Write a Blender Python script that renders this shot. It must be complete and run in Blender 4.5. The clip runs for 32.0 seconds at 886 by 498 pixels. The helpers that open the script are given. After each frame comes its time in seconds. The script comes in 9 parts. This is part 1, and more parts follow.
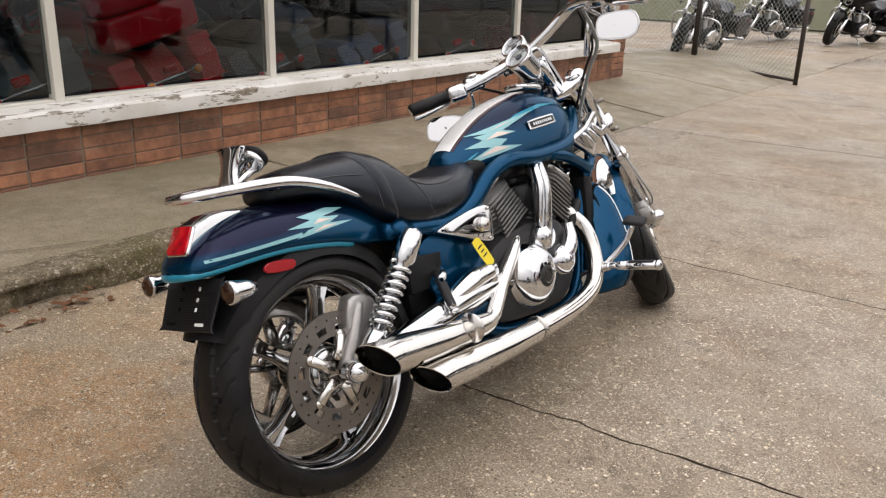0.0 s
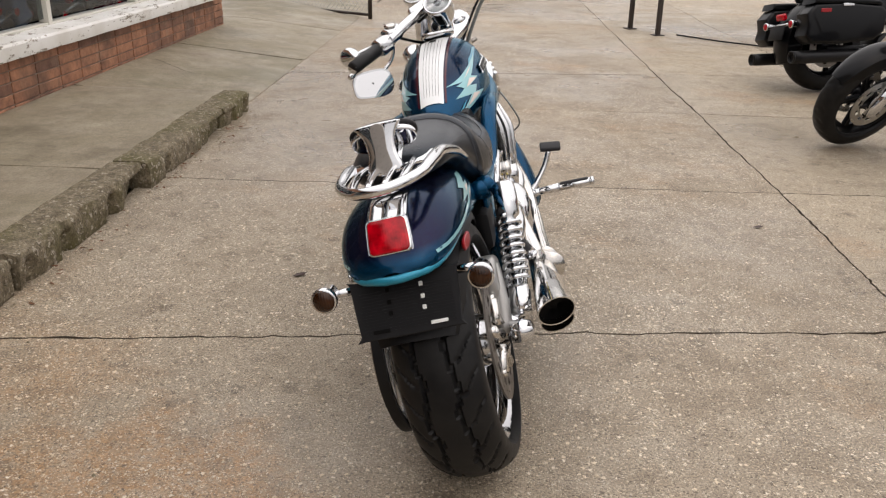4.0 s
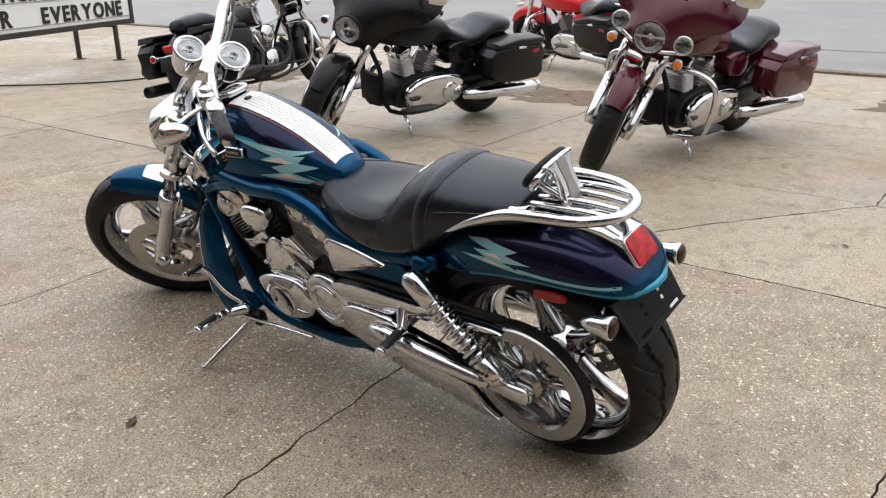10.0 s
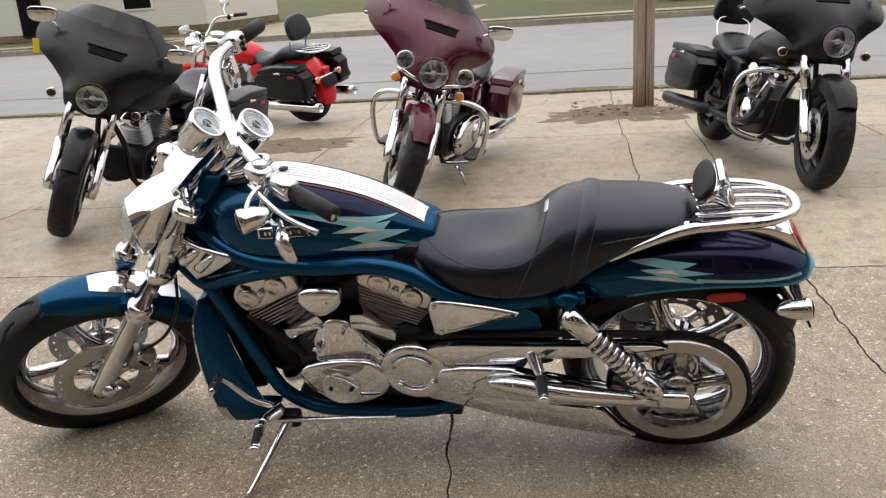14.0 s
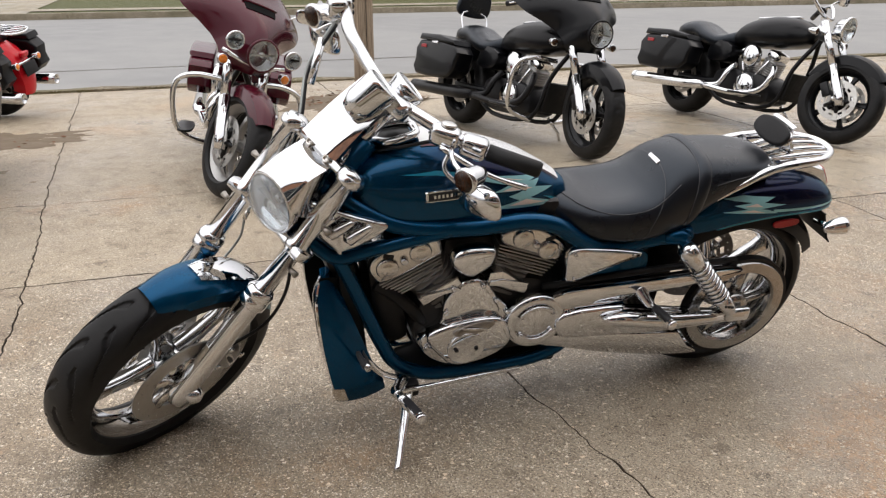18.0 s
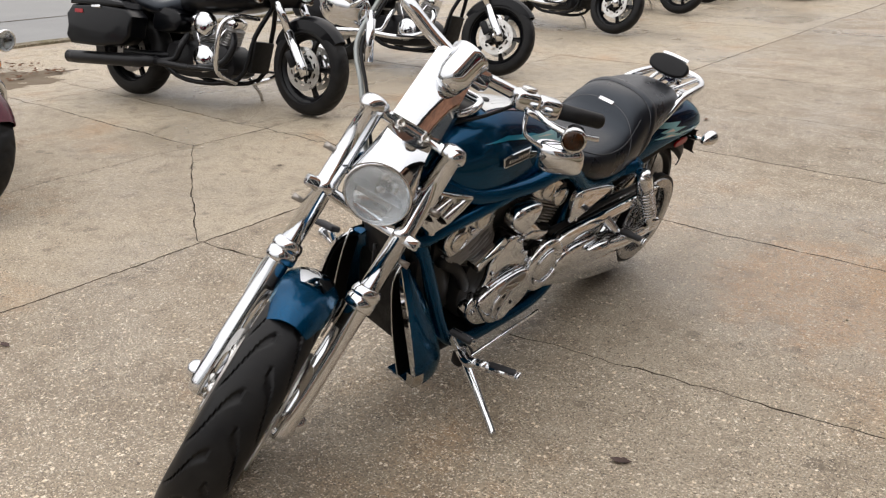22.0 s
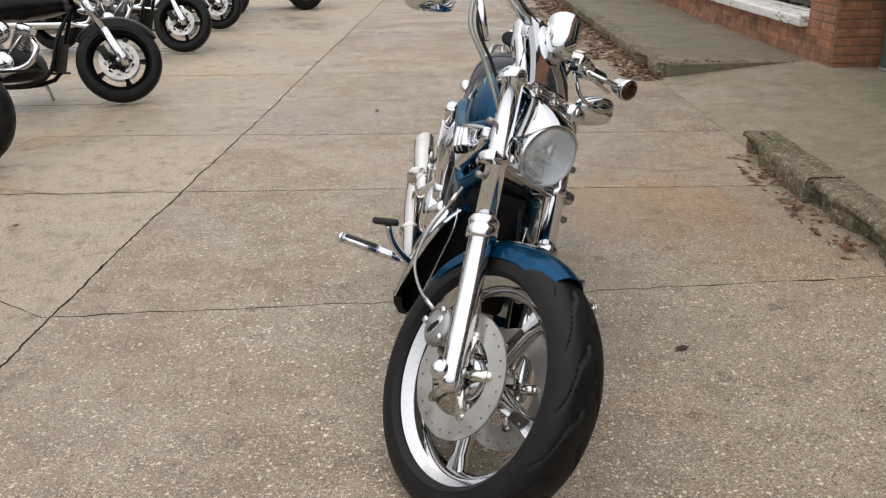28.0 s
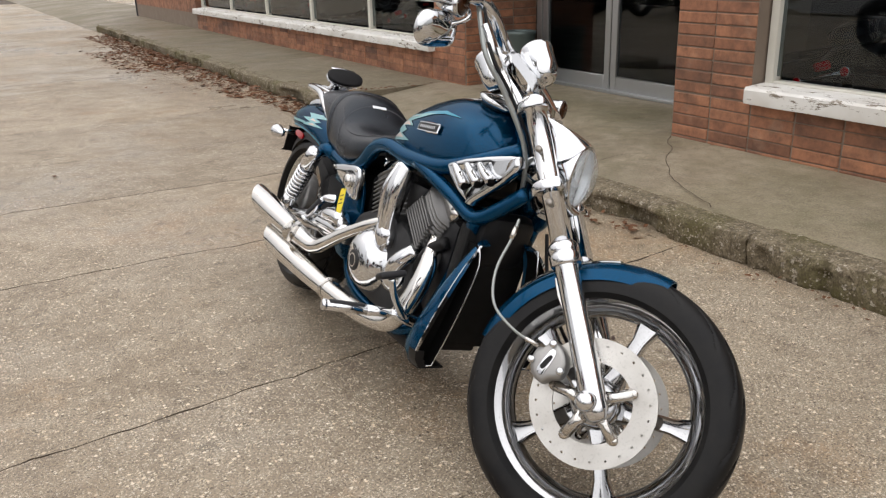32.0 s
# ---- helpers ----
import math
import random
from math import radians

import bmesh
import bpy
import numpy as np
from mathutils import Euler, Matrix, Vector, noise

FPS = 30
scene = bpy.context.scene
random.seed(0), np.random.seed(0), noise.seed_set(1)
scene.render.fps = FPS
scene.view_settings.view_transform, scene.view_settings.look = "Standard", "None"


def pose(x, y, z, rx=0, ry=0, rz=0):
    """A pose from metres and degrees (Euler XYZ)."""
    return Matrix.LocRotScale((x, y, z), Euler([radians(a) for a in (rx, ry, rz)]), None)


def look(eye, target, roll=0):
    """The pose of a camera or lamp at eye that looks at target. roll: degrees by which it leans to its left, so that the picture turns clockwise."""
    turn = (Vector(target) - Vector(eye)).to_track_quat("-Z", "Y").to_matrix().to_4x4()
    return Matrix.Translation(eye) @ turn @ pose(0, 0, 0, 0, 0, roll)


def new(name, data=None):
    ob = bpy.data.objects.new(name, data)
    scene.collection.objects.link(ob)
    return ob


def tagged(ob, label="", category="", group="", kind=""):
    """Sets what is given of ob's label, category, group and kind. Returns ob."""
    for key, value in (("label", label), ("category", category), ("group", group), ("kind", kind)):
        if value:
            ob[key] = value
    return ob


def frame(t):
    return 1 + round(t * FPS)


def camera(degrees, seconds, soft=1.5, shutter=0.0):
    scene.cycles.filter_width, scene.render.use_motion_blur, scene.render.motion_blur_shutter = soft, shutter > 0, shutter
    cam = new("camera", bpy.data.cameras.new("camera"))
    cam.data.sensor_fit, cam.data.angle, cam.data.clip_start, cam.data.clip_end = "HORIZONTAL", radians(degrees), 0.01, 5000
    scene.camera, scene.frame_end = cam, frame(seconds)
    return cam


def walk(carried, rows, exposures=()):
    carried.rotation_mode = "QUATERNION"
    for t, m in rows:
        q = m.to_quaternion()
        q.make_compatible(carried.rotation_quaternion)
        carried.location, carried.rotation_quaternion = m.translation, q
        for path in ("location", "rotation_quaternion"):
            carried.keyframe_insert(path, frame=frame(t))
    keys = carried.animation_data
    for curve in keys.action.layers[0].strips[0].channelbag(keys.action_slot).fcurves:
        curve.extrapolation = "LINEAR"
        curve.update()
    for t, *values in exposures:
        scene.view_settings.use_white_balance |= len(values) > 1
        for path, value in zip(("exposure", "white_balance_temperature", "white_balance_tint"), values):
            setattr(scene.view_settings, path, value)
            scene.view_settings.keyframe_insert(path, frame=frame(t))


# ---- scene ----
cam = camera(56.1, 32.0, soft=1.25)
# The path is turned so that the shop front runs along +y and the street lies towards +x.
LOT = pose(0, 0, 0, 0, 0, 34)
PATH = [
    (0, (0.294, 0.174, 1.282), (0.175, 2.061, 0.63), 1.6),
    (0.5, (0.063, 0.157, 1.276), (0.08, 2.047, 0.622), 0.9),
    (1, (-0.117, 0.163, 1.267), (0.044, 2.047, 0.614), 1.5),
    (1.5, (-0.293, 0.232, 1.272), (0.004, 2.101, 0.623), 1.2),
    (2, (-0.458, 0.263, 1.278), (-0.045, 2.108, 0.627), 2.1),
    (2.5, (-0.683, 0.282, 1.277), (-0.106, 2.084, 0.631), 1.8),
    (3, (-0.857, 0.319, 1.263), (-0.142, 2.07, 0.613), 1.7),
    (3.5, (-0.976, 0.441, 1.26), (-0.158, 2.131, 0.571), 1.0),
    (4, (-1.092, 0.538, 1.26), (-0.128, 2.124, 0.515), 1.0),
    (4.5, (-1.304, 0.643, 1.244), (-0.161, 2.094, 0.477), 2.0),
    (6.5, (-1.666, 1.183, 1.253), (-0.21, 2.271, 0.419), -1.4),
    (7, (-1.763, 1.331, 1.243), (-0.175, 2.25, 0.446), -0.6),
    (7.5, (-1.802, 1.455, 1.221), (-0.202, 2.348, 0.419), -1.2),
    (8, (-1.833, 1.646, 1.204), (-0.244, 2.479, 0.32), -3.8),
    (8.5, (-1.851, 1.761, 1.218), (-0.231, 2.466, 0.281), -2.0),
    (9, (-1.931, 1.907, 1.211), (-0.189, 2.409, 0.367), -0.5),
    (9.5, (-2.058, 2.086, 1.247), (-0.201, 2.348, 0.554), -0.7),
    (10, (-2.09, 2.168, 1.276), (-0.214, 2.319, 0.6), -1.0),
    (10.5, (-2.063, 2.296, 1.272), (-0.162, 2.351, 0.653), -3.1),
    (11, (-2.03, 2.422, 1.286), (-0.128, 2.365, 0.673), -4.0),
    (11.5, (-2.025, 2.587, 1.283), (-0.132, 2.426, 0.657), -3.3),
    (12, (-2.014, 2.793, 1.293), (-0.137, 2.493, 0.671), -3.6),
    (12.5, (-1.939, 2.938, 1.281), (-0.076, 2.55, 0.665), -3.5),
    (13, (-1.847, 3.087, 1.291), (0.0, 2.62, 0.683), -4.1),
    (13.5, (-1.801, 3.246, 1.302), (0.002, 2.628, 0.693), -3.7),
    (14, (-1.776, 3.439, 1.307), (-0.042, 2.651, 0.698), -3.9),
    (14.5, (-1.737, 3.562, 1.297), (-0.03, 2.717, 0.687), -3.0),
    (16.5, (-1.293, 4.177, 1.269), (0.116, 2.911, 0.626), -1.9),
    (17, (-1.176, 4.286, 1.275), (0.174, 2.956, 0.636), -2.2),
    (17.5, (-1.084, 4.421, 1.287), (0.187, 3.019, 0.641), -1.3),
    (18, (-0.991, 4.609, 1.286), (0.147, 3.097, 0.641), -0.1),
    (18.5, (-0.909, 4.722, 1.282), (0.153, 3.157, 0.634), 0.9),
    (19, (-0.752, 4.765, 1.278), (0.252, 3.19, 0.563), 0.1),
    (19.5, (-0.632, 4.833, 1.274), (0.297, 3.229, 0.523), 0.2),
    (20, (-0.408, 4.964, 1.278), (0.316, 3.256, 0.531), -0.1),
    (20.5, (-0.251, 5.052, 1.289), (0.32, 3.269, 0.586), 0.4),
    (21, (-0.105, 5.051, 1.28), (0.368, 3.23, 0.603), 0.5),
    (21.5, (0.107, 5.028, 1.331), (0.437, 3.198, 0.596), -0.3),
    (22, (0.234, 5.066, 1.336), (0.392, 3.222, 0.578), -0.3),
    (22.5, (0.426, 5.133, 1.31), (0.4, 3.263, 0.601), -0.8),
    (23, (0.552, 5.187, 1.288), (0.439, 3.32, 0.58), -0.1),
    (23.5, (0.663, 5.171, 1.275), (0.491, 3.31, 0.563), -2.5),
    (24, (0.786, 5.164, 1.276), (0.525, 3.323, 0.539), -4.3),
    (24.5, (0.897, 5.196, 1.291), (0.532, 3.38, 0.535), -4.1),
    (26.5, (1.379, 5.029, 1.268), (0.688, 3.3, 0.538), -4.3),
    (27, (1.531, 4.97, 1.267), (0.719, 3.293, 0.539), -2.8),
    (27.5, (1.708, 4.884, 1.268), (0.755, 3.283, 0.541), -2.2),
    (28, (1.819, 4.814, 1.264), (0.818, 3.241, 0.542), -1.1),
    (28.5, (1.914, 4.649, 1.26), (0.877, 3.096, 0.541), -1.7),
    (29, (2.022, 4.531, 1.265), (0.889, 3.046, 0.552), -1.5),
    (29.5, (2.171, 4.431, 1.272), (0.883, 3.069, 0.574), -2.4),
    (30, (2.28, 4.339, 1.261), (0.919, 3.043, 0.578), -1.0),
    (30.5, (2.314, 4.209, 1.258), (0.886, 2.99, 0.57), -1.2),
    (31, (2.36, 4.082, 1.263), (0.823, 3.002, 0.578), -0.7),
    (31.5, (2.431, 3.981, 1.258), (0.813, 3.021, 0.579), -0.7),
    (32, (2.529, 3.851, 1.273), (0.828, 3.036, 0.607), -1.5),
]
EXPOSURES = [(0.0, 0.06, 6580, 14), (2.5, -0.03, 6600, 14), (4.5, 0.0, 6600, 14), (6.5, 0.27, 6180, 12), (9.0, 0.33, 6120, 11), (11.0, 0.22, 6350, 12), (14.0, 0.24, 6400, 12), (20.0, 0.2, 6450, 13), (24.0, 0.08, 6350, 11), (27.0, -0.1, 6280, 11), (29.0, -0.09, 6380, 11), (31.0, 0.04, 6450, 12), (32.0, 0.07, 6450, 12)]
walk(cam, [(t, LOT @ look(eye, target, roll)) for t, eye, target, roll in PATH], EXPOSURES)

# ---- world and light: an overcast, wet day ----
world = bpy.data.worlds.new("world")
scene.world = world
world.use_nodes = True
wt = world.node_tree
wt.nodes.clear()
sky = wt.nodes.new("ShaderNodeTexSky")
sky.sky_type = "NISHITA"
sky.sun_disc = False
sky.sun_elevation = radians(48)
sky.sun_rotation = radians(160)
sky.air_density, sky.dust_density, sky.ozone_density = 1.0, 4.0, 1.0
cloud = wt.nodes.new("ShaderNodeMix")
cloud.data_type = "RGBA"
cloud.inputs["Factor"].default_value = 0.85
cloud.inputs["B"].default_value = (9.2, 9.05, 8.85, 1)
# an overcast sky is about three times as bright overhead as at the horizon
way = wt.nodes.new("ShaderNodeTexCoord")
split = wt.nodes.new("ShaderNodeSeparateXYZ")
rise = wt.nodes.new("ShaderNodeMapRange")
rise.inputs["From Min"].default_value, rise.inputs["From Max"].default_value = 0.0, 1.0
rise.inputs["To Min"].default_value, rise.inputs["To Max"].default_value = 0.38, 1.37
shade = wt.nodes.new("ShaderNodeVectorMath")
shade.operation = "SCALE"
wt.links.new(way.outputs["Generated"], split.inputs["Vector"])
wt.links.new(split.outputs["Z"], rise.inputs["Value"])
wt.links.new(rise.outputs["Result"], shade.inputs["Scale"])
wbg = wt.nodes.new("ShaderNodeBackground")
wbg.inputs["Strength"].default_value = 0.145
wout = wt.nodes.new("ShaderNodeOutputWorld")
wt.links.new(sky.outputs["Color"], cloud.inputs["A"])
wt.links.new(cloud.outputs["Result"], shade.inputs[0])
wt.links.new(shade.outputs["Vector"], wbg.inputs["Color"])
wt.links.new(wbg.outputs["Background"], wout.inputs["Surface"])
sun = new("sun", bpy.data.lights.new("sun", "SUN"))
sun.data.energy, sun.data.angle, sun.data.color = 1.1, radians(110), (1.0, 0.97, 0.93)
sun.matrix_world = look((4, 6, 12), (0, 0, 0))

# ---- materials ----
class Nodes:
    """A short hand for node materials."""

    def __init__(self, name):
        self.mat = bpy.data.materials.new(name)
        self.mat.use_nodes = True
        self.tree = self.mat.node_tree
        self.bsdf = self.tree.nodes["Principled BSDF"]
        self.coord = None

    def add(self, kind, **values):
        node = self.tree.nodes.new("ShaderNode" + kind)
        for key, value in values.items():
            node.inputs[key.replace("_", " ")].default_value = value
        return node

    def link(self, a, b):
        self.tree.links.new(a, b)

    def where(self, world=False):
        if world:
            return self.add("NewGeometry").outputs["Position"]
        if not self.coord:
            self.coord = self.add("TexCoord")
        return self.coord.outputs["Object"]

    def noise(self, scale, detail=4.0, rough=0.55, world=False, stretch=None):
        n = self.add("TexNoise", Scale=scale, Detail=detail, Roughness=rough)
        src = self.where(world)
        if stretch:
            m = self.add("Mapping")
            m.inputs["Scale"].default_value = stretch
            self.link(src, m.inputs["Vector"])
            src = m.outputs["Vector"]
        self.link(src, n.inputs["Vector"])
        return n.outputs["Fac"]

    def ramp(self, fac, *stops, ease=False):
        r = self.add("ValToRGB")
        if ease:
            r.color_ramp.interpolation = "EASE"
        el = r.color_ramp.elements
        while len(el) < len(stops):
            el.new(0.5)
        for e, (p, c) in zip(el, stops):
            e.position = p
            e.color = (*c, 1) if isinstance(c, tuple) else (c, c, c, 1)
        self.link(fac, r.inputs["Fac"])
        return r.outputs["Color"]

    def mix(self, fac, a, b, how="MIX"):
        m = self.add("Mix")
        m.data_type, m.blend_type = "RGBA", how
        for src, key in ((fac, "Factor"), (a, "A"), (b, "B")):
            if isinstance(src, (int, float)):
                m.inputs[key].default_value = src if key == "Factor" else (src, src, src, 1)
            elif isinstance(src, tuple):
                m.inputs[key].default_value = (*src, 1)
            else:
                self.link(src, m.inputs[key])
        return m.outputs["Result"]

    def math(self, how, a, b=0.0):
        m = self.add("Math")
        m.operation = how
        for i, src in enumerate((a, b)):
            if isinstance(src, (int, float)):
                m.inputs[i].default_value = src
            else:
                self.link(src, m.inputs[i])
        return m.outputs["Value"]

    def bump(self, height, strength=0.3, distance=0.01):
        b = self.add("Bump", Strength=strength, Distance=distance)
        self.link(height, b.inputs["Height"])
        self.link(b.outputs["Normal"], self.bsdf.inputs["Normal"])

    def slant_gloss(self):
        """How much a thin pane mirrors: little face on, all at a grazing slant, alike from both sides."""
        w = self.add("LayerWeight", Blend=0.5)
        return self.math("ADD", self.math("MULTIPLY", self.math("POWER", w.outputs["Facing"], 5.0), 0.9), 0.045)

    def set(self, **values):
        for key, value in values.items():
            sock = self.bsdf.inputs[key.replace("_", " ")]
            if isinstance(value, (int, float)):
                sock.default_value = value
            elif isinstance(value, tuple):
                sock.default_value = (*value, 1)
            else:
                self.link(value, sock)
        return self


def plain(name, colour, rough=0.5, metal=0.0, coat=0.0, vary=0.12, grain=30.0, bump=0.05, spec=0.5):
    """A surface with slight variation at two scales, in colour and in gloss."""
    n = Nodes(name)
    big, fine = n.noise(grain * 0.12, 3), n.noise(grain, 5)
    dark = tuple(c * (1 - vary) for c in colour)
    light = tuple(min(1, c * (1 + vary)) for c in colour)
    n.set(Base_Color=n.mix(fine, n.mix(big, dark, light), n.mix(big, light, dark)), Metallic=metal, Coat_Weight=coat, Specular_IOR_Level=spec)
    if coat:
        n.set(Coat_Roughness=0.04)
    n.set(Roughness=n.ramp(big, (0.3, max(0.02, rough * 0.8)), (0.7, min(1, rough * 1.2))))
    if bump:
        n.bump(fine, bump, 0.002)
    return n.mat


def gravel(n, scale, share):
    """Pebbles in a matrix: a mask of the picked pebbles and their random colour channels."""
    vor = n.add("TexVoronoi", Scale=scale)
    wob = n.add("TexNoise", Scale=scale * 2.2, Detail=1.0)
    n.link(n.where(True), wob.inputs["Vector"])
    push = n.add("VectorMath")
    push.operation = "MULTIPLY_ADD"
    n.link(wob.outputs["Color"], push.inputs[0])
    push.inputs[1].default_value = (0.85 / scale,) * 3
    n.link(n.where(True), push.inputs[2])
    n.link(push.outputs["Vector"], vor.inputs["Vector"])
    sep = n.add("SeparateColor")
    n.link(vor.outputs["Color"], sep.inputs["Color"])
    pick = n.ramp(sep.outputs["Red"], (0.0, 0.0), (1 - share - 0.03, 0.0), (1 - share, 1.0))
    chip = n.ramp(vor.outputs["Distance"], (0.3, 1.0), (0.42, 0.0))
    return n.math("MULTIPLY", chip, pick), chip, sep


def lot_concrete(name="worn_concrete", pale_pour=0.0):
    """Worn, damp concrete in which the gravel shows; wet patches, rust-brown stains."""
    n = Nodes(name)
    big, mid, fine = n.noise(0.35, 5, world=True), n.noise(2.2, 6, 0.65, world=True), n.noise(150, 4, 0.7, world=True)
    base = n.ramp(mid, (0.3, (0.235, 0.188, 0.134)), (0.52, (0.32, 0.264, 0.193)), (0.75, (0.39, 0.335, 0.255)))
    base = n.mix(n.ramp(big, (0.42, 0.0), (0.62, 0.6)), base, (0.365, 0.285, 0.185))
    base = n.mix(pale_pour, base, (0.5, 0.425, 0.31))
    rust = n.ramp(n.noise(0.9, 6, 0.7, world=True), (0.54, 0.0), (0.68, 0.8))
    # a rusty run-off stain beside the kerb, with a ragged edge
    far = n.add("VectorMath")
    far.operation = "DISTANCE"
    n.link(n.where(True), far.inputs[0])
    far.inputs[1].default_value = (-2.05, 1.2, 0.0)
    ragged = n.math("ADD", far.outputs["Value"], n.math("MULTIPLY", n.noise(3.0, 6, 0.7, world=True), 0.9))
    rust = n.math("MAXIMUM", rust, n.ramp(ragged, (0.85, 1.0), (1.8, 0.0)))
    grain = n.ramp(n.noise(38, 5, 0.7, world=True), (0.36, 0.2), (0.56, 1.0))
    rust = n.math("MULTIPLY", rust, grain)
    pale = n.ramp(n.noise(0.42, 5, 0.6, world=True, stretch=(1.0, 0.5, 1.0)), (0.5, 0.0), (0.66, 0.55))
    base = n.mix(pale, base, (0.46, 0.4, 0.31))
    base = n.mix(rust, base, (0.44, 0.26, 0.125))
    info = n.add("ObjectInfo")
    tone = n.ramp(info.outputs["Random"], (0.0, 1.0), (1.0, 1.25))
    base = n.mix(1.0, base, tone, "MULTIPLY")
    blot = n.noise(7.5, 7, 0.72, world=True)
    base = n.mix(n.ramp(blot, (0.34, 0.55), (0.5, 0.0)), base, (0.15, 0.112, 0.075))
    base = n.mix(n.ramp(blot, (0.52, 0.0), (0.68, 0.5)), base, (0.5, 0.43, 0.33))
    spot, _, spot_sep = gravel(n, 13.0, 0.07)
    base = n.mix(n.math("MULTIPLY", spot, 0.5), base, (0.085, 0.064, 0.045))
    base = n.mix(n.ramp(fine, (0.34, 0.92), (0.57, 0.0)), base, (0.085, 0.062, 0.04))
    worn = n.math("ADD", n.math("MULTIPLY", n.ramp(n.noise(1.1, 5, 0.65, world=True), (0.36, 0.0), (0.58, 1.0)), 0.65 - 0.5 * pale_pour), 0.28 - 0.3 * pale_pour)
    heights = []
    for scale, share, dark, low in ((66.0, 0.12, 0.03, 0.3), (120.0, 0.27, 0.2, 0.08), (215.0, 0.36, 0.3, 0.16)):
        mask, chip, sep = gravel(n, scale, share)
        dpick = n.ramp(sep.outputs["Green"], (0.0, 1.0), (dark, 1.0), (dark + 0.03, 0.0))
        base = n.mix(n.math("MULTIPLY", n.math("MULTIPLY", chip, dpick), 0.85), base, (0.06, 0.04, 0.024))
        tint = n.ramp(sep.outputs["Blue"], (0.0, (0.5, 0.385, 0.255)), (0.35, (0.74, 0.61, 0.44)), (0.7, (0.88, 0.81, 0.69)), (1.0, (0.5, 0.33, 0.18)))
        base = n.mix(n.math("MULTIPLY", mask, n.math("MINIMUM", n.math("ADD", worn, low), 1.0)), base, tint)
        heights.append(mask)
    wet = n.ramp(n.noise(0.55, 5, 0.6, world=True), (0.44, 0.0), (0.6, 1.0))
    base = n.mix(n.math("MULTIPLY", wet, 0.16), base, (0.11, 0.088, 0.068))
    n.set(Base_Color=base, Roughness=n.mix(wet, n.ramp(fine, (0.3, 0.55), (0.7, 0.75)), 0.27), Specular_IOR_Level=0.5)
    n.bump(n.mix(0.6, fine, n.math("MAXIMUM", n.math("MAXIMUM", heights[0], heights[1]), heights[2])), 0.85, 0.004)
    return n.mat


def side_concrete(name="walk_concrete", dirt=0.0):
    """Older, smoother concrete with moss-brown stains and a little gravel."""
    n = Nodes(name)
    big, mid, fine = n.noise(0.8, 6, 0.65, world=True), n.noise(4.5, 6, 0.7, world=True), n.noise(130, 4, 0.7, world=True)
    base = n.ramp(mid, (0.3, (0.24, 0.198, 0.138)), (0.7, (0.44, 0.38, 0.284)))
    base = n.mix(n.ramp(big, (0.42, 0.0), (0.6, 0.5)), base, (0.25, 0.215, 0.13))
    base = n.mix(n.ramp(n.noise(1.7, 6, 0.7, world=True), (0.55, 0.0), (0.68, 0.6)), base, (0.13, 0.105, 0.066))
    base = n.mix(n.ramp(n.noise(0.55, 8, 0.75, world=True), (0.5, 0.0), (0.62, 0.55)), base, (0.13, 0.125, 0.062))
    base = n.mix(n.ramp(n.noise(14, 6, 0.75, world=True), (0.5, 0.0), (0.68, 0.5)), base, (0.14, 0.115, 0.075))
    base = n.mix(dirt, base, (0.1, 0.085, 0.055))
    mask, chip, sep = gravel(n, 110.0, 0.2)
    base = n.mix(n.math("MULTIPLY", mask, 0.45), base, n.ramp(sep.outputs["Blue"], (0.0, (0.3, 0.25, 0.18)), (1.0, (0.58, 0.52, 0.42))))
    base = n.mix(n.math("MULTIPLY", n.ramp(fine, (0.35, 1.0), (0.58, 0.0)), 0.6), base, (0.085, 0.07, 0.048))
    n.set(Base_Color=base, Roughness=n.ramp(big, (0.35, 0.42), (0.65, 0.72)), Specular_IOR_Level=0.4)
    n.bump(fine, 0.45, 0.003)
    return n.mat


def kerb_stone():
    n = Nodes("weathered_kerb")
    big, mid, fine = n.noise(2.4, 5, world=True), n.noise(22, 7, 0.75, world=True), n.noise(120, 4, world=True)
    base = n.ramp(mid, (0.3, (0.06, 0.048, 0.03)), (0.48, (0.17, 0.14, 0.092)), (0.66, (0.32, 0.27, 0.19)))
    base = n.mix(n.ramp(big, (0.46, 0.0), (0.62, 0.7)), base, (0.1, 0.092, 0.026))
    heights = []
    for scale, share in ((34.0, 0.3), (75.0, 0.35)):
        mask, chip, sep = gravel(n, scale, share)
        base = n.mix(n.math("MULTIPLY", mask, 0.8), base, n.ramp(sep.outputs["Blue"], (0.0, (0.3, 0.25, 0.18)), (0.5, (0.55, 0.5, 0.41)), (1.0, (0.16, 0.12, 0.08))))
        heights.append(mask)
    base = n.mix(n.ramp(fine, (0.35, 0.7), (0.55, 0.0)), base, (0.06, 0.047, 0.03))
    n.set(Base_Color=base, Roughness=0.88, Specular_IOR_Level=0.3)
    n.bump(n.mix(0.45, n.mix(0.5, mid, fine), heights[0]), 1.0, 0.014)
    return n.mat


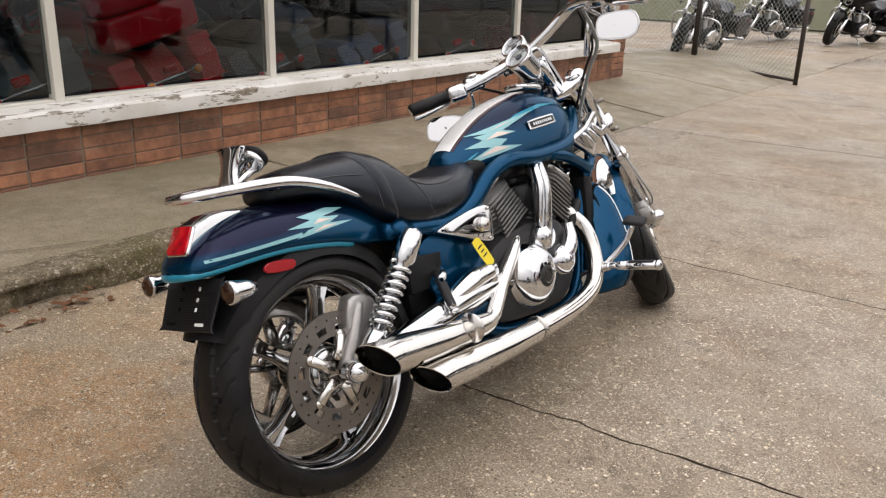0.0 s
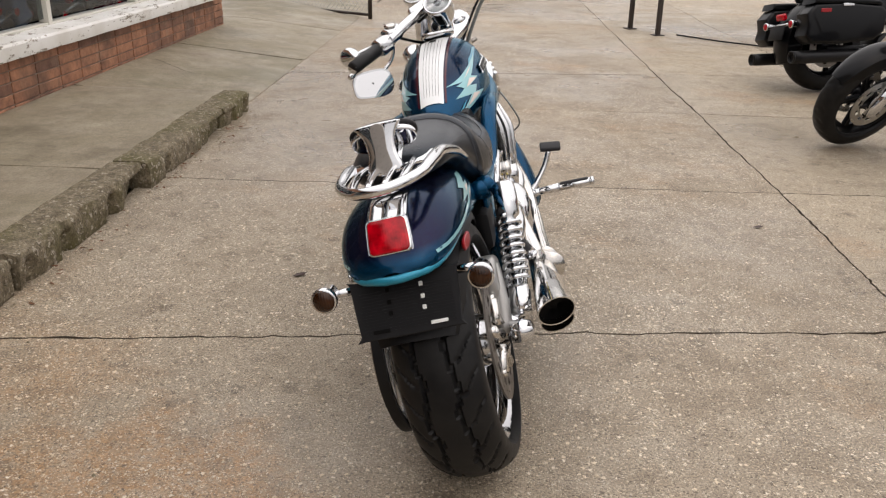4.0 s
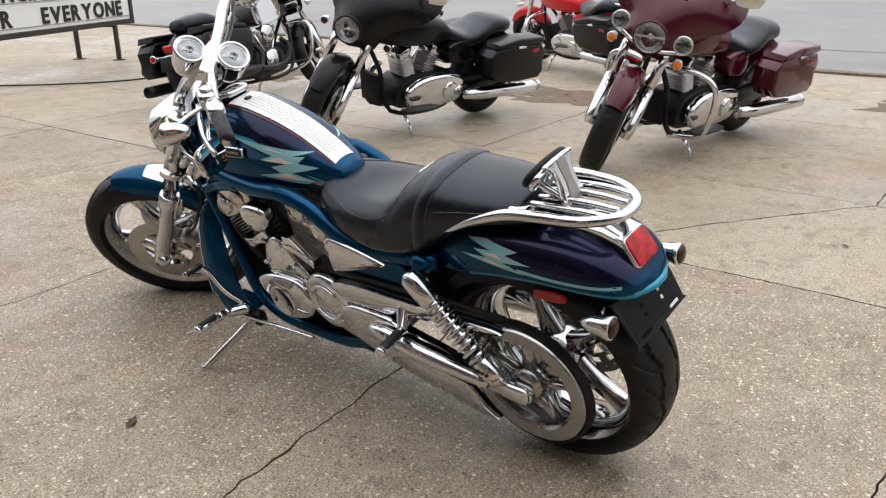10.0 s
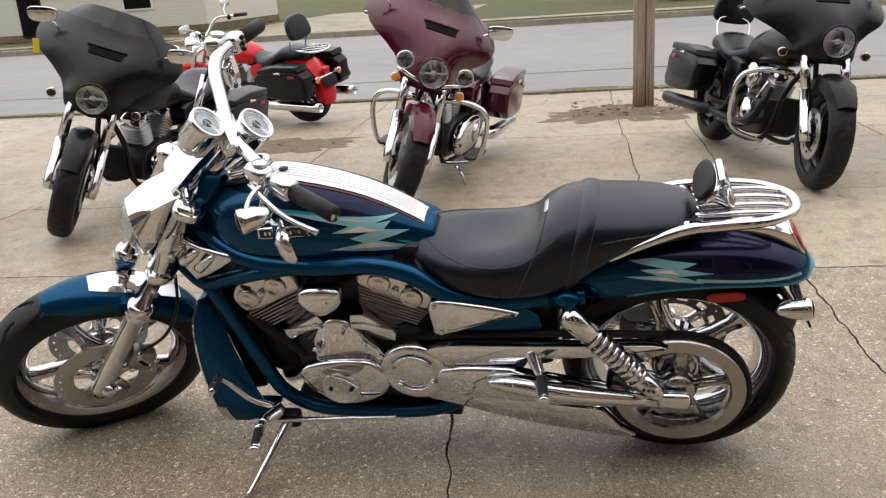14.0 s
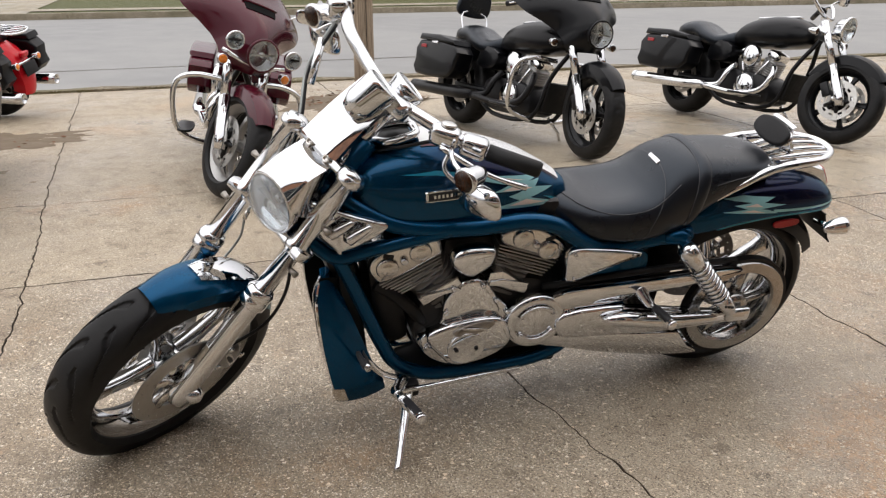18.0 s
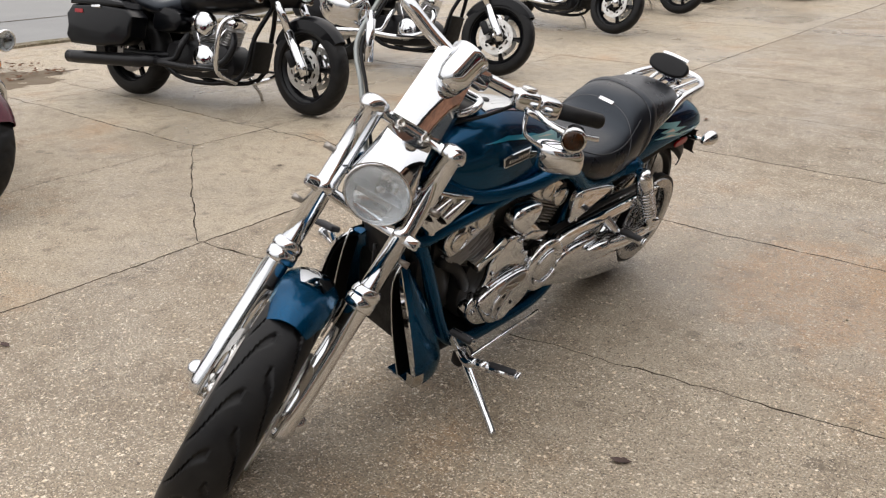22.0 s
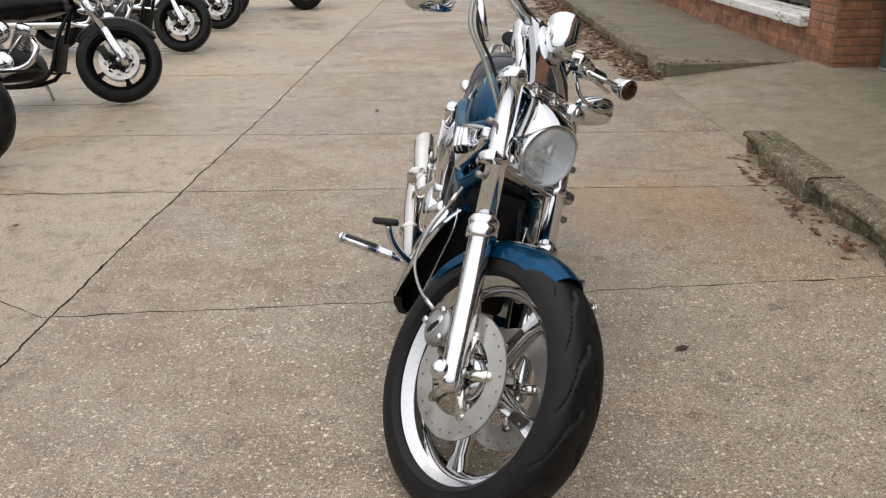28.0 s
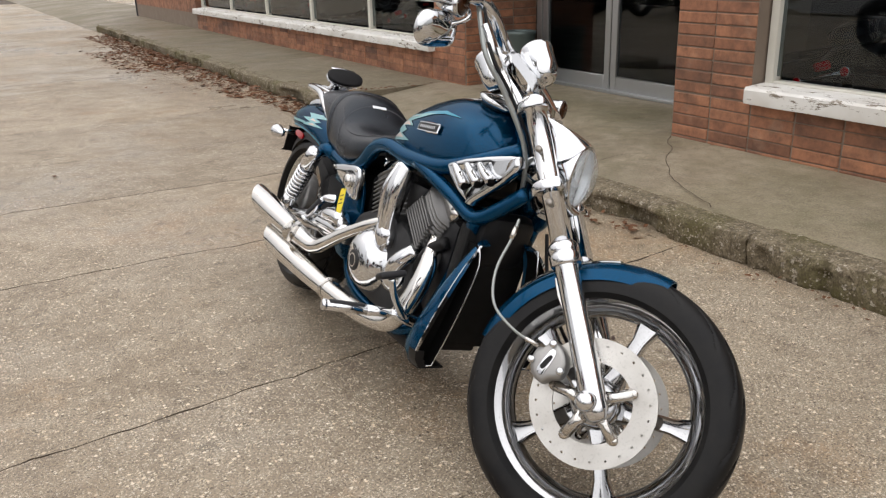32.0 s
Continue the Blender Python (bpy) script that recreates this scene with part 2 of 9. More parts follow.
def brick_face():
    n = Nodes("brick")
    info = n.add("ObjectInfo")
    tone = n.ramp(info.outputs["Random"], (0.0, (0.22, 0.096, 0.052)), (0.3, (0.36, 0.152, 0.078)), (0.6, (0.45, 0.202, 0.106)), (0.88, (0.38, 0.162, 0.084)), (1.0, (0.14, 0.066, 0.044)))
    mid, fine = n.noise(9, 6, 0.7, world=True), n.noise(130, 3, world=True)
    base = n.mix(n.ramp(mid, (0.35, 0.0), (0.7, 0.75)), tone, (0.07, 0.04, 0.03))
    base = n.mix(n.ramp(n.noise(1.3, 6, 0.7, world=True), (0.5, 0.0), (0.64, 0.5)), base, (0.06, 0.04, 0.03))
    base = n.mix(n.math("MULTIPLY", n.ramp(n.noise(5, 5, world=True), (0.6, 0.0), (0.75, 1.0)), 0.35), base, (0.4, 0.28, 0.2))
    n.set(Base_Color=base, Roughness=n.ramp(mid, (0.3, 0.55), (0.7, 0.85)))
    n.bump(n.mix(0.4, fine, mid), 0.35, 0.003)
    return n.mat


def peeling_white():
    n = Nodes("peeling_white_paint")
    flakes = n.ramp(n.mix(0.5, n.noise(6, 8, 0.75, world=True, stretch=(1.5, 0.35, 2.2)), n.noise(26, 6, 0.7, world=True, stretch=(1.0, 0.4, 1.6))), (0.548, 0.0), (0.575, 1.0))
    dirt = n.ramp(n.noise(3.5, 5, world=True), (0.4, 0.0), (0.75, 0.6))
    base = n.mix(flakes, n.mix(dirt, (0.78, 0.77, 0.74), (0.5, 0.46, 0.39)), n.ramp(n.noise(40, 4, world=True), (0.3, (0.14, 0.11, 0.08)), (0.7, (0.32, 0.28, 0.22))))
    n.set(Base_Color=base, Roughness=0.7)
    n.bump(flakes, -0.6, 0.004)
    return n.mat


def glass(name="window_glass", tint=(0.86, 0.9, 0.9)):
    """Thin clear pane: light passes, the surroundings mirror at a slant."""
    n = Nodes(name)
    out = n.tree.nodes["Material Output"]
    clear = n.add("BsdfTransparent")
    clear.inputs["Color"].default_value = (*tint, 1)
    gloss = n.add("BsdfGlossy", Roughness=0.015)
    mixer = n.add("MixShader")
    n.link(n.slant_gloss(), mixer.inputs["Fac"])
    n.link(clear.outputs["BSDF"], mixer.inputs[1])
    n.link(gloss.outputs["BSDF"], mixer.inputs[2])
    n.link(mixer.outputs["Shader"], out.inputs["Surface"])
    return n.mat


def ribbed_glass():
    """Moulded headlight glass: partly clear, partly scattering the light in its ribs."""
    n = Nodes("ribbed_headlight_glass")
    out = n.tree.nodes["Material Output"]
    clear, white, gloss = n.add("BsdfTransparent"), n.add("BsdfDiffuse"), n.add("BsdfGlossy", Roughness=0.03)
    clear.inputs["Color"].default_value = (0.95, 0.97, 0.98, 1)
    white.inputs["Color"].default_value = (0.86, 0.9, 0.93, 1)
    a, b = n.add("MixShader"), n.add("MixShader")
    a.inputs["Fac"].default_value = 0.13
    n.link(clear.outputs["BSDF"], a.inputs[1])
    n.link(white.outputs["BSDF"], a.inputs[2])
    n.link(n.slant_gloss(), b.inputs["Fac"])
    n.link(a.outputs["Shader"], b.inputs[1])
    n.link(gloss.outputs["BSDF"], b.inputs[2])
    n.link(b.outputs["Shader"], out.inputs["Surface"])
    return n.mat


def lens_mat(name, colour, rough=0.12, coat=0.4, ribs=0.2):
    n = Nodes(name)
    wave = n.add("TexWave", Scale=60.0)
    n.link(n.where(), wave.inputs["Vector"])
    n.set(Base_Color=n.mix(n.ramp(n.noise(45, 3), (0.35, 0.0), (0.65, 1.0)), colour, tuple(c * 0.4 for c in colour)), Roughness=rough, Coat_Weight=coat, Coat_Roughness=0.02, Specular_IOR_Level=0.3)
    n.bump(wave.outputs["Fac"], ribs, 0.003)
    return n.mat


def chrome_mat(name="chrome", colour=(0.69, 0.7, 0.715), rough=0.035, spots=0.12):
    n = Nodes(name)
    mid, fine = n.noise(14, 5), n.noise(160, 3)
    n.set(Base_Color=n.mix(n.ramp(fine, (0.55, 0.0), (0.75, spots)), colour, tuple(c * 0.5 for c in colour)), Metallic=1.0,
          Roughness=n.ramp(mid, (0.35, rough), (0.75, rough * 2.4)))
    n.bump(n.noise(24, 2), 0.035, 0.004)
    return n.mat


def paint_mat(name, colour, flake=0.35, rough=0.3, coat=0.55, edge=(1.0, 1.0, 1.0)):
    """Metallic paint under clear lacquer, with water spots."""
    n = Nodes(name)
    fine, mid = n.noise(420, 2), n.noise(7, 4)
    base = n.mix(n.math("MULTIPLY", n.ramp(fine, (0.4, 0.0), (0.75, 1.0)), flake), colour, tuple(min(1, c * 1.8 + 0.003) for c in colour))
    n.set(Base_Color=n.mix(n.math("MULTIPLY", mid, 0.3), base, tuple(c * 0.7 for c in colour)), Metallic=flake, Roughness=rough, Coat_Weight=coat, Specular_IOR_Level=0.12, Specular_Tint=edge,
          Coat_Roughness=n.ramp(n.noise(30, 5), (0.5, 0.015), (0.8, 0.06)))
    return n.mat


def two_tone(name, top, bottom, height, soft, slope, y0, y1):
    """Lacquer that fades from teal flanks to a violet-black top, and back to teal ahead of y0 to y1; z and y in the mesh's own space."""
    n = Nodes(name)
    sep = n.add("SeparateXYZ")
    n.link(n.where(), sep.inputs["Vector"])
    z = n.math("ADD", sep.outputs["Z"], n.math("MULTIPLY", sep.outputs["Y"], slope))
    up = n.ramp(n.math("DIVIDE", n.math("SUBTRACT", z, height - soft), 2 * soft), (0.0, 0.0), (1.0, 1.0))
    back = n.ramp(n.math("DIVIDE", n.math("SUBTRACT", sep.outputs["Y"], y0), y1 - y0), (0.0, 1.0), (1.0, 0.0))
    fine = n.noise(420, 2)
    base = n.mix(n.math("MULTIPLY", up, back), bottom, top)
    base = n.mix(n.math("MULTIPLY", n.ramp(fine, (0.45, 0.0), (0.75, 1.0)), 0.2), base, n.mix(0.5, base, (0.06, 0.2, 0.3)))
    n.set(Base_Color=base, Metallic=0.75, Roughness=0.25, Specular_Tint=(0.3, 0.6, 0.75), Coat_Weight=0.3, Coat_Roughness=n.ramp(n.noise(30, 5), (0.5, 0.012), (0.8, 0.04)), Specular_IOR_Level=0.12)
    return n.mat


def leather():
    n = Nodes("black_leather")
    vor = n.add("TexVoronoi", Scale=420.0)
    n.link(n.where(), vor.inputs["Vector"])
    mid = n.noise(9, 5)
    n.set(Base_Color=n.mix(mid, (0.0028, 0.0032, 0.005), (0.0065, 0.0075, 0.0105)), Roughness=n.ramp(mid, (0.3, 0.25), (0.7, 0.36)), Specular_IOR_Level=0.46, Specular_Tint=(0.78, 0.88, 1.0))
    n.bump(n.mix(0.5, vor.outputs["Distance"], n.noise(20, 6, 0.6, stretch=(1.0, 0.45, 1.0))), 0.16, 0.003)
    return n.mat


def rubber_mat(name="tyre_rubber"):
    n = Nodes(name)
    mid, fine = n.noise(12, 6, 0.7), n.noise(150, 3)
    n.set(Base_Color=n.mix(n.ramp(mid, (0.4, 0.0), (0.75, 0.8)), (0.0055, 0.0055, 0.0062), (0.018, 0.0174, 0.016)), Roughness=n.ramp(mid, (0.3, 0.36), (0.7, 0.6)), Specular_IOR_Level=0.22)
    n.bump(fine, 0.2, 0.001)
    return n.mat


def asphalt():
    n = Nodes("asphalt")
    big, mid, fine = n.noise(0.12, 4, world=True), n.noise(1.5, 6, world=True), n.noise(45, 3, world=True)
    base = n.ramp(mid, (0.3, (0.15, 0.15, 0.148)), (0.7, (0.21, 0.207, 0.2)))
    base = n.mix(n.ramp(big, (0.4, 0.0), (0.6, 0.5)), base, (0.26, 0.255, 0.24))
    n.set(Base_Color=n.mix(n.ramp(fine, (0.3, 0.4), (0.6, 0.0)), base, (0.11, 0.11, 0.11)), Roughness=0.55)
    n.bump(fine, 0.3, 0.004)
    return n.mat


def pole_wood():
    n = Nodes("weathered_pole_wood")
    grain = n.noise(7, 7, 0.75, stretch=(14, 14, 0.3))
    base = n.ramp(grain, (0.3, (0.09, 0.066, 0.045)), (0.5, (0.26, 0.2, 0.14)), (0.7, (0.42, 0.34, 0.25)))
    n.set(Base_Color=base, Roughness=0.8)
    n.bump(grain, 0.7, 0.01)
    return n.mat


def grass_mat():
    n = Nodes("grass")
    base = n.mix(n.noise(0.6, 4, world=True), (0.075, 0.085, 0.02), (0.12, 0.105, 0.035))
    n.set(Base_Color=n.mix(n.noise(30, 3, world=True), base, (0.05, 0.06, 0.015)), Roughness=0.9)
    n.bump(n.noise(60, 4, world=True), 0.8, 0.03)
    return n.mat


PALE_CONCRETE, BLEACHED = lot_concrete("pale_concrete", 0.5), lot_concrete("bleached_concrete", 0.85)
CONCRETE, WALK, KERB, BRICK, SILL = lot_concrete(), side_concrete(), kerb_stone(), brick_face(), peeling_white()
OLD_WALK = side_concrete("old_mossy_walk", 0.45)
GLASS, ASPHALT, WOOD, GRASS = glass("window_glass", (0.6, 0.64, 0.65)), asphalt(), pole_wood(), grass_mat()
MORTAR = plain("mortar", (0.2, 0.155, 0.118), 0.9, grain=60, bump=0.3)
DIRT = plain("dark_dirt", (0.08, 0.061, 0.042), 0.95, vary=0.35, grain=25, bump=0.5)
MUD = plain("damp_mud", (0.15, 0.115, 0.078), 0.85, vary=0.5, grain=45, bump=0.9, spec=0.3)
CHROME, CHROME_DULL = chrome_mat(), chrome_mat("polished_alloy", (0.62, 0.6, 0.57), 0.1, 0.35)
CHROME_WARM = chrome_mat("exhaust_chrome", (0.73, 0.715, 0.69), 0.05, 0.15)
MIRROR = chrome_mat("mirror_glass", (0.9, 0.91, 0.92), 0.01, 0.0)
WHEEL_CHROME = chrome_mat("wheel_chrome", (0.5, 0.505, 0.515), 0.05, 0.3)
DARK_STEEL = chrome_mat("worn_disc_steel", (0.19, 0.172, 0.155), 0.34, 0.4)
PULLEY_METAL = chrome_mat("dull_pulley_chrome", (0.4, 0.395, 0.385), 0.13, 0.4)
PALE_STEEL = chrome_mat("pale_disc_steel", (0.54, 0.525, 0.495), 0.27, 0.3)
STEEL = chrome_mat("brushed_disc_steel", (0.35, 0.325, 0.295), 0.3, 0.4)
FIN_GREY = plain("grey_cast_fins", (0.17, 0.168, 0.165), 0.45, metal=0.6, vary=0.25, grain=60, bump=0.15)
ALLOY = plain("cast_alloy", (0.36, 0.355, 0.345), 0.42, metal=0.85, vary=0.2, grain=60, bump=0.15)
TEAL = paint_mat("teal_blue_paint", (0.0003, 0.041, 0.1), 0.65, 0.24, 0.25, (0.3, 0.65, 0.8))
BLACK_PAINT = paint_mat("black_paint", (0.0018, 0.0021, 0.0032), 0.02, 0.4, 0.26)
SATIN_BLACK = plain("satin_black_paint", (0.008, 0.008, 0.009), 0.38, vary=0.25, spec=0.25)
MAROON = paint_mat("maroon_paint", (0.06, 0.0035, 0.011), 0.15, 0.22, 0.5)
RED_PAINT = paint_mat("red_paint", (0.52, 0.008, 0.016), 0.1, 0.3, 0.4)
DARK_RED = paint_mat("dark_red_paint", (0.17, 0.006, 0.014), 0.1, 0.3, 0.4)
SLATE = paint_mat("slate_blue_paint", (0.1, 0.14, 0.23), 0.15)
GREY_PAINT = paint_mat("grey_paint", (0.085, 0.095, 0.105), 0.15)
WHITE_PAINT = paint_mat("white_paint", (0.75, 0.75, 0.73), 0.0)
SILVER_PAINT = paint_mat("silver_stripe_paint", (0.8, 0.81, 0.81), 0.08)
GRAPHIC = paint_mat("pale_teal_graphic", (0.24, 0.47, 0.5), 0.15)
GRAPHIC_LIGHT = paint_mat("pale_rose_graphic", (0.72, 0.6, 0.53), 0.1)
BOWL = Nodes("satin_headlight_bowl").set(Base_Color=(0.9, 0.91, 0.93), Metallic=0.45, Roughness=0.26).mat
REFLECT = chrome_mat("headlight_reflector", (0.93, 0.94, 0.95), 0.2, 0.0)
EDGE_BLUE = paint_mat("bright_teal_edge", (0.02, 0.24, 0.36), 0.35)
PURPLE_TANK = two_tone("violet_to_teal_tank_paint", (0.007, 0.005, 0.024), (0.0003, 0.04, 0.096), 0.755, 0.03, -0.05, 0.9, 1.06)
PURPLE_FENDER = two_tone("violet_to_teal_fender_paint", (0.008, 0.005, 0.026), (0.0003, 0.04, 0.096), 0.664, 0.01, -0.02, 0.02, 0.16)
# Darkened, speckled chrome: the riser plate's dark reflections put into the colour.
DARK_REFLECTION = chrome_mat("dark_reflection_chrome", (0.3, 0.3, 0.31), 0.05, 0.8)
LEATHER, RUBBER = leather(), rubber_mat()
STITCH = plain("grey_stitching", (0.075, 0.077, 0.085), 0.7)
CASTING = plain("dark_engine_casting", (0.03, 0.03, 0.031), 0.5, metal=0.3, vary=0.3, grain=60, bump=0.2, spec=0.3)
PLASTIC = plain("black_plastic", (0.008, 0.008, 0.009), 0.5, vary=0.2, bump=0.1, spec=0.22)
# Near-black stands in for shade in hollows, slots and behind house panes.
SHADE_BLACK = plain("painted_shade_black", (0.004, 0.004, 0.004), 0.8, spec=0.1)
GREY_RUBBER = plain("grey_peg_rubber", (0.022, 0.022, 0.024), 0.55, spec=0.3)
RED_LENS, SMOKE_LENS = lens_mat("red_lens", (0.6, 0.001, 0.01), 0.08, 0.35, 0.05), lens_mat("smoked_amber_lens", (0.04, 0.013, 0.003), 0.12, 0.12)
REFLECTOR_RED = plain("red_reflector", (0.3, 0.004, 0.008), 0.3, coat=0.3, spec=0.3)
REFLECTOR_ORANGE = plain("orange_lens", (0.75, 0.2, 0.01), 0.2, coat=1.0)
CLEAR_LENS = glass("headlight_glass", (0.93, 0.95, 0.96))
RIBBED = ribbed_glass()
YELLOW = plain("yellow_tag_card", (0.75, 0.6, 0.02), 0.6)
INK = plain("black_ink", (0.012, 0.012, 0.012), 0.7)
WHITE_FACE = plain("white_dial", (0.72, 0.72, 0.7), 0.4)
SIGN_WHITE = plain("white_sign_face", (0.76, 0.77, 0.75), 0.45, vary=0.06)
RUSTY = plain("dark_rusty_steel", (0.05, 0.04, 0.035), 0.6, metal=0.4, vary=0.4)
GALV = plain("galvanised_steel", (0.34, 0.36, 0.35), 0.45, metal=0.7, vary=0.2)
ALU = plain("aluminium_frame", (0.42, 0.43, 0.43), 0.38, metal=0.8, vary=0.12)
SIDING = plain("cream_siding", (0.62, 0.6, 0.53), 0.6, vary=0.08)
LEAF_BROWN = plain("dead_leaf", (0.14, 0.06, 0.025), 0.8, vary=0.5, grain=9)
# Near-black walls, ceiling and floor: the room's dimness is put into the colour.
ROOM_SHADE = plain("shaded_showroom_wall", (0.025, 0.026, 0.028), 0.9, spec=0.1)
ROOM_FLOOR = plain("shaded_showroom_floor", (0.03, 0.031, 0.033), 0.35, spec=0.3)
CAN_MAT = plain("grey_green_can_paint", (0.1, 0.13, 0.125), 0.45, metal=0.3, vary=0.2)
RADIATOR = plain("radiator_fins", (0.006, 0.006, 0.006), 0.55, vary=0.5, grain=300, bump=0.8, spec=0.2)


# ---- building helpers ----
def link_mesh(name, bm, mat, parent=None, sharp=0.62):
    for f in bm.faces:
        f.smooth = True
    for e in bm.edges:
        if len(e.link_faces) == 2 and e.calc_face_angle(0) > sharp:
            e.smooth = False
    me = bpy.data.meshes.new(name)
    bm.to_mesh(me)
    bm.free()
    for m in mat if isinstance(mat, (list, tuple)) else [mat]:
        me.materials.append(m)
    ob = new(name, me)
    if parent:
        ob.parent = parent
    return ob


def part(name, bm, mat, parent, label="", sharp=0.62):
    ob = link_mesh(name, bm, mat, parent, sharp)
    return tagged(ob, label) if label else ob


def thing(name, label, category, m=None, group="", kind=""):
    ob = new(name)
    ob.empty_display_size = 0.1
    if m:
        ob.matrix_basis = m
    return tagged(ob, label, category, group, kind)


def bm_new():
    return bmesh.new()


def axis(p, d, side=None):
    """A pose at p whose z looks along d."""
    z = Vector(d).normalized()
    x = Vector(side) if side else (Vector((0, 0, 1)) if abs(z.z) < 0.9 else Vector((1, 0, 0)))
    y = z.cross(x).normalized()
    x = y.cross(z)
    m = Matrix((x, y, z)).transposed().to_4x4()
    m.translation = Vector(p)
    return m


def ring_faces(bm, rings, closed=True, caps=True):
    rows = [[bm.verts.new(p) for p in r] for r in rings]
    n = len(rows[0])
    for a, b in zip(rows, rows[1:]):
        for i in range(n if closed else n - 1):
            j = (i + 1) % n
            bm.faces.new((a[i], a[j], b[j], b[i]))
    if caps and closed:
        bm.faces.new(list(reversed(rows[0])))
        bm.faces.new(rows[-1])
    return rows


def spline(pts, n=6):
    """Catmull-Rom through the points."""
    pts = [Vector(p) for p in pts]
    if len(pts) < 3:
        return pts
    ext = [2 * pts[0] - pts[1], *pts, 2 * pts[-1] - pts[-2]]
    out = []
    for i in range(1, len(ext) - 2):
        a, b, c, d = ext[i - 1 : i + 3]
        for k in range(n):
            t = k / n
            out.append(0.5 * (2 * b + (c - a) * t + (2 * a - 5 * b + 4 * c - d) * t * t + (3 * b - a - 3 * c + d) * t**3))
    return out + [pts[-1]]


def tube(bm, pts, r, seg=10, smooth=0, caps=True, flat=1.0):
    """A round bar along the points; r one radius or one for each end or point."""
    pts = spline(pts, smooth) if smooth else [Vector(p) for p in pts]
    n = len(pts)
    if isinstance(r, (int, float)):
        rs = [r] * n
    else:
        rs = [float(np.interp(i / (n - 1), np.linspace(0, 1, len(r)), r)) for i in range(n)]
    rings, x = [], None
    for i, p in enumerate(pts):
        d = (pts[min(i + 1, n - 1)] - pts[max(i - 1, 0)]).normalized()
        if x is None:
            x = Vector((0, 0, 1)) if abs(d.z) < 0.9 else Vector((1, 0, 0))
        x = (x - d * x.dot(d)).normalized()
        y = d.cross(x)
        rings.append([p + rs[i] * (math.cos(a) * x * flat + math.sin(a) * y) for a in (2 * math.pi * k / seg for k in range(seg))])
    ring_faces(bm, rings, True, caps)
    return bm


def lathe(bm, prof, m, seg=24, loop=False):
    """Turn a profile of (radius, height) round the z of the pose m."""
    rings = []
    for r, h in prof:
        rings.append([m @ Vector((max(r, 1e-4) * math.cos(a), max(r, 1e-4) * math.sin(a), h)) for a in (2 * math.pi * k / seg for k in range(seg))])
    if loop:
        rings.append(rings[0])
        ring_faces(bm, rings, True, False)
        bmesh.ops.remove_doubles(bm, verts=bm.verts, dist=1e-6)
    else:
        ring_faces(bm, rings, True, True)
    return bm


def box(bm, size, m=None, bevel=0.0, seg=2):
    vs = bmesh.ops.create_cube(bm, size=1.0)["verts"]
    bmesh.ops.transform(bm, matrix=(m or Matrix()) @ Matrix.Diagonal((*size, 1)), verts=vs)
    if bevel:
        es = list({e for v in vs for e in v.link_edges})
        bmesh.ops.bevel(bm, geom=es, offset=bevel, segments=seg, profile=0.5, affect="EDGES")
    return bm


def prism(bm, poly, depth, m, bevel=0.0, seg=2):
    """A flat outline in the pose's xy, thick along its z, with rounded rims."""
    a = [bm.verts.new(m @ Vector((x, y, 0))) for x, y in poly]
    b = [bm.verts.new(m @ Vector((x, y, depth))) for x, y in poly]
    n = len(poly)
    fs = [bm.faces.new(list(reversed(a))), bm.faces.new(b)]
    for i in range(n):
        fs.append(bm.faces.new((a[i], a[(i + 1) % n], b[(i + 1) % n], b[i])))
    bmesh.ops.recalc_face_normals(bm, faces=fs)
    if bevel:
        es = list({e for f in fs[:2] for e in f.edges})
        bmesh.ops.bevel(bm, geom=es, offset=bevel, segments=seg, profile=0.5, affect="EDGES")
    return bm


def rounded(poly, n=4):
    """A closed outline smoothed through its points."""
    pts = [Vector((x, y, 0)) for x, y in poly]
    k = len(pts)
    out = []
    for i in range(k):
        a, b, c, d = pts[i - 1], pts[i], pts[(i + 1) % k], pts[(i + 2) % k]
        for j in range(n):
            t = j / n
            q = 0.5 * (2 * b + (c - a) * t + (2 * a - 5 * b + 4 * c - d) * t * t + (3 * b - a - 3 * c + d) * t**3)
            out.append((q.x, q.y))
    return out


def hull(bm, stations, seg=28, steps=5, a0=0.0, a1=360.0, caps=True):
    """A body along y: stations of (y, z centre, half width, height above, depth below, squareness above, squareness below)."""
    st = np.array(stations, float)
    rows = [list(v) for v in zip(*[catmull(st[:, k], steps) for k in range(st.shape[1])])]
    full = a1 - a0 >= 360
    rings = []
    for y, zc, w, up, dn, ea, eb in rows:
        ring = []
        for k in range(seg if full else seg + 1):
            a = radians(a0 + (a1 - a0) * k / seg)
            c, s = math.cos(a), math.sin(a)
            e = ea if s >= 0 else eb
            x = w * math.copysign(abs(c) ** (2 / e), c)
            z = (up if s >= 0 else dn) * math.copysign(abs(s) ** (2 / e), s)
            ring.append(Vector((x, y, zc + z)))
        rings.append(ring)
    ring_faces(bm, rings, full, caps and full)
    return rows


def catmull(v, n):
    e = [2 * v[0] - v[1], *v, 2 * v[-1] - v[-2]]
    out = []
    for i in range(1, len(e) - 2):
        a, b, c, d = e[i - 1 : i + 3]
        for k in range(n):
            t = k / n
            out.append(0.5 * (2 * b + (c - a) * t + (2 * a - 5 * b + 4 * c - d) * t * t + (3 * b - a - 3 * c + d) * t**3))
    return out + [v[-1]]


def thicken(bm, depth):
    """Give an open sheet a thickness."""
    bmesh.ops.recalc_face_normals(bm, faces=bm.faces)
    bmesh.ops.solidify(bm, geom=bm.faces[:], thickness=depth)
    bmesh.ops.recalc_face_normals(bm, faces=bm.faces)
    return bm

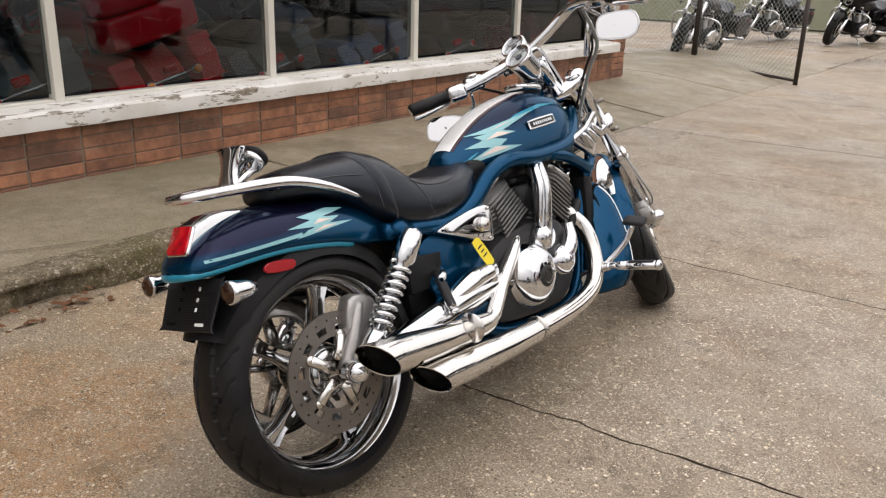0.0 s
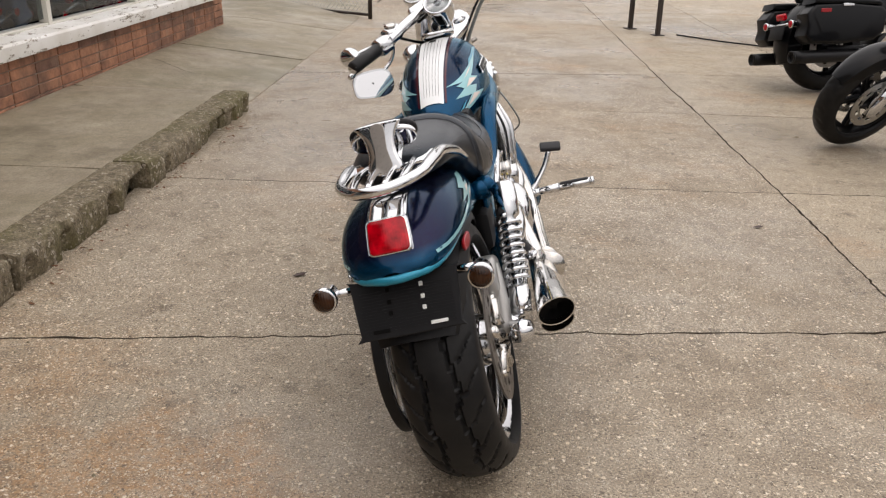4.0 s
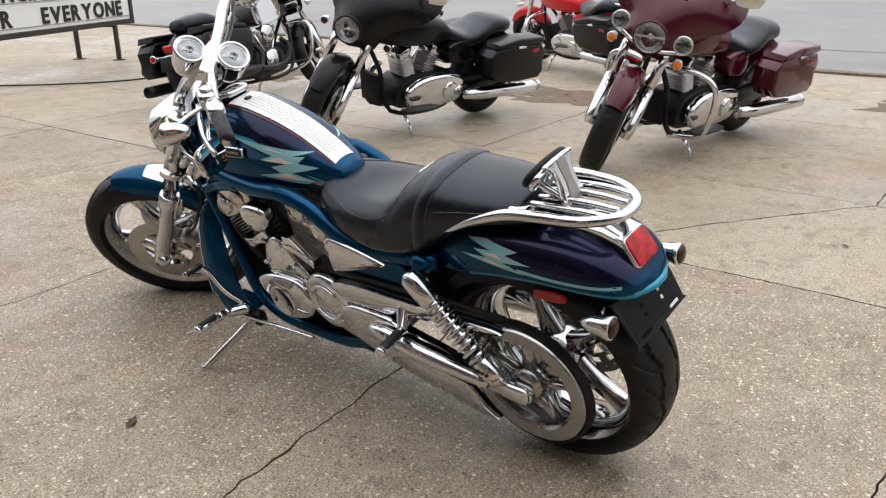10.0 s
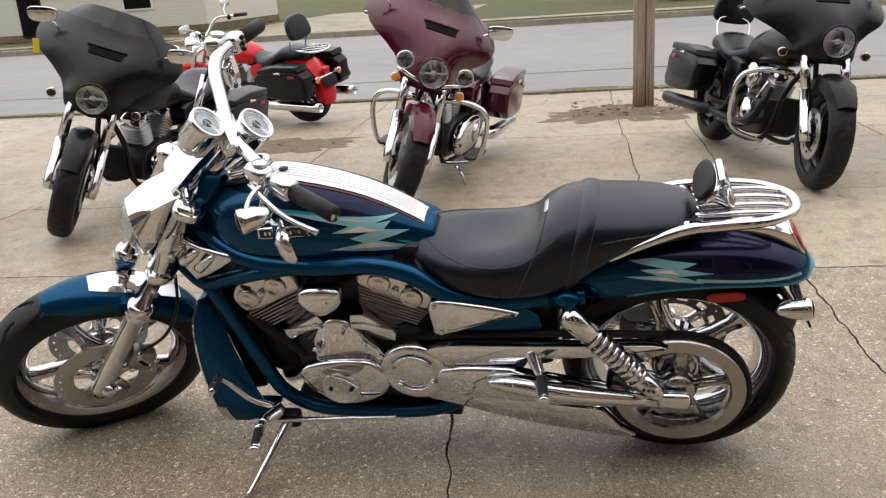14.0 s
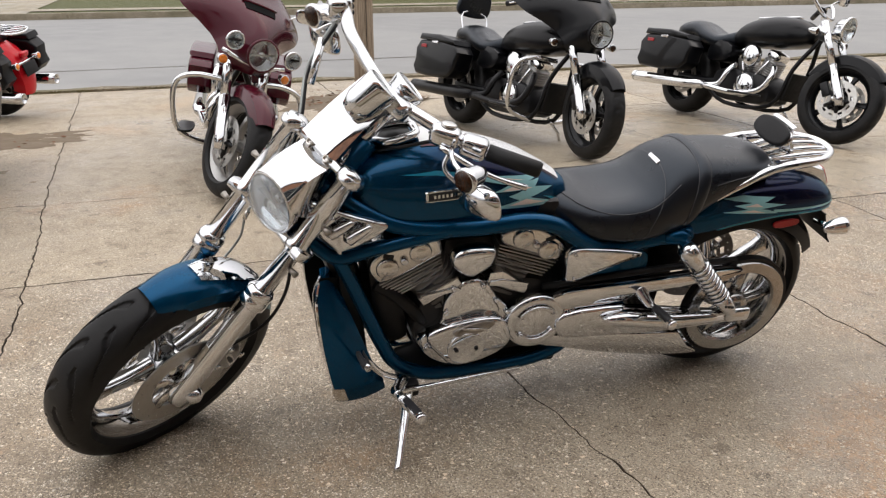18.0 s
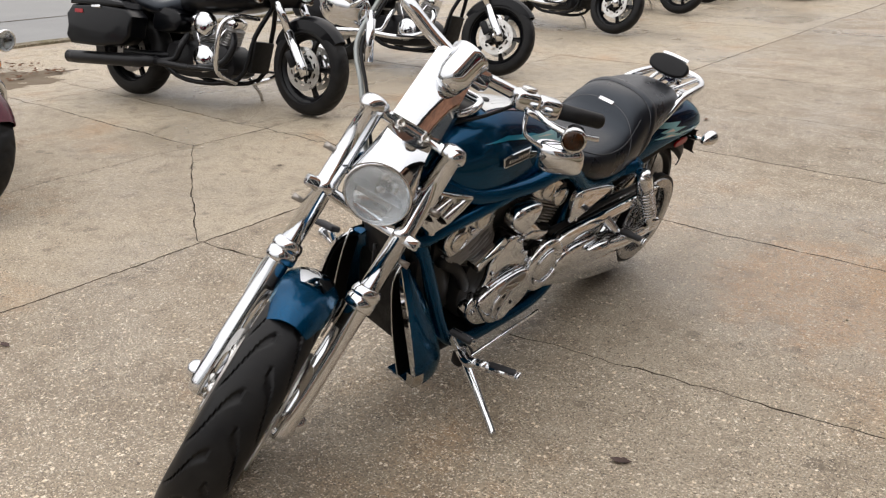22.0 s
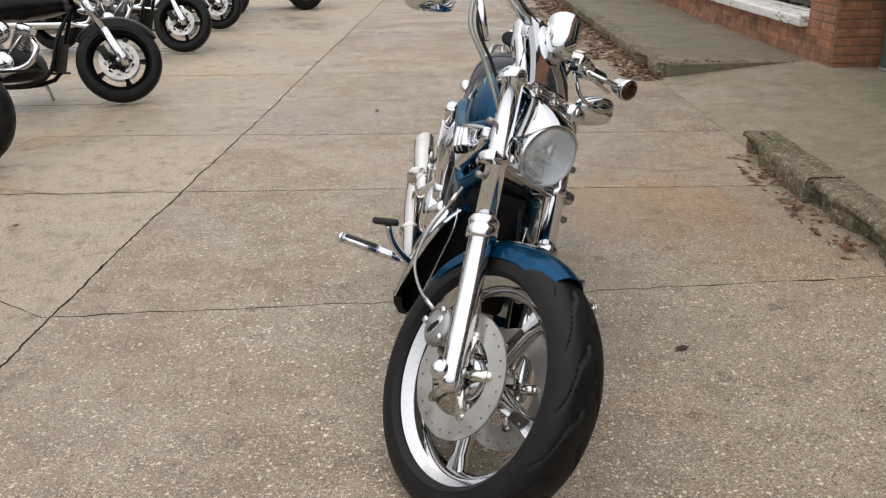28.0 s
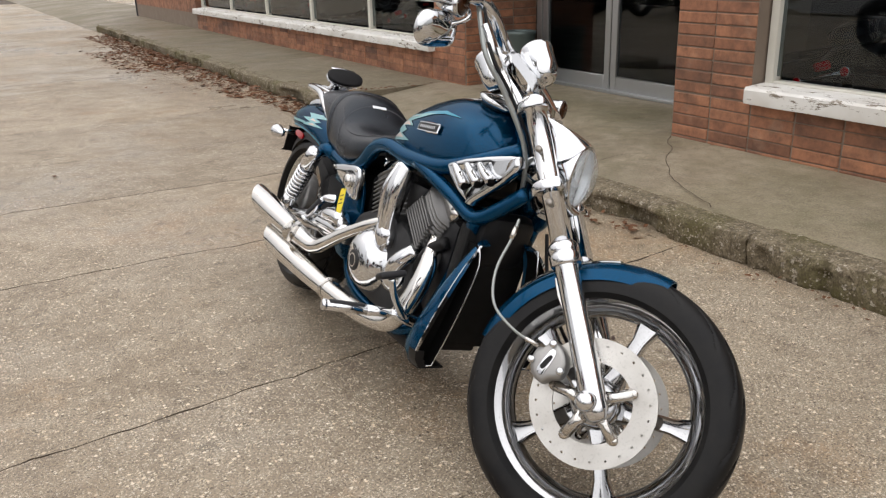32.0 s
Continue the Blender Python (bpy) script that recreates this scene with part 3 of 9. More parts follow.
# ---- the ground: lot, walk, kerbs, street ----
def sheet(name, x0, x1, y0, y1, z, mat, label, category="ground", kind="structure", n=1):
    bm = bm_new()
    vs = [[bm.verts.new((x0 + (x1 - x0) * i / n, y0 + (y1 - y0) * j / n, z)) for j in range(n + 1)] for i in range(n + 1)]
    for i in range(n):
        for j in range(n):
            bm.faces.new((vs[i][j], vs[i + 1][j], vs[i + 1][j + 1], vs[i][j + 1]))
    return tagged(link_mesh(name, bm, mat), label, category, "", kind)


sheet("ground", -900, 900, -900, 900, -0.13, GRASS, "thin winter grass and bare earth around the lot")
sheet("dirt_bed", -3.1, 6.6, -40, 60, -0.022, DIRT, "dark earth showing in the joints between slabs")
sheet("road", 6.72, 22.6, -300, 300, -0.11, ASPHALT, "grey two-lane asphalt street, worn and damp", "road")


def wav(t, seed, amp):
    return amp * noise.noise((t * 0.9, seed * 7.13, 0.3)) + 0.45 * amp * noise.noise((t * 5.0, seed * 3.7, 4.1)) + 0.3 * amp * noise.noise((t * 17.0, seed * 3.7, 8.1)) + 0.006 * noise.noise((t * 38.0, seed * 5.1, 2.2))


LONG = {0: (-2.9, 0.02), 1: (0.28, 0.018), 2: (1.66, 0.05), 3: (3.68, 0.05), 4: (6.42, 0.02)}


def long_x(k, y):
    x, amp = LONG[k]
    return x + wav(y, k + 1, amp)


# Cross joints: y at the shop-side joint, rise per metre of x, waviness; the third runs under the motorcycle as a crack.
CROSS = [(-30.0, 0, .02), (-24.0, 0, .02), (-19.0, 0, .02), (-15.5, 0, .02), (-12.4, 0, .03), (-9.7, 0, .03), (-7.6, 0, .02), (-6.05, 0, .03), (-4.3, 0, .03),
         (-2.85, 0.01, .02), (-1.5, 0.0, .025), (-0.38, -0.015, .03), (0.88, 0.0, .03), (2.385, 0.105, .03), (3.88, 0.02, .03), (5.65, -0.02, .03), (7.2, 0.1, .025),
         (9.9, 0.12, .03), (12.2, 0.1, .03), (14.8, 0.1, .03), (17.5, 0.05, .03), (21.0, 0, .03), (26.0, 0, .03), (34.0, 0, .03)]


def cross_y(k, x):
    y, rise, amp = CROSS[k]
    if k == 13 and x > 0.3:
        y, rise = 2.4 - 0.95 * min(1, (x - 0.3) / 1.35), 0
    return y + rise * (x - 0.28) + wav(x, 20 + k, amp) + 0.3 * amp * noise.noise((x * 9, k * 3.7, 2)) + 0.16 * amp * noise.noise((x * 31, k * 3.7, 4))


def slab(col, row, far=False):
    gap = 0.0031
    def corner(kc, kr, sx, sy):
        y = CROSS[kr][0]
        x = long_x(kc, y)
        for _ in range(3):
            y = cross_y(kr, x)
            x = long_x(kc, y)
        return x + sx * gap, y + sy * gap

    pts = []
    n = 24 if far else 110
    a, b = corner(col, row, 1, 1), corner(col + 1, row, -1, 1)
    c, d = corner(col + 1, row + 1, -1, -1), corner(col, row + 1, 1, -1)
    for i in range(n):
        x = a[0] + (b[0] - a[0]) * i / n
        pts.append((x, a[1] if i == 0 else cross_y(row, x) + (0.006 if row == 13 else gap) * (0.36 + 1.5 * abs(noise.noise((x * 5, row, 0))) + (0.5 if row != 13 else 0))))
    for i in range(n):
        y = b[1] + (c[1] - b[1]) * i / n
        pts.append((b[0] if i == 0 else long_x(col + 1, y) - (0.0062 if col == 0 else gap) * (0.45 + 1.0 * abs(noise.noise((y * 6, col, 1))) + 0.9 * abs(noise.noise((y * 23, col, 1)))), y))
    for i in range(n):
        x = c[0] + (d[0] - c[0]) * i / n
        pts.append((x, c[1] if i == 0 else cross_y(row + 1, x) - (0.006 if row == 12 else gap) * (0.36 + 1.5 * abs(noise.noise((x * 5, row, 5))) + (0.5 if row != 12 else 0))))
    for i in range(n):
        y = d[1] + (a[1] - d[1]) * i / n
        pts.append((d[0] if i == 0 else long_x(col, y) + (0.0062 if col == 1 else gap) * (0.45 + 1.0 * abs(noise.noise((y * 6, col, 3))) + 0.9 * abs(noise.noise((y * 23, col, 3)))), y))
    return pts


lot = thing("pavement", "worn damp concrete lot of large cracked slabs with gravel showing", "pavement", kind="structure")
for col in range(4):
    for row in range(len(CROSS) - 1):
        far = CROSS[row][0] > 16 or CROSS[row][0] < -16
        pts = slab(col, row, far)
        bm = bm_new()
        lift = random.uniform(-0.0008, 0.0008)
        top = [bm.verts.new((x, y, lift)) for x, y in pts]
        rim = [bm.verts.new((x + 0, y, lift - 0.02)) for k, (x, y) in enumerate(pts)]
        bm.faces.new(top)
        for i in range(len(pts)):
            j = (i + 1) % len(pts)
            bm.faces.new((top[j], top[i], rim[i], rim[j])).material_index = 1
        bmesh.ops.recalc_face_normals(bm, faces=bm.faces)
        part("slab", bm, [CONCRETE if col == 0 else PALE_CONCRETE if row > 12 else BLEACHED, DIRT], lot)

# Mud patches where the concrete has broken away, and the strip by the pole.
def blot(name, cx, cy, rx, ry, mat, label, seed, z=0.0005, h=0.014):
    """A ragged, lumpy patch that thins out to nothing."""
    bm = bm_new()
    rings = []
    for f in np.linspace(0.03, 1.0, 14):
        ring = []
        for k in range(110):
            a = 2 * math.pi * k / 110
            q = f * (0.72 + 0.4 * noise.noise((math.cos(a) * 1.7, math.sin(a) * 1.7, seed)) + 0.22 * noise.noise((math.cos(a) * 6, math.sin(a) * 6, seed)) + 0.1 * noise.noise((math.cos(a) * 17, math.sin(a) * 17, seed)))
            x, y = cx + rx * q * math.cos(a), cy + ry * q * math.sin(a)
            lump = 0.5 + 1.0 * noise.noise((x * 6, y * 6, seed)) + 0.7 * noise.noise((x * 21, y * 21, seed))
            ring.append(Vector((x, y, z + (1 - f) ** 0.6 * h * lump)))
        rings.append(ring)
    ring_faces(bm, rings, True, False)
    bmesh.ops.recalc_face_normals(bm, faces=bm.faces)
    return tagged(link_mesh(name, bm, mat), label, "mud", "", "structure")


blot("mud_patch", 3.75, 4.5, 0.55, 1.0, MUD, "damp mud where the concrete has broken away", 1.0)
blot("mud_patch", 4.75, 1.35, 0.75, 0.95, MUD, "strip of bare mud and old leaves around the pole", 5.0)
blot("mud_patch", 3.2, 7.9, 0.5, 0.7, MUD, "damp mud patch beside a parked motorcycle", 9.0)


def stone(bm, x0, x1, y0, y1, z0, z1, seed, rough=0.018, nx=5, ny=14, nz=4):
    """A weathered kerb block with broken arrises."""
    vs = bmesh.ops.create_cube(bm, size=1.0)["verts"]
    fs = list({f for v in vs for f in v.link_faces})
    es = list({e for v in vs for e in v.link_edges})
    bmesh.ops.subdivide_edges(bm, edges=[e for e in es if abs((e.verts[0].co - e.verts[1].co).y) > 0.5], cuts=ny, use_grid_fill=True)
    es = list({e for f in bm.faces for e in f.edges})
    bmesh.ops.subdivide_edges(bm, edges=[e for e in es if abs((e.verts[0].co - e.verts[1].co).y) < 0.001], cuts=nx, use_grid_fill=True)
    for v in bm.verts:
        u = v.co.copy()
        round_off = max(0, abs(u.x) + abs(u.z) - 0.8)
        p = Vector((x0 + (u.x + 0.5) * (x1 - x0), y0 + (u.y + 0.5) * (y1 - y0), z0 + (u.z + 0.5) * (z1 - z0)))
        p.x -= max(0, u.x) * round_off * 0.09
        p.z -= math.copysign(round_off * 0.035, u.z) * (1 if u.x > 0 else 0)
        d = noise.noise_vector(p * 6 + Vector((seed, 0, 0))) * rough + noise.noise_vector(p * 26 + Vector((seed, 0, 0))) * rough * 0.5
        d.z *= 0.45 if u.z > 0.4 and u.x < 0.2 else 1.0
        if u.x > 0.1:
            bite = max(0, noise.noise((p.y * 2.6, seed * 0.37, 1.5)) - 0.1) + 0.5 * max(0, noise.noise((p.y * 7, seed, 3.1)) - 0.2)
            p.x -= bite * (0.24 if u.z < 0.3 else 0.05)
            p.x -= 0.03 * max(0, -u.z - 0.1)
        v.co = p + d
    return bm


KY = [0.22, 1.2, 2.42, 3.62, 4.85, 5.42]
for i, (a, b) in enumerate(zip(KY, KY[1:])):
    bm = stone(bm_new(), -2.988, -2.79 - 0.03 * random.random(), a + 0.008, b - (0.03 if i == 2 else 0.012), -0.03, 0.14 - 0.012 * random.random(), i * 3.1, 0.011, 9, 60)
    tagged(link_mesh("kerb", bm, KERB, sharp=1.2), "broken grey-brown concrete kerb block along the walk", "kerb", "kerb blocks", "structure")
for i in range(9):
    a = -2.35 - 1.25 * i
    bm = stone(bm_new(), -3.05, -2.87, a - 1.23, a - 0.01, -0.02, 0.125, 40 + i)
    tagged(link_mesh("kerb", bm, KERB, sharp=1.2), "mossy kerb block with dead leaves at its foot", "kerb", "kerb blocks", "structure")
bm = stone(bm_new(), 6.4, 6.62, -60, 60, -0.12, 0.025, 90, ny=300)
tagged(link_mesh("street_kerb", bm, KERB, sharp=1.2), "low worn kerb between lot and street", "kerb", "", "structure")
bm = stone(bm_new(), 22.6, 22.85, -60, 80, -0.12, 0.06, 91, ny=200)
tagged(link_mesh("street_kerb", bm, WALK, sharp=1.2), "pale kerb on the far side of the street", "kerb", "", "structure")

walkway = thing("walk", "stained grey concrete walk along the shop front", "pavement", kind="structure")
WY = [(-40.0, -14.0, 0), (-14.0, -11.0, 1), (-11.0, -8.0, 1), (-8.0, -5.2, 1), (-5.2, -2.3, 1), (-2.3, 0.2, 0), (0.2, 1.12, 1), (1.12, 3.53, 1), (3.53, 5.45, 1), (5.45, 7.5, 0), (7.5, 9.6, 0), (9.6, 13.0, 0)]
for a, b, high in WY:
    bm = bm_new()
    x0, x1 = -2.965 if high else -2.88, -5.2
    zo = 0.125 if high else 0.004
    nx = 8
    pts = []
    for i in range(nx + 1):
        x = x0 + (x1 - x0) * i / nx
        z = zo + (0.132 - zo) * min(1, i / 4)
        pts.append((x, z))
    rows = []
    for y in (a + 0.005 + wav(a, 3, .0), a + 0.02, b - 0.02, b - 0.005):
        drop = 0.006 if y in (a + 0.005, b - 0.005) else 0
        rows.append([bm.verts.new((x, y + 0.02 * noise.noise((x * 3, a * 3, 0)) * (1 if y < (a + b) / 2 else 1), z - drop)) for x, z in pts])
    for r, s in zip(rows, rows[1:]):
        for i in range(nx):
            bm.faces.new((r[i], s[i], s[i + 1], r[i + 1]))
    ext = bmesh.ops.extrude_face_region(bm, geom=bm.faces[:])
    for v in [g for g in ext["geom"] if isinstance(g, bmesh.types.BMVert)]:
        v.co.z -= 0.12
    bmesh.ops.recalc_face_normals(bm, faces=bm.faces)
    part("slab", bm, WALK if a > -2.4 else OLD_WALK, walkway)

# A crack from the pier to the kerb, laid as a thin dark groove.
def crack(name, pts, width, label, z=None):
    bm = bm_new()
    line = spline([Vector(p) for p in pts], 10)
    left, right = [], []
    for i, p in enumerate(line):
        d = (line[min(i + 1, len(line) - 1)] - line[max(i - 1, 0)]).normalized()
        side = Vector((-d.y, d.x, 0))
        q = p + side * 0.03 * noise.noise(p * 6) + side * 0.012 * noise.noise(p * 22)
        w = width * (0.5 + 0.8 * abs(noise.noise(p * 9)))
        left.append(bm.verts.new(q + side * w))
        right.append(bm.verts.new(q - side * w))
    for i in range(len(line) - 1):
        bm.faces.new((left[i], right[i], right[i + 1], left[i + 1]))
    bmesh.ops.recalc_face_normals(bm, faces=bm.faces)
    if bm.faces[0].normal.z < 0:
        bmesh.ops.reverse_faces(bm, faces=bm.faces)
    return tagged(link_mesh(name, bm, DIRT), label, "crack", "", "structure")


crack("crack", [(-4.02, 0.78, .136), (-3.7, 1.1, .136), (-3.3, 1.5, .136), (-3.02, 2.05, .136)], 0.004, "jagged crack across the walk from the pier")
crack("crack", [(-3.7, 1.12, .136), (-3.35, 1.0, .136), (-3.02, 1.1, .136)], 0.003, "fine crack across the walk")
crack("crack", [(-3.0, 6.4, .03), (-3.5, 6.3, .08), (-3.9, 6.6, .134)], 0.004, "crack across the walk")
crack("crack", [(1.64, 1.0, .004), (1.3, 0.82, .004), (0.9, 0.9, .004), (0.5, 0.86, .004)], 0.004, "crack across the lot")
crack("crack", [(-1.9, 0.45, .004), (-2.3, 0.62, .004), (-2.6, 0.5, .004)], 0.003, "fine crack in the lot by the kerb")

# ---- the shop ----
def brick_run(owner, origin, along, out, cols, rows, blen=0.292, bh=0.062, pitch=(0.3, 0.07), deep=0.05):
    """Stack-bonded bricks, each its own piece, on one wall face."""
    along, out = Vector(along), Vector(out)
    bm = bm_new()
    box(bm, (blen, deep, bh), Matrix(), 0.004, 1)
    m0 = Matrix((along, out, Vector((0, 0, 1)))).transposed()
    me = bpy.data.meshes.new("brick")
    bm.transform(m0.to_4x4())
    bmesh.ops.recalc_face_normals(bm, faces=bm.faces)
    bm.to_mesh(me)
    bm.free()
    me.materials.append(BRICK)
    for c in range(cols):
        for r in range(rows):
            ob = new("brick", me)
            ob.parent = owner
            ob.location = Vector(origin) + along * (pitch[0] * (c + 0.5) + random.uniform(-.0015, .0015)) + Vector((0, 0, pitch[1] * (r + 0.5))) - out * (deep / 2 - 0.006 - random.uniform(0, 0.003))


def wall(name, x0, x1, y0, y1, z0, z1, label, mat=MORTAR):
    bm = box(bm_new(), (x1 - x0, y1 - y0, z1 - z0), pose((x0 + x1) / 2, (y0 + y1) / 2, (z0 + z1) / 2))
    return tagged(link_mesh(name, bm, mat), label, "wall", "", "structure")


Z0 = 0.09
FRONT = -4.06
w_front = wall("wall_front", FRONT - 0.25, FRONT, 0.76, 8.95, Z0, 0.425, "low brown-red stack-bonded brick wall under the shop windows")
w_pier = wall("wall_pier", FRONT - 0.25, FRONT, 0.76, 1.36, 0.425, 3.0, "brick pier beside the shop entrance")
w_corner = wall("wall_corner", FRONT - 0.25, FRONT, 8.66, 8.95, 0.425, 3.0, "brick pier at the corner of the shop")
w_ret = wall("wall_return", -5.0, FRONT - 0.25, 0.76, 1.0, Z0, 3.0, "brick return of the entrance recess")
BACK = -4.2
w_left = wall("wall_left", BACK - 0.25, BACK, -16.0, -1.95, Z0, 0.4, "low brick wall under the second shop window")
w_pier2 = wall("wall_left_pier", BACK - 0.25, BACK, -2.5, -1.95, 0.4, 3.0, "brick pier on the far side of the entrance")
w_ret2 = wall("wall_left_return", -5.0, BACK - 0.25, -2.2, -1.95, Z0, 3.0, "brick return of the entrance recess")
wall("wall_left_end", BACK - 0.25, BACK, -16.0, -11.0, 0.4, 3.0, "brick wall at the far end of the shop", BRICK)
wall("wall_side", -14, FRONT, 8.7, 8.94, 0.1, 3.0, "side wall of the shop", ROOM_SHADE)
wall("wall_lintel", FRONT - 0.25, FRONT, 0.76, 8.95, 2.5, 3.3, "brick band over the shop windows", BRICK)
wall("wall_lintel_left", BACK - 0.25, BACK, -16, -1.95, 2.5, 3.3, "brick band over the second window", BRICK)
wall("wall_lintel_door", -5.1, -4.95, -1.95, 0.76, 2.2, 3.3, "band over the entrance doors", ROOM_SHADE)
wall("wall_rear", -14.2, -14, -16, 9, 0, 3.3, "rear wall of the showroom", ROOM_SHADE)
wall("wall_far", -14, BACK, -16.2, -16, 0, 3.3, "far end wall of the shop", ROOM_SHADE)
# Ceiling and floor carry the room's shade in their near-black colour.
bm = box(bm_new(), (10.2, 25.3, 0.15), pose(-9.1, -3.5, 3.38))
tagged(link_mesh("ceiling", bm, ROOM_SHADE), "showroom ceiling and flat roof, room shade put into the colour", "ceiling", "", "structure")
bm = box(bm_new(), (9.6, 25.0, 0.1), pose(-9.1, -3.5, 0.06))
tagged(link_mesh("floor", bm, ROOM_FLOOR), "polished showroom floor, room shade put into the colour", "floor", "", "structure")
brick_run(w_front, (FRONT, 0.76, Z0 - 0.01), (0, 1, 0), (1, 0, 0), 27, 5, pitch=(0.3033, 0.068))
brick_run(w_pier, (FRONT, 0.76, 0.425), (0, 1, 0), (1, 0, 0), 2, 13)
brick_run(w_corner, (FRONT, 8.65, 0.425), (0, 1, 0), (1, 0, 0), 1, 13)
brick_run(w_ret, (-4.99, 0.76, Z0), (1, 0, 0), (0, -1, 0), 3, 18, pitch=(0.307, 0.07))
brick_run(w_left, (BACK, -10.96, Z0 - 0.01), (0, 1, 0), (1, 0, 0), 30, 5, pitch=(0.3, 0.064))
brick_run(w_pier2, (BACK, -2.5, 0.4), (0, 1, 0), (1, 0, 0), 2, 12, pitch=(0.275, 0.07), blen=0.267)
brick_run(w_ret2, (-4.99, -1.95, Z0), (1, 0, 0), (0, 1, 0), 3, 16, pitch=(0.263, 0.07), blen=0.255)


def sill(name, x, y0, y1, z0, z1, label):
    bm = bm_new()
    n = max(4, int((y1 - y0) / 0.12))
    prof = [(x - 0.2, z0), (x + 0.075, z0), (x + 0.08, z0 + 0.02), (x + 0.08, z1 - 0.015), (x + 0.068, z1), (x - 0.2, z1 + 0.02)]
    rings = []
    for i in range(n + 1):
        y = y0 + (y1 - y0) * i / n
        rings.append([Vector((px + (0.004 * noise.noise((y * 4, px * 9, 1))), y, pz + 0.004 * noise.noise((y * 5, pz * 20, 3)))) for px, pz in prof])
    ring_faces(bm, rings)
    bmesh.ops.recalc_face_normals(bm, faces=bm.faces)
    return tagged(link_mesh(name, bm, SILL), label, "sill", "", "structure")


sill("window_sill", FRONT, 1.37, 8.68, 0.425, 0.52, "long white-painted masonry sill, flaking to bare stone")
sill("window_sill", BACK, -10.96, -2.5, 0.4, 0.485, "white-painted sill of the second shop window")


def shop_window(name, x, ys, z0, z1, label):
    w = thing(name, label, "window", kind="structure")
    for k, y in enumerate(ys):
        part("mullion", box(bm_new(), (0.07, 0.055, z1 - z0), pose(x, y, (z0 + z1) / 2), 0.004, 1), SIDING, w)
    for a, b in zip(ys, ys[1:]):
        part("frame_rail", box(bm_new(), (0.06, b - a - 0.056, 0.016), pose(x, (a + b) / 2, z0 + 0.008), 0.004, 1), SIDING, w)
        part("frame_rail", box(bm_new(), (0.06, b - a - 0.056, 0.04), pose(x, (a + b) / 2, z1 - 0.02), 0.004, 1), SIDING, w)
        p = part("pane", box(bm_new(), (0.006, b - a - 0.058, z1 - z0 - 0.082), pose(x, (a + b) / 2, (z0 + z1) / 2)), GLASS, w)
        p.visible_shadow = False
    return w


shop_window("window_1", FRONT - 0.12, [1.4, 2.54, 4.0, 5.46, 6.92, 8.62], 0.53, 2.5, "wide shop window in thin pale frames, motorcycles behind it")
shop_window("window_2", BACK - 0.12, [-10.9, -9.2, -7.5, -5.8, -4.1, -2.54], 0.5, 2.5, "second wide shop window with reflections")


def door_leaf(name, y0, y1, x, label):
    d = thing(name, label, "door", kind="structure")
    zb, zt = 0.14, 2.18
    for y in (y0 + 0.035, y1 - 0.035):
        part("stile", box(bm_new(), (0.045, 0.07, zt - zb), pose(x, y, (zb + zt) / 2), 0.004, 1), ALU, d)
    part("bottom_rail", box(bm_new(), (0.045, y1 - y0 - 0.142, 0.13), pose(x, (y0 + y1) / 2, zb + 0.065), 0.004, 1), ALU, d)
    part("top_rail", box(bm_new(), (0.045, y1 - y0 - 0.142, 0.08), pose(x, (y0 + y1) / 2, zt - 0.04), 0.004, 1), ALU, d)
    p = part("pane", box(bm_new(), (0.006, y1 - y0 - 0.146, zt - zb - 0.214), pose(x, (y0 + y1) / 2, (zb + zt) / 2 + 0.025)), GLASS, d)
    p.visible_shadow = False
    part("push_bar", tube(bm_new(), [(x + 0.05, y0 + 0.07, 1.1), (x + 0.05, y1 - 0.07, 1.1)], 0.014), ALU, d, "aluminium push bar")
    return d


door_leaf("door_1", -1.76, -0.83, -4.95, "aluminium-framed glass door, shut")
door_leaf("door_2", -0.82, 0.1, -4.95, "aluminium-framed glass door, shut")
dj = thing("door_frame", "aluminium door frame with sidelight", "door frame", kind="structure")
for y in (-1.8, 0.14, 0.7):
    part("jamb", box(bm_new(), (0.09, 0.07, 2.1), pose(-4.96, y, 1.17), 0.004, 1), ALU, dj)
part("threshold", box(bm_new(), (0.14, 2.5, 0.025), pose(-4.95, -0.57, 0.145), 0.004, 1), ALU, dj)
p = part("pane", box(bm_new(), (0.006, 0.49, 2.0), pose(-4.96, 0.42, 1.15)), GLASS, dj)
p.visible_shadow = False

# ---- wheels, shared by all motorcycles ----
AX = Matrix(((0, 0, 1), (1, 0, 0), (0, 1, 0))).to_4x4()  # turns a lathe's z into the axle's x


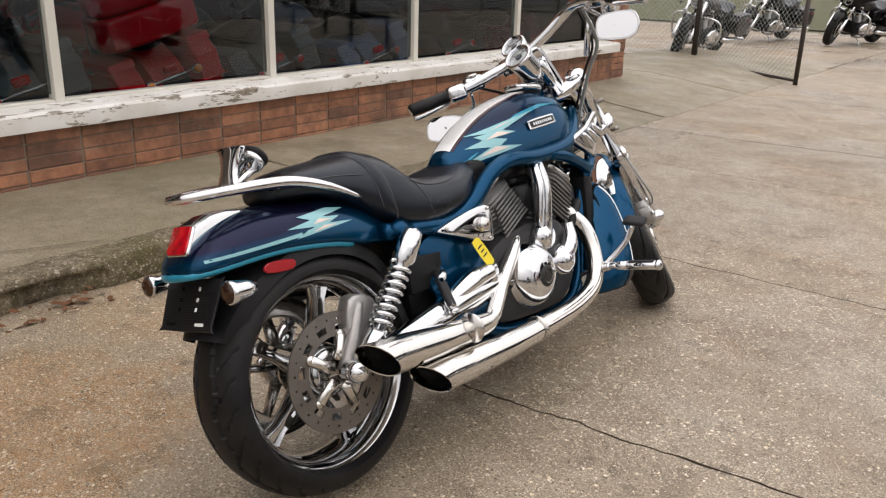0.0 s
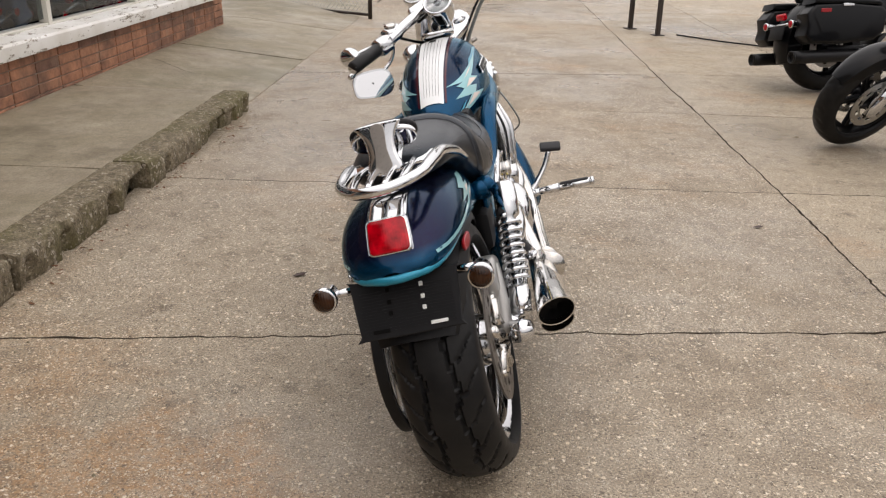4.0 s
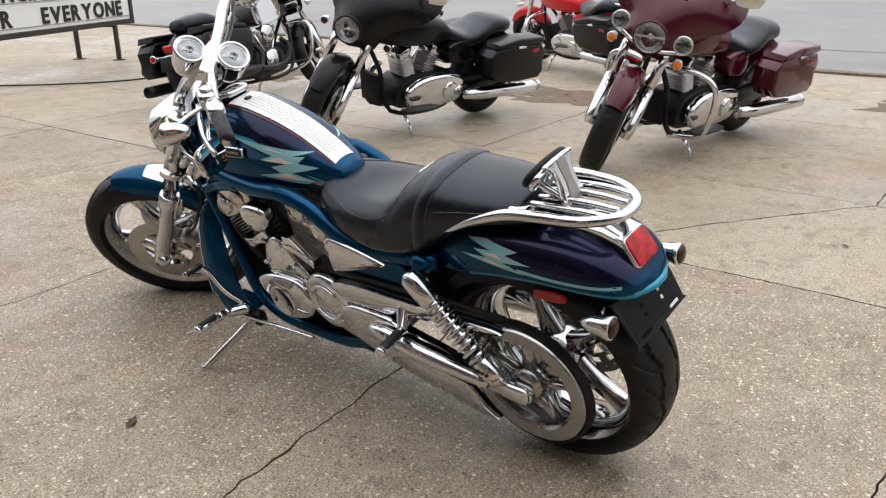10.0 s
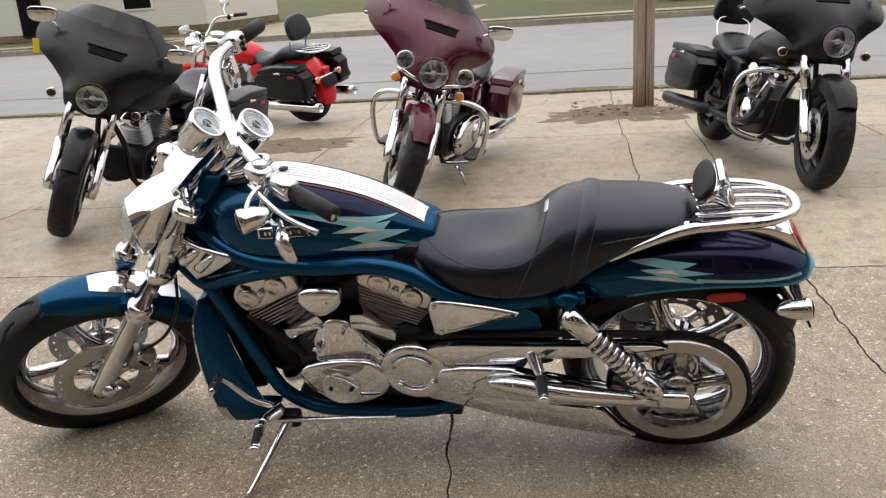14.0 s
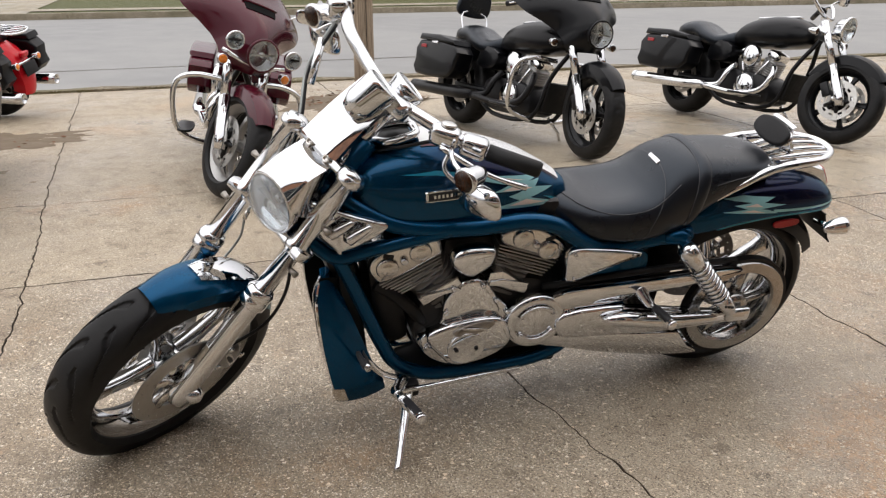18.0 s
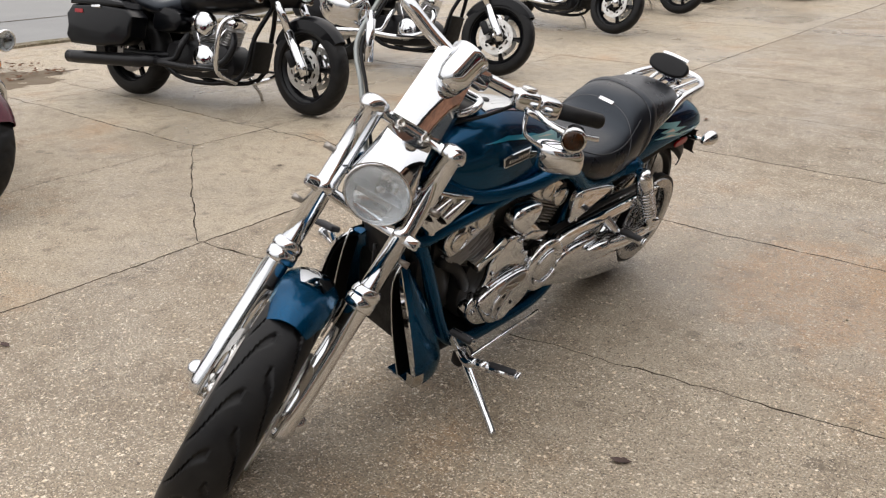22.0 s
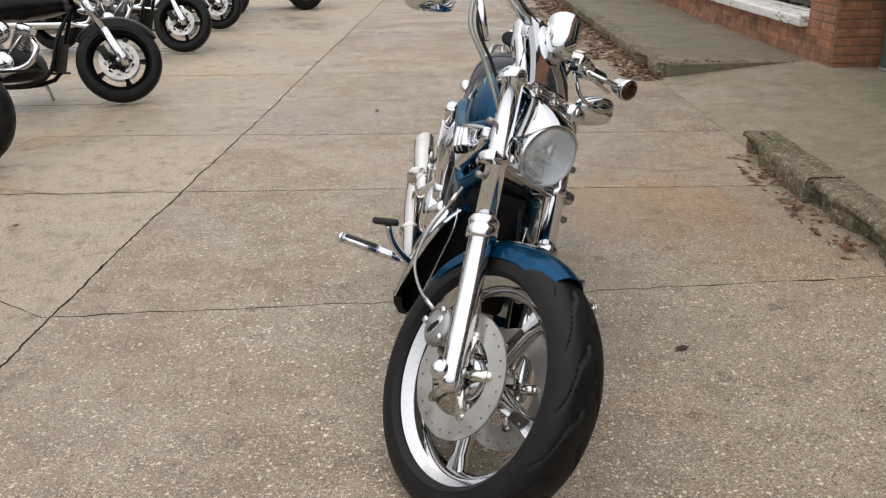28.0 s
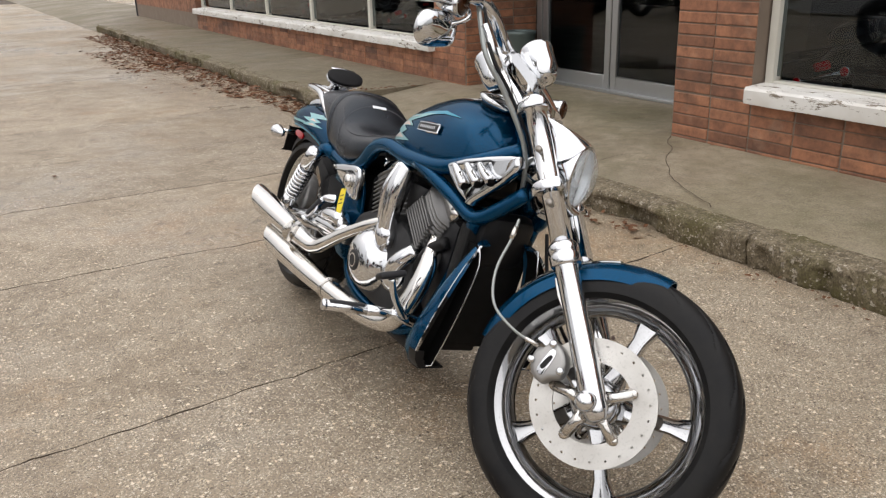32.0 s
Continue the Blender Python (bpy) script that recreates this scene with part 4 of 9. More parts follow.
def tyre_mesh(bm, m, R, half, rim, grooves=0, seg=48, fine=12, waves=0, square=(0.8, 0.62), sweep=1.15, cut=0.07):
    """A tyre round the axle (the pose's x); grooves: slanting cuts round the tread; waves: a wavy cut along each shoulder."""
    prof = []
    for k in range(fine + 1):
        a = math.pi * k / fine
        c, s = math.cos(a), max(0.0, math.sin(a))
        prof.append((half * 1.02 * math.copysign(abs(c) ** square[0], c), rim + (R - rim) * s ** square[1]))
    prof += [(-half * 0.8, rim - 0.012), (half * 0.8, rim - 0.012)]
    rings = []
    for i in range(seg):
        t = i / seg
        ring = []
        for x, r in prof:
            q = r
            if grooves and r > rim + (R - rim) * 0.5:
                s = abs(x) / half
                ph = t * grooves + sweep * s + 0.12 * math.sin(s * 8 + (0.6 if x > 0 else 0)) + (0.5 if x > 0 else 0)
                f = abs(ph - math.floor(ph) - 0.5)
                wide = cut * (1.25 + 0.45 * math.sin(s * 6))
                if (0.5 if waves else 0.12) < s < 0.95 and f < wide:
                    q -= 0.0055 * min(1.0, 1.8 * (1 - (f / wide) ** 2)) * min(1.0, (0.95 - s) * 12)
                if waves:
                    saw = (t * waves + (0.5 if x > 0 else 0)) % 1.0
                    c = 0.3 + 0.16 * (saw / 0.7 if saw < 0.7 else (1 - saw) / 0.3)
                    if abs(s - c) < 0.045:
                        q -= 0.009
            a = 2 * math.pi * t
            ring.append(m @ Vector((x, q * math.cos(a), q * math.sin(a))))
        rings.append(ring)
    rings.append(rings[0])
    ring_faces(bm, rings, True, False)
    bmesh.ops.remove_doubles(bm, verts=bm.verts, dist=1e-6)
    bmesh.ops.recalc_face_normals(bm, faces=bm.faces)
    return bm


def wheel(name, m, rim, half, hub, spokes, mat, parent, width=0.03, thick=0.02, hubw=0.06, label="", bend=0.012):
    """A cast wheel round the axle (the pose's x): the rim, with hub and spokes under it."""
    mx = m @ AX
    h = half * 0.86
    bm = lathe(bm_new(), [(rim + 0.006, h), (rim + 0.01, h - 0.005), (rim - 0.004, h - 0.012), (rim - 0.018, h * 0.55), (rim - 0.03, 0), (rim - 0.018, -h * 0.55),
               (rim - 0.004, -h + 0.012), (rim + 0.01, -h + 0.005), (rim + 0.006, -h), (rim - 0.006, -h), (rim - 0.02, -h + 0.01), (rim - 0.034, -h * 0.5), (rim - 0.044, 0),
               (rim - 0.034, h * 0.5), (rim - 0.02, h - 0.01), (rim - 0.006, h)], mx, 64, True)
    bmesh.ops.recalc_face_normals(bm, faces=bm.faces)
    w = part(name, bm, mat, parent, label)
    part("hub", lathe(bm_new(), [(hub * 0.5, hubw), (hub * 0.8, hubw), (hub, hubw * 0.55), (hub * 0.8, 0.0), (hub, -hubw * 0.55), (hub * 0.8, -hubw), (hub * 0.5, -hubw)], mx, 24), mat, w)
    bm = bm_new()
    d, t = Vector((0, 1, 0)), Vector((0, 0, 1))
    rings = []
    for f in (0.0, 0.2, 0.45, 0.75, 0.9, 1.0):
        p = d * (hub * 0.8 + (rim - 0.036 - hub * 0.8) * f) + Vector((bend * math.sin(f * 3.1), 0, 0))
        ww, th = width * (1.15 - 0.5 * math.sin(f * 2.6) + 0.9 * max(0, f - 0.75)), thick * (1.15 - 0.3 * f)
        rings.append([p + t * (ww * cx) + Vector((th * cy, 0, 0)) for cx, cy in ((-1, -0.5), (-0.7, -1), (-0.25, -0.8), (0.25, -0.8), (0.7, -1), (1, -0.5), (1, 0.5), (0.7, 1), (0.25, 0.8), (-0.25, 0.8), (-0.7, 1), (-1, 0.5))])
    ring_faces(bm, rings)
    bmesh.ops.recalc_face_normals(bm, faces=bm.faces)
    first = part("spoke", bm, mat, w, sharp=0.9)
    for k in range(spokes):
        ob = first if k == 0 else new("spoke", first.data)
        ob.parent = w
        ob.matrix_basis = m @ Matrix.Rotation(2 * math.pi * k / spokes, 4, "X")
    return w


def disc_mesh(bm, m, x, r0, r1, holes=10, th=0.005, slots=True):
    """A brake disc with slots cut through near its inner edge and a ring of drilled holes."""
    seg = 12 * holes
    radii = [r0, r0 + 0.2 * (r1 - r0), r0 + 0.48 * (r1 - r0), r0 + 0.66 * (r1 - r0), r0 + 0.74 * (r1 - r0), r1]
    grid = [[bm.verts.new(m @ Vector((x, r * math.cos(2 * math.pi * k / seg), r * math.sin(2 * math.pi * k / seg)))) for k in range(seg)] for r in radii]
    for j in range(5):
        for k in range(seg):
            if (slots and j == 1 and k % 12 in (2, 3, 4, 5, 6, 7)) or (j == 3 and k % 6 == 0):
                continue
            q = (k + 1) % seg
            bm.faces.new((grid[j][k], grid[j][q], grid[j + 1][q], grid[j + 1][k]))
    return thicken(bm, th)


def carrier_mesh(bm, m, x, r, n=5):
    for k in range(n):
        a = 2 * math.pi * k / n
        d = Vector((x, 0, 0))
        tube(bm, [m @ Vector((x, 0.03 * math.cos(a), 0.03 * math.sin(a))), m @ Vector((x, 0.6 * r * math.cos(a), 0.6 * r * math.sin(a))), m @ Vector((x, r * math.cos(a), r * math.sin(a)))], [0.022, 0.013, 0.015], 8)
        lathe(bm, [(0.012, -0.008), (0.012, 0.008)], m @ Matrix.Translation((x, r * math.cos(a), r * math.sin(a))) @ AX, 10)
    return bm


# ---- touring motorcycles parked round the lot ----
def arc_fender(bm, m, R, half, a0, a1, n=18, skirt=0.05, flare=0.0):
    """A mudguard round the axle from angle a0 to a1 (0 ahead, 90 up)."""
    rings = []
    for i in range(n + 1):
        f = i / n
        a = radians(a0 + (a1 - a0) * f)
        w = half * (1 - 0.28 * abs(2 * f - 1) ** 3) + flare * f
        ring = []
        for u in np.linspace(-1, 1, 13):
            s = abs(u)
            if s <= 0.7:
                x, r = w * u / 0.7 * (1 - 0.08 * s), R - 0.03 * (s / 0.7) ** 2.2
            else:
                x, r = math.copysign(w * (0.92 + 0.06 * (s - 0.7) / 0.3), u), R - 0.03 - skirt * (s - 0.7) / 0.3
            ring.append(m @ Vector((x, r * math.cos(a), r * math.sin(a))))
        rings.append(ring)
    ring_faces(bm, rings, False, False)
    return thicken(bm, 0.004)


def fins(bm, m, w, d, h, n):
    """A finned cylinder along the pose's z."""
    prof = []
    for k in range(n):
        z = h * k / n
        prof += [(1.0, z), (1.0, z + h / n * 0.42), (0.84, z + h / n * 0.5), (0.84, z + h / n * 0.95)]
    rings = []
    for s, z in prof:
        ring = []
        for k in range(20):
            a = 2 * math.pi * k / 20
            c, q = math.cos(a), math.sin(a)
            ring.append(m @ Vector((w * s * math.copysign(abs(c) ** 0.6, c), d * s * math.copysign(abs(q) ** 0.6, q), z)))
        rings.append(ring)
    ring_faces(bm, rings)
    return bm


def wing_at(u, v, y0, z0, W=0.43, H=0.48):
    """A place on the fork-mounted fairing: u across, v up; a narrow nose below, drooping wings above."""
    w = W * float(np.interp(v, [0, 0.14, 0.28, 0.4, 0.5, 0.6, 0.7, 0.8, 0.9, 1], [0.33, 0.37, 0.4, 0.43, 0.5, 0.66, 0.9, 1.0, 0.99, 0.84]))
    s = abs(u)
    y = y0 + 0.11 * math.sin(math.pi * min(1, v * 1.1)) - 0.27 * v**1.8 - 0.26 * s**2.0 * (0.3 + 0.8 * v) + 0.035 * math.exp(-(s / 0.28) ** 2) * (1 - v)
    z = z0 + H * v - 0.085 * s**2.2 * math.sin(math.pi * min(1, v * 0.95 + 0.05)) - 0.05 * s**3 * v
    return Vector((w * u, y, z))


def batwing(bm, y0, z0):
    ring_faces(bm, [[wing_at(-1 + i / 16, j / 22, y0, z0) for i in range(33)] for j in range(23)], False, False)
    return thicken(bm, 0.018)


def signal(parent, p, d, r=0.026, body=CHROME, lens=SMOKE_LENS):
    """A bullet turn signal that looks along d."""
    s = part("turn_signal", lathe(bm_new(), [(0.004, -0.062), (r * 0.55, -0.052), (r * 0.88, -0.028), (r, 0.0), (r * 1.06, 0.004), (r * 1.06, 0.014), (r * 0.96, 0.016)], axis(p, d), 18), body, parent)
    part("lens", lathe(bm_new(), [(r * 0.96, 0.013), (r * 0.8, 0.02), (r * 0.3, 0.024), (0.002, 0.024)], axis(p, d), 18), lens, s, "smoked turn signal lens")
    return s


def headlamp(parent, p, d, r, name="headlight", shell=CHROME, depth=0.1, cross=True):
    h = part(name, lathe(bm_new(), [(0.01, -depth), (r * 0.5, -depth * 0.9), (r * 0.85, -depth * 0.5), (r * 1.0, -0.01), (r * 1.08, 0.0), (r * 1.08, 0.012), (r * 0.97, 0.016), (r * 0.95, 0.004), (r * 0.72, -depth * 0.37), (r * 0.3, -depth * 0.57), (0.002, -depth * 0.62)], axis(p, d), 28), shell, parent)
    part("reflector", lathe(bm_new(), [(0.002, -depth * 0.6), (r * 0.3, -depth * 0.54), (r * 0.7, -depth * 0.33), (r * 0.93, 0.004), (r * 0.955, 0.012), (r * 0.96, 0.008), (r * 0.71, -depth * 0.35), (r * 0.3, -depth * 0.56), (0.002, -depth * 0.61)], axis(p, d), 28), REFLECT, h, "bright reflector")
    if cross:
        bm = bm_new()
        box(bm, (r * 1.8, 0.012, 0.008), axis(p, d, (1, 0, 0)) @ pose(0, 0, -0.004), 0.002, 1)
        lathe(bm, [(r * 0.16, -0.03), (r * 0.2, -0.012), (0.002, -0.006)], axis(p, d), 14)
        part("reflector_bar", bm, SATIN_BLACK if r < 0.06 else CHROME_DULL, h)
    g = part("glass", lathe(bm_new(), [(r * 0.96, 0.01), (r * 0.8, 0.02), (r * 0.4, 0.028), (0.002, 0.03)], axis(p, d), 24), CLEAR_LENS, h)
    g.visible_shadow = False
    return h


def touring(m, label, paint=BLACK_PAINT, trim=CHROME, bars=True, lamps=False, backrest=False, fairing=True, solo=False, rimmat=BLACK_PAINT, group="parked touring motorcycles", steer=14, rack=False, ape=0.0, pipe=CHROME, stripe=None, bags=None, tag=False):
    b = thing("motorcycle", label, "motorcycle", m, group)
    WB, R = 1.62, 0.318
    # rear wheel
    rw = wheel("rear_wheel", pose(0, 0, R), 0.215, 0.07, 0.07, 5, rimmat, b, 0.024, 0.018)
    part("tyre", tyre_mesh(bm_new(), pose(0, 0, R), R, 0.085, 0.22, 22, 176, 20), RUBBER, rw)
    part("brake_disc", disc_mesh(bm_new(), pose(0, 0, R), 0.075, 0.09, 0.145), STEEL, rw)
    # front assembly, turned to the left on its stand
    r = radians(27)
    head = Vector((0, WB - 0.28, 0.78))
    F = Matrix.Translation(head) @ Matrix.Rotation(radians(steer), 4, Vector((0, -math.sin(r), math.cos(r)))) @ Matrix.Translation(-head)
    fa = F @ pose(0, WB, R)
    fw = wheel("front_wheel", fa, 0.235, 0.05, 0.06, 5, rimmat, b, 0.024, 0.016)
    for s in (-1, 1):
        part("rim_lip", lathe(bm_new(), [(0.236, s * 0.0432), (0.246, s * 0.0445), (0.247, s * 0.0405), (0.237, s * 0.039)], fa @ AX, 48, True), CHROME, fw, "bright rim lip")
    part("tyre", tyre_mesh(bm_new(), fa, R, 0.066, 0.24, 22, 176, 20), RUBBER, fw)
    for s in (-1, 1):
        d = part("brake_disc", disc_mesh(bm_new(), fa, s * 0.07, 0.085, 0.148), PALE_STEEL, fw)
        part("disc_carrier", carrier_mesh(bm_new(), fa, s * 0.068, 0.088, 5), SATIN_BLACK, fw)
    part("front_fender", arc_fender(bm_new(), fa, R + 0.032, 0.078, 34, 152, skirt=0.06), paint, b)
    low, top = Vector((0, WB + 0.035, R + 0.01)), Vector((0, WB - 0.265, 0.86))
    for s in (-1, 1):
        o = Vector((s * 0.115, 0, 0))
        part("fork_leg", tube(bm_new(), [F @ (low + o + Vector((0, 0.02, -0.05))), F @ (low + o), F @ (low.lerp(top, 0.42) + o)], [0.029, 0.036, 0.034], 16), trim, b)
        part("fork_tube", tube(bm_new(), [F @ (low.lerp(top, 0.42) + o), F @ (top + o)], 0.028, 14), trim if fairing else CHROME, b)
        part("brake_caliper", box(bm_new(), (0.03, 0.06, 0.11), fa @ pose(s * 0.09, -0.1, 0.06, 30), 0.01), SATIN_BLACK, b)
    part("axle", tube(bm_new(), [fa @ Vector((-0.13, 0, 0)), fa @ Vector((0.13, 0, 0))], 0.016, 10), CHROME, b)
    part("triple_clamp", box(bm_new(), (0.3, 0.1, 0.05), F @ pose(0, WB - 0.25, 0.79, -27), 0.015), trim, b)
    hl = F @ Vector((0, WB - 0.05 if fairing else WB - 0.13, 0.84))
    fd = (F.to_3x3() @ Vector((0, 1, -0.08)))
    headlamp(b, hl, fd, 0.09, "headlight", CHROME if not fairing else paint, 0.1)
    if fairing:
        fy, fz = WB - 0.15, 0.71
        bm = batwing(bm_new(), fy, fz)
        bm.transform(F)
        part("fairing", bm, paint, b, "", 1.0)
        # No slot is cut: a near-black strip on the skin paints its shade.
        bm = bm_new()
        ring_faces(bm, [[wing_at(u, vv, fy, fz) + Vector((0, 0.004, 0.003)) for u in np.linspace(-0.24, 0.24, 9)] for vv in (0.72, 0.75, 0.785)], False, False)
        thicken(bm, 0.006)
        bm.transform(F)
        part("fairing_vent", bm, SHADE_BLACK, b, "near-black strip painting the shade of the fairing's slot")
        bm = bm_new()
        tube(bm, [wing_at(u, 0.795, fy, fz) + Vector((0, 0.006, 0.004)) for u in np.linspace(-0.26, 0.26, 9)], 0.008, 8)
        bm.transform(F)
        part("vent_lip", bm, paint, b)
        bm = bm_new()
        rows = [[F @ (wing_at(0.82 * u, 0.97, fy, fz) + Vector((-0.08 * u * v, -0.1 * v, 0.11 * v - 0.03 * v * u * u))) for u in np.linspace(-1, 1, 11)] for v in np.linspace(0, 1, 6)]
        ring_faces(bm, rows, False, False)
        part("windshield", thicken(bm, 0.004), lens_dark, b)
        bm = box(bm_new(), (0.52, 0.12, 0.2), F @ pose(0, WB - 0.4, 0.98, 12), 0.04)
        part("dashboard", bm, PLASTIC, b)
        for x in (-0.16, -0.055, 0.055, 0.16):
            g = part("gauge", lathe(bm_new(), [(0.036, -0.02), (0.04, 0.0), (0.04, 0.008), (0.034, 0.008)], axis(F @ Vector((x, WB - 0.458, 1.0)), F.to_3x3() @ Vector((0, -1, 0.25))), 18), CHROME, b)
            part("dial", lathe(bm_new(), [(0.034, 0.004), (0.002, 0.0045)], axis(F @ Vector((x, WB - 0.459, 1.0)), F.to_3x3() @ Vector((0, -1, 0.25))), 18), WHITE_FACE, g)
    if lamps:
        part("lamp_bar", tube(bm_new(), [F @ Vector((-0.2, WB - 0.14, 0.8)), F @ Vector((0, WB - 0.1, 0.76)), F @ Vector((0.2, WB - 0.14, 0.8))], 0.012, 8, 5), CHROME, b)
        for s in (-1, 1):
            headlamp(b, F @ Vector((s * 0.185, WB - 0.05, 0.87)), fd, 0.05, "passing_lamp", CHROME, 0.06)
            signal(b, F @ Vector((s * 0.2, WB - 0.1, 0.75)), fd, 0.028, CHROME, REFLECTOR_ORANGE)
    else:
        for s in (-1, 1):
            signal(b, F @ Vector((s * 0.24, WB - 0.24, 0.76)), fd, 0.026, trim)
    hb = 1.02 + ape
    part("handlebar", tube(bm_new(), [F @ Vector(p) for p in ((-0.41, WB - 0.66, hb - 0.03), (-0.3, WB - 0.56, hb), (-0.2, WB - 0.42, hb + 0.02), (-0.08, WB - 0.32, hb - 0.1 - ape * 0.6), (0.08, WB - 0.32, hb - 0.1 - ape * 0.6), (0.2, WB - 0.42, hb + 0.02), (0.3, WB - 0.56, hb), (0.41, WB - 0.66, hb - 0.03))], 0.0145, 10, 5), CHROME, b)
    for s in (-1, 1):
        part("grip", tube(bm_new(), [F @ Vector((s * 0.31, WB - 0.57, hb)), F @ Vector((s * 0.42, WB - 0.67, hb - 0.033))], 0.0195, 12), GREY_RUBBER, b)
        part("lever", tube(bm_new(), [F @ Vector((s * 0.27, WB - 0.5, hb + 0.01)), F @ Vector((s * 0.34, WB - 0.53, hb)), F @ Vector((s * 0.43, WB - 0.6, hb - 0.03))], 0.007, 8, 4), CHROME, b)
        part("switch_housing", box(bm_new(), (0.07, 0.045, 0.05), F @ pose(s * 0.275, WB - 0.53, hb, 0, 0, s * 40), 0.012), SATIN_BLACK, b)
        mp = F @ Vector((s * 0.4, WB - 0.46, hb + 0.12))
        mir = part("mirror", tube(bm_new(), [F @ Vector((s * 0.27, WB - 0.5, hb + 0.02)), F @ Vector((s * 0.32, WB - 0.47, hb + 0.08)), mp], 0.006, 8, 4), CHROME, b)
        bm = bm_new()
        prism(bm, rounded([(-0.075, -0.035), (0.06, -0.04), (0.08, 0.0), (0.05, 0.04), (-0.06, 0.035)], 4), 0.02, axis(mp, F.to_3x3() @ Vector((0, 1, 0)), (1, 0, 0)), 0.006)
        part("mirror_shell", bm, trim, mir)
    # body
    bm = bm_new()
    hull(bm, [(0.5, 0.7, 0.09, 0.06, 0.05, 2.2, 3), (0.62, 0.735, 0.135, 0.1, 0.1, 2.3, 3), (0.85, 0.76, 0.165, 0.13, 0.12, 2.3, 3), (1.1, 0.765, 0.15, 0.12, 0.1, 2.3, 3), (1.26, 0.765, 0.09, 0.06, 0.06, 2.2, 2.5)])
    part("fuel_tank", bm, paint, b)
    part("tank_console", box(bm_new(), (0.055, 0.42, 0.02), pose(0, 0.86, 0.885, 4), 0.009), trim, b)
    if stripe:
        part("tank_panel", box(bm_new(), (0.16, 0.2, 0.01), pose(0, 0.83, 0.893, 4), 0.004), stripe, b, "white number panel on the tank")
    bm = bm_new()
    hull(bm, [(-0.2, 0.72, 0.08, 0.05, 0.05, 2.4, 3), (-0.1, 0.73, 0.13, 0.07, 0.06, 2.4, 3), (0.06, 0.735, 0.15, 0.08, 0.07, 2.5, 3), (0.2, 0.69, 0.165, 0.07, 0.08, 2.5, 3), (0.36, 0.655, 0.16, 0.06, 0.06, 2.5, 3), (0.5, 0.69, 0.1, 0.065, 0.06, 2.3, 3), (0.57, 0.71, 0.06, 0.05, 0.04, 2.2, 3)])
    part("seat", bm, LEATHER, b)
    part("rear_fender", arc_fender(bm_new(), pose(0, 0, R + 0.02), R + 0.06, 0.125, 50, 200, 20, 0.1), paint, b)
    part("side_cover", prism(bm_new(), rounded([(0.3, 0.5), (0.52, 0.5), (0.56, 0.62), (0.34, 0.66)], 3), 0.3, Matrix(((0, 0, 1, -0.15), (1, 0, 0, 0), (0, 1, 0, 0), (0, 0, 0, 1))), 0.02), paint, b)
    YZ = lambda x: Matrix(((0, 0, 1, x), (1, 0, 0, 0), (0, 1, 0, 0), (0, 0, 0, 1)))
    for s in (-1, 1):
        out = [(-0.32, 0.35), (0.2, 0.37), (0.29, 0.5), (0.25, 0.62), (-0.3, 0.63), (-0.35, 0.48)]
        bag = part("saddlebag", prism(bm_new(), rounded(out, 2), 0.17, YZ(0.19 if s > 0 else -0.36), 0.022, 3), bags or paint, b)
        lid = [(-0.32, 0.635), (0.252, 0.625), (0.235, 0.66), (-0.0, 0.69), (-0.3, 0.685)]
        part("lid", prism(bm_new(), lid, 0.176, YZ(0.187 if s > 0 else -0.363), 0.018, 3), bags or paint, bag)
        part("latch", box(bm_new(), (0.008, 0.09, 0.02), pose(s * 0.366, -0.04, 0.625), 0.003, 1), trim, bag)
        part("reflector", box(bm_new(), (0.006, 0.085, 0.028), pose(s * 0.363, -0.22, 0.585), 0.003, 1), REFLECTOR_RED, bag, "red side reflector")
    tl = part("tail_light", box(bm_new(), (0.1, 0.045, 0.055), pose(0, -0.355, 0.56, 12), 0.016, 3), RED_LENS, b)
    pb = part("plate_bracket", box(bm_new(), (0.19, 0.012, 0.11), pose(0, -0.39, 0.44, -12), 0.006), PLASTIC, b)
    part("signal_bar", tube(bm_new(), [(-0.17, -0.36, 0.5), (0.17, -0.36, 0.5)], 0.012, 8), trim, b)
    for s in (-1, 1):
        signal(b, (s * 0.17, -0.37, 0.5), (0, -1, 0), 0.03, trim, RED_LENS if lamps is False else REFLECTOR_ORANGE)
    # engine
    part("crankcase", prism(bm_new(), rounded([(0.45, 0.2), (0.98, 0.2), (1.04, 0.3), (0.95, 0.42), (0.62, 0.44), (0.42, 0.4)], 3), 0.24, YZ(-0.12), 0.02), SATIN_BLACK, b)
    for yc, tilt in ((0.7, 22), (0.87, -22)):
        cm = pose(0.0, yc, 0.4, tilt)
        cyl = part("cylinder", fins(bm_new(), cm, 0.085, 0.07, 0.17, 9), SATIN_BLACK if trim is not CHROME else ALLOY, b)
        part("rocker_cover", box(bm_new(), (0.15, 0.115, 0.07), cm @ pose(0, 0, 0.2), 0.02), trim if trim is CHROME else SATIN_BLACK, cyl)
        part("pushrod_tube", tube(bm_new(), [cm @ Vector((0.095, 0.02, 0.16)), Vector((0.115, (yc + 0.785) / 2, 0.38))], 0.011, 8), CHROME, cyl)
    part("air_cleaner", lathe(bm_new(), [(0.02, 0.0), (0.085, 0.0), (0.09, 0.03), (0.08, 0.055), (0.045, 0.066), (0.002, 0.068)], axis((0.11, 0.79, 0.56), (1, 0, 0)), 26), trim, b)
    part("cam_cover", lathe(bm_new(), [(0.1, 0.0), (0.1, 0.03), (0.085, 0.045), (0.002, 0.05)], axis((0.12, 0.79, 0.32), (1, 0, 0)), 24), trim, b)
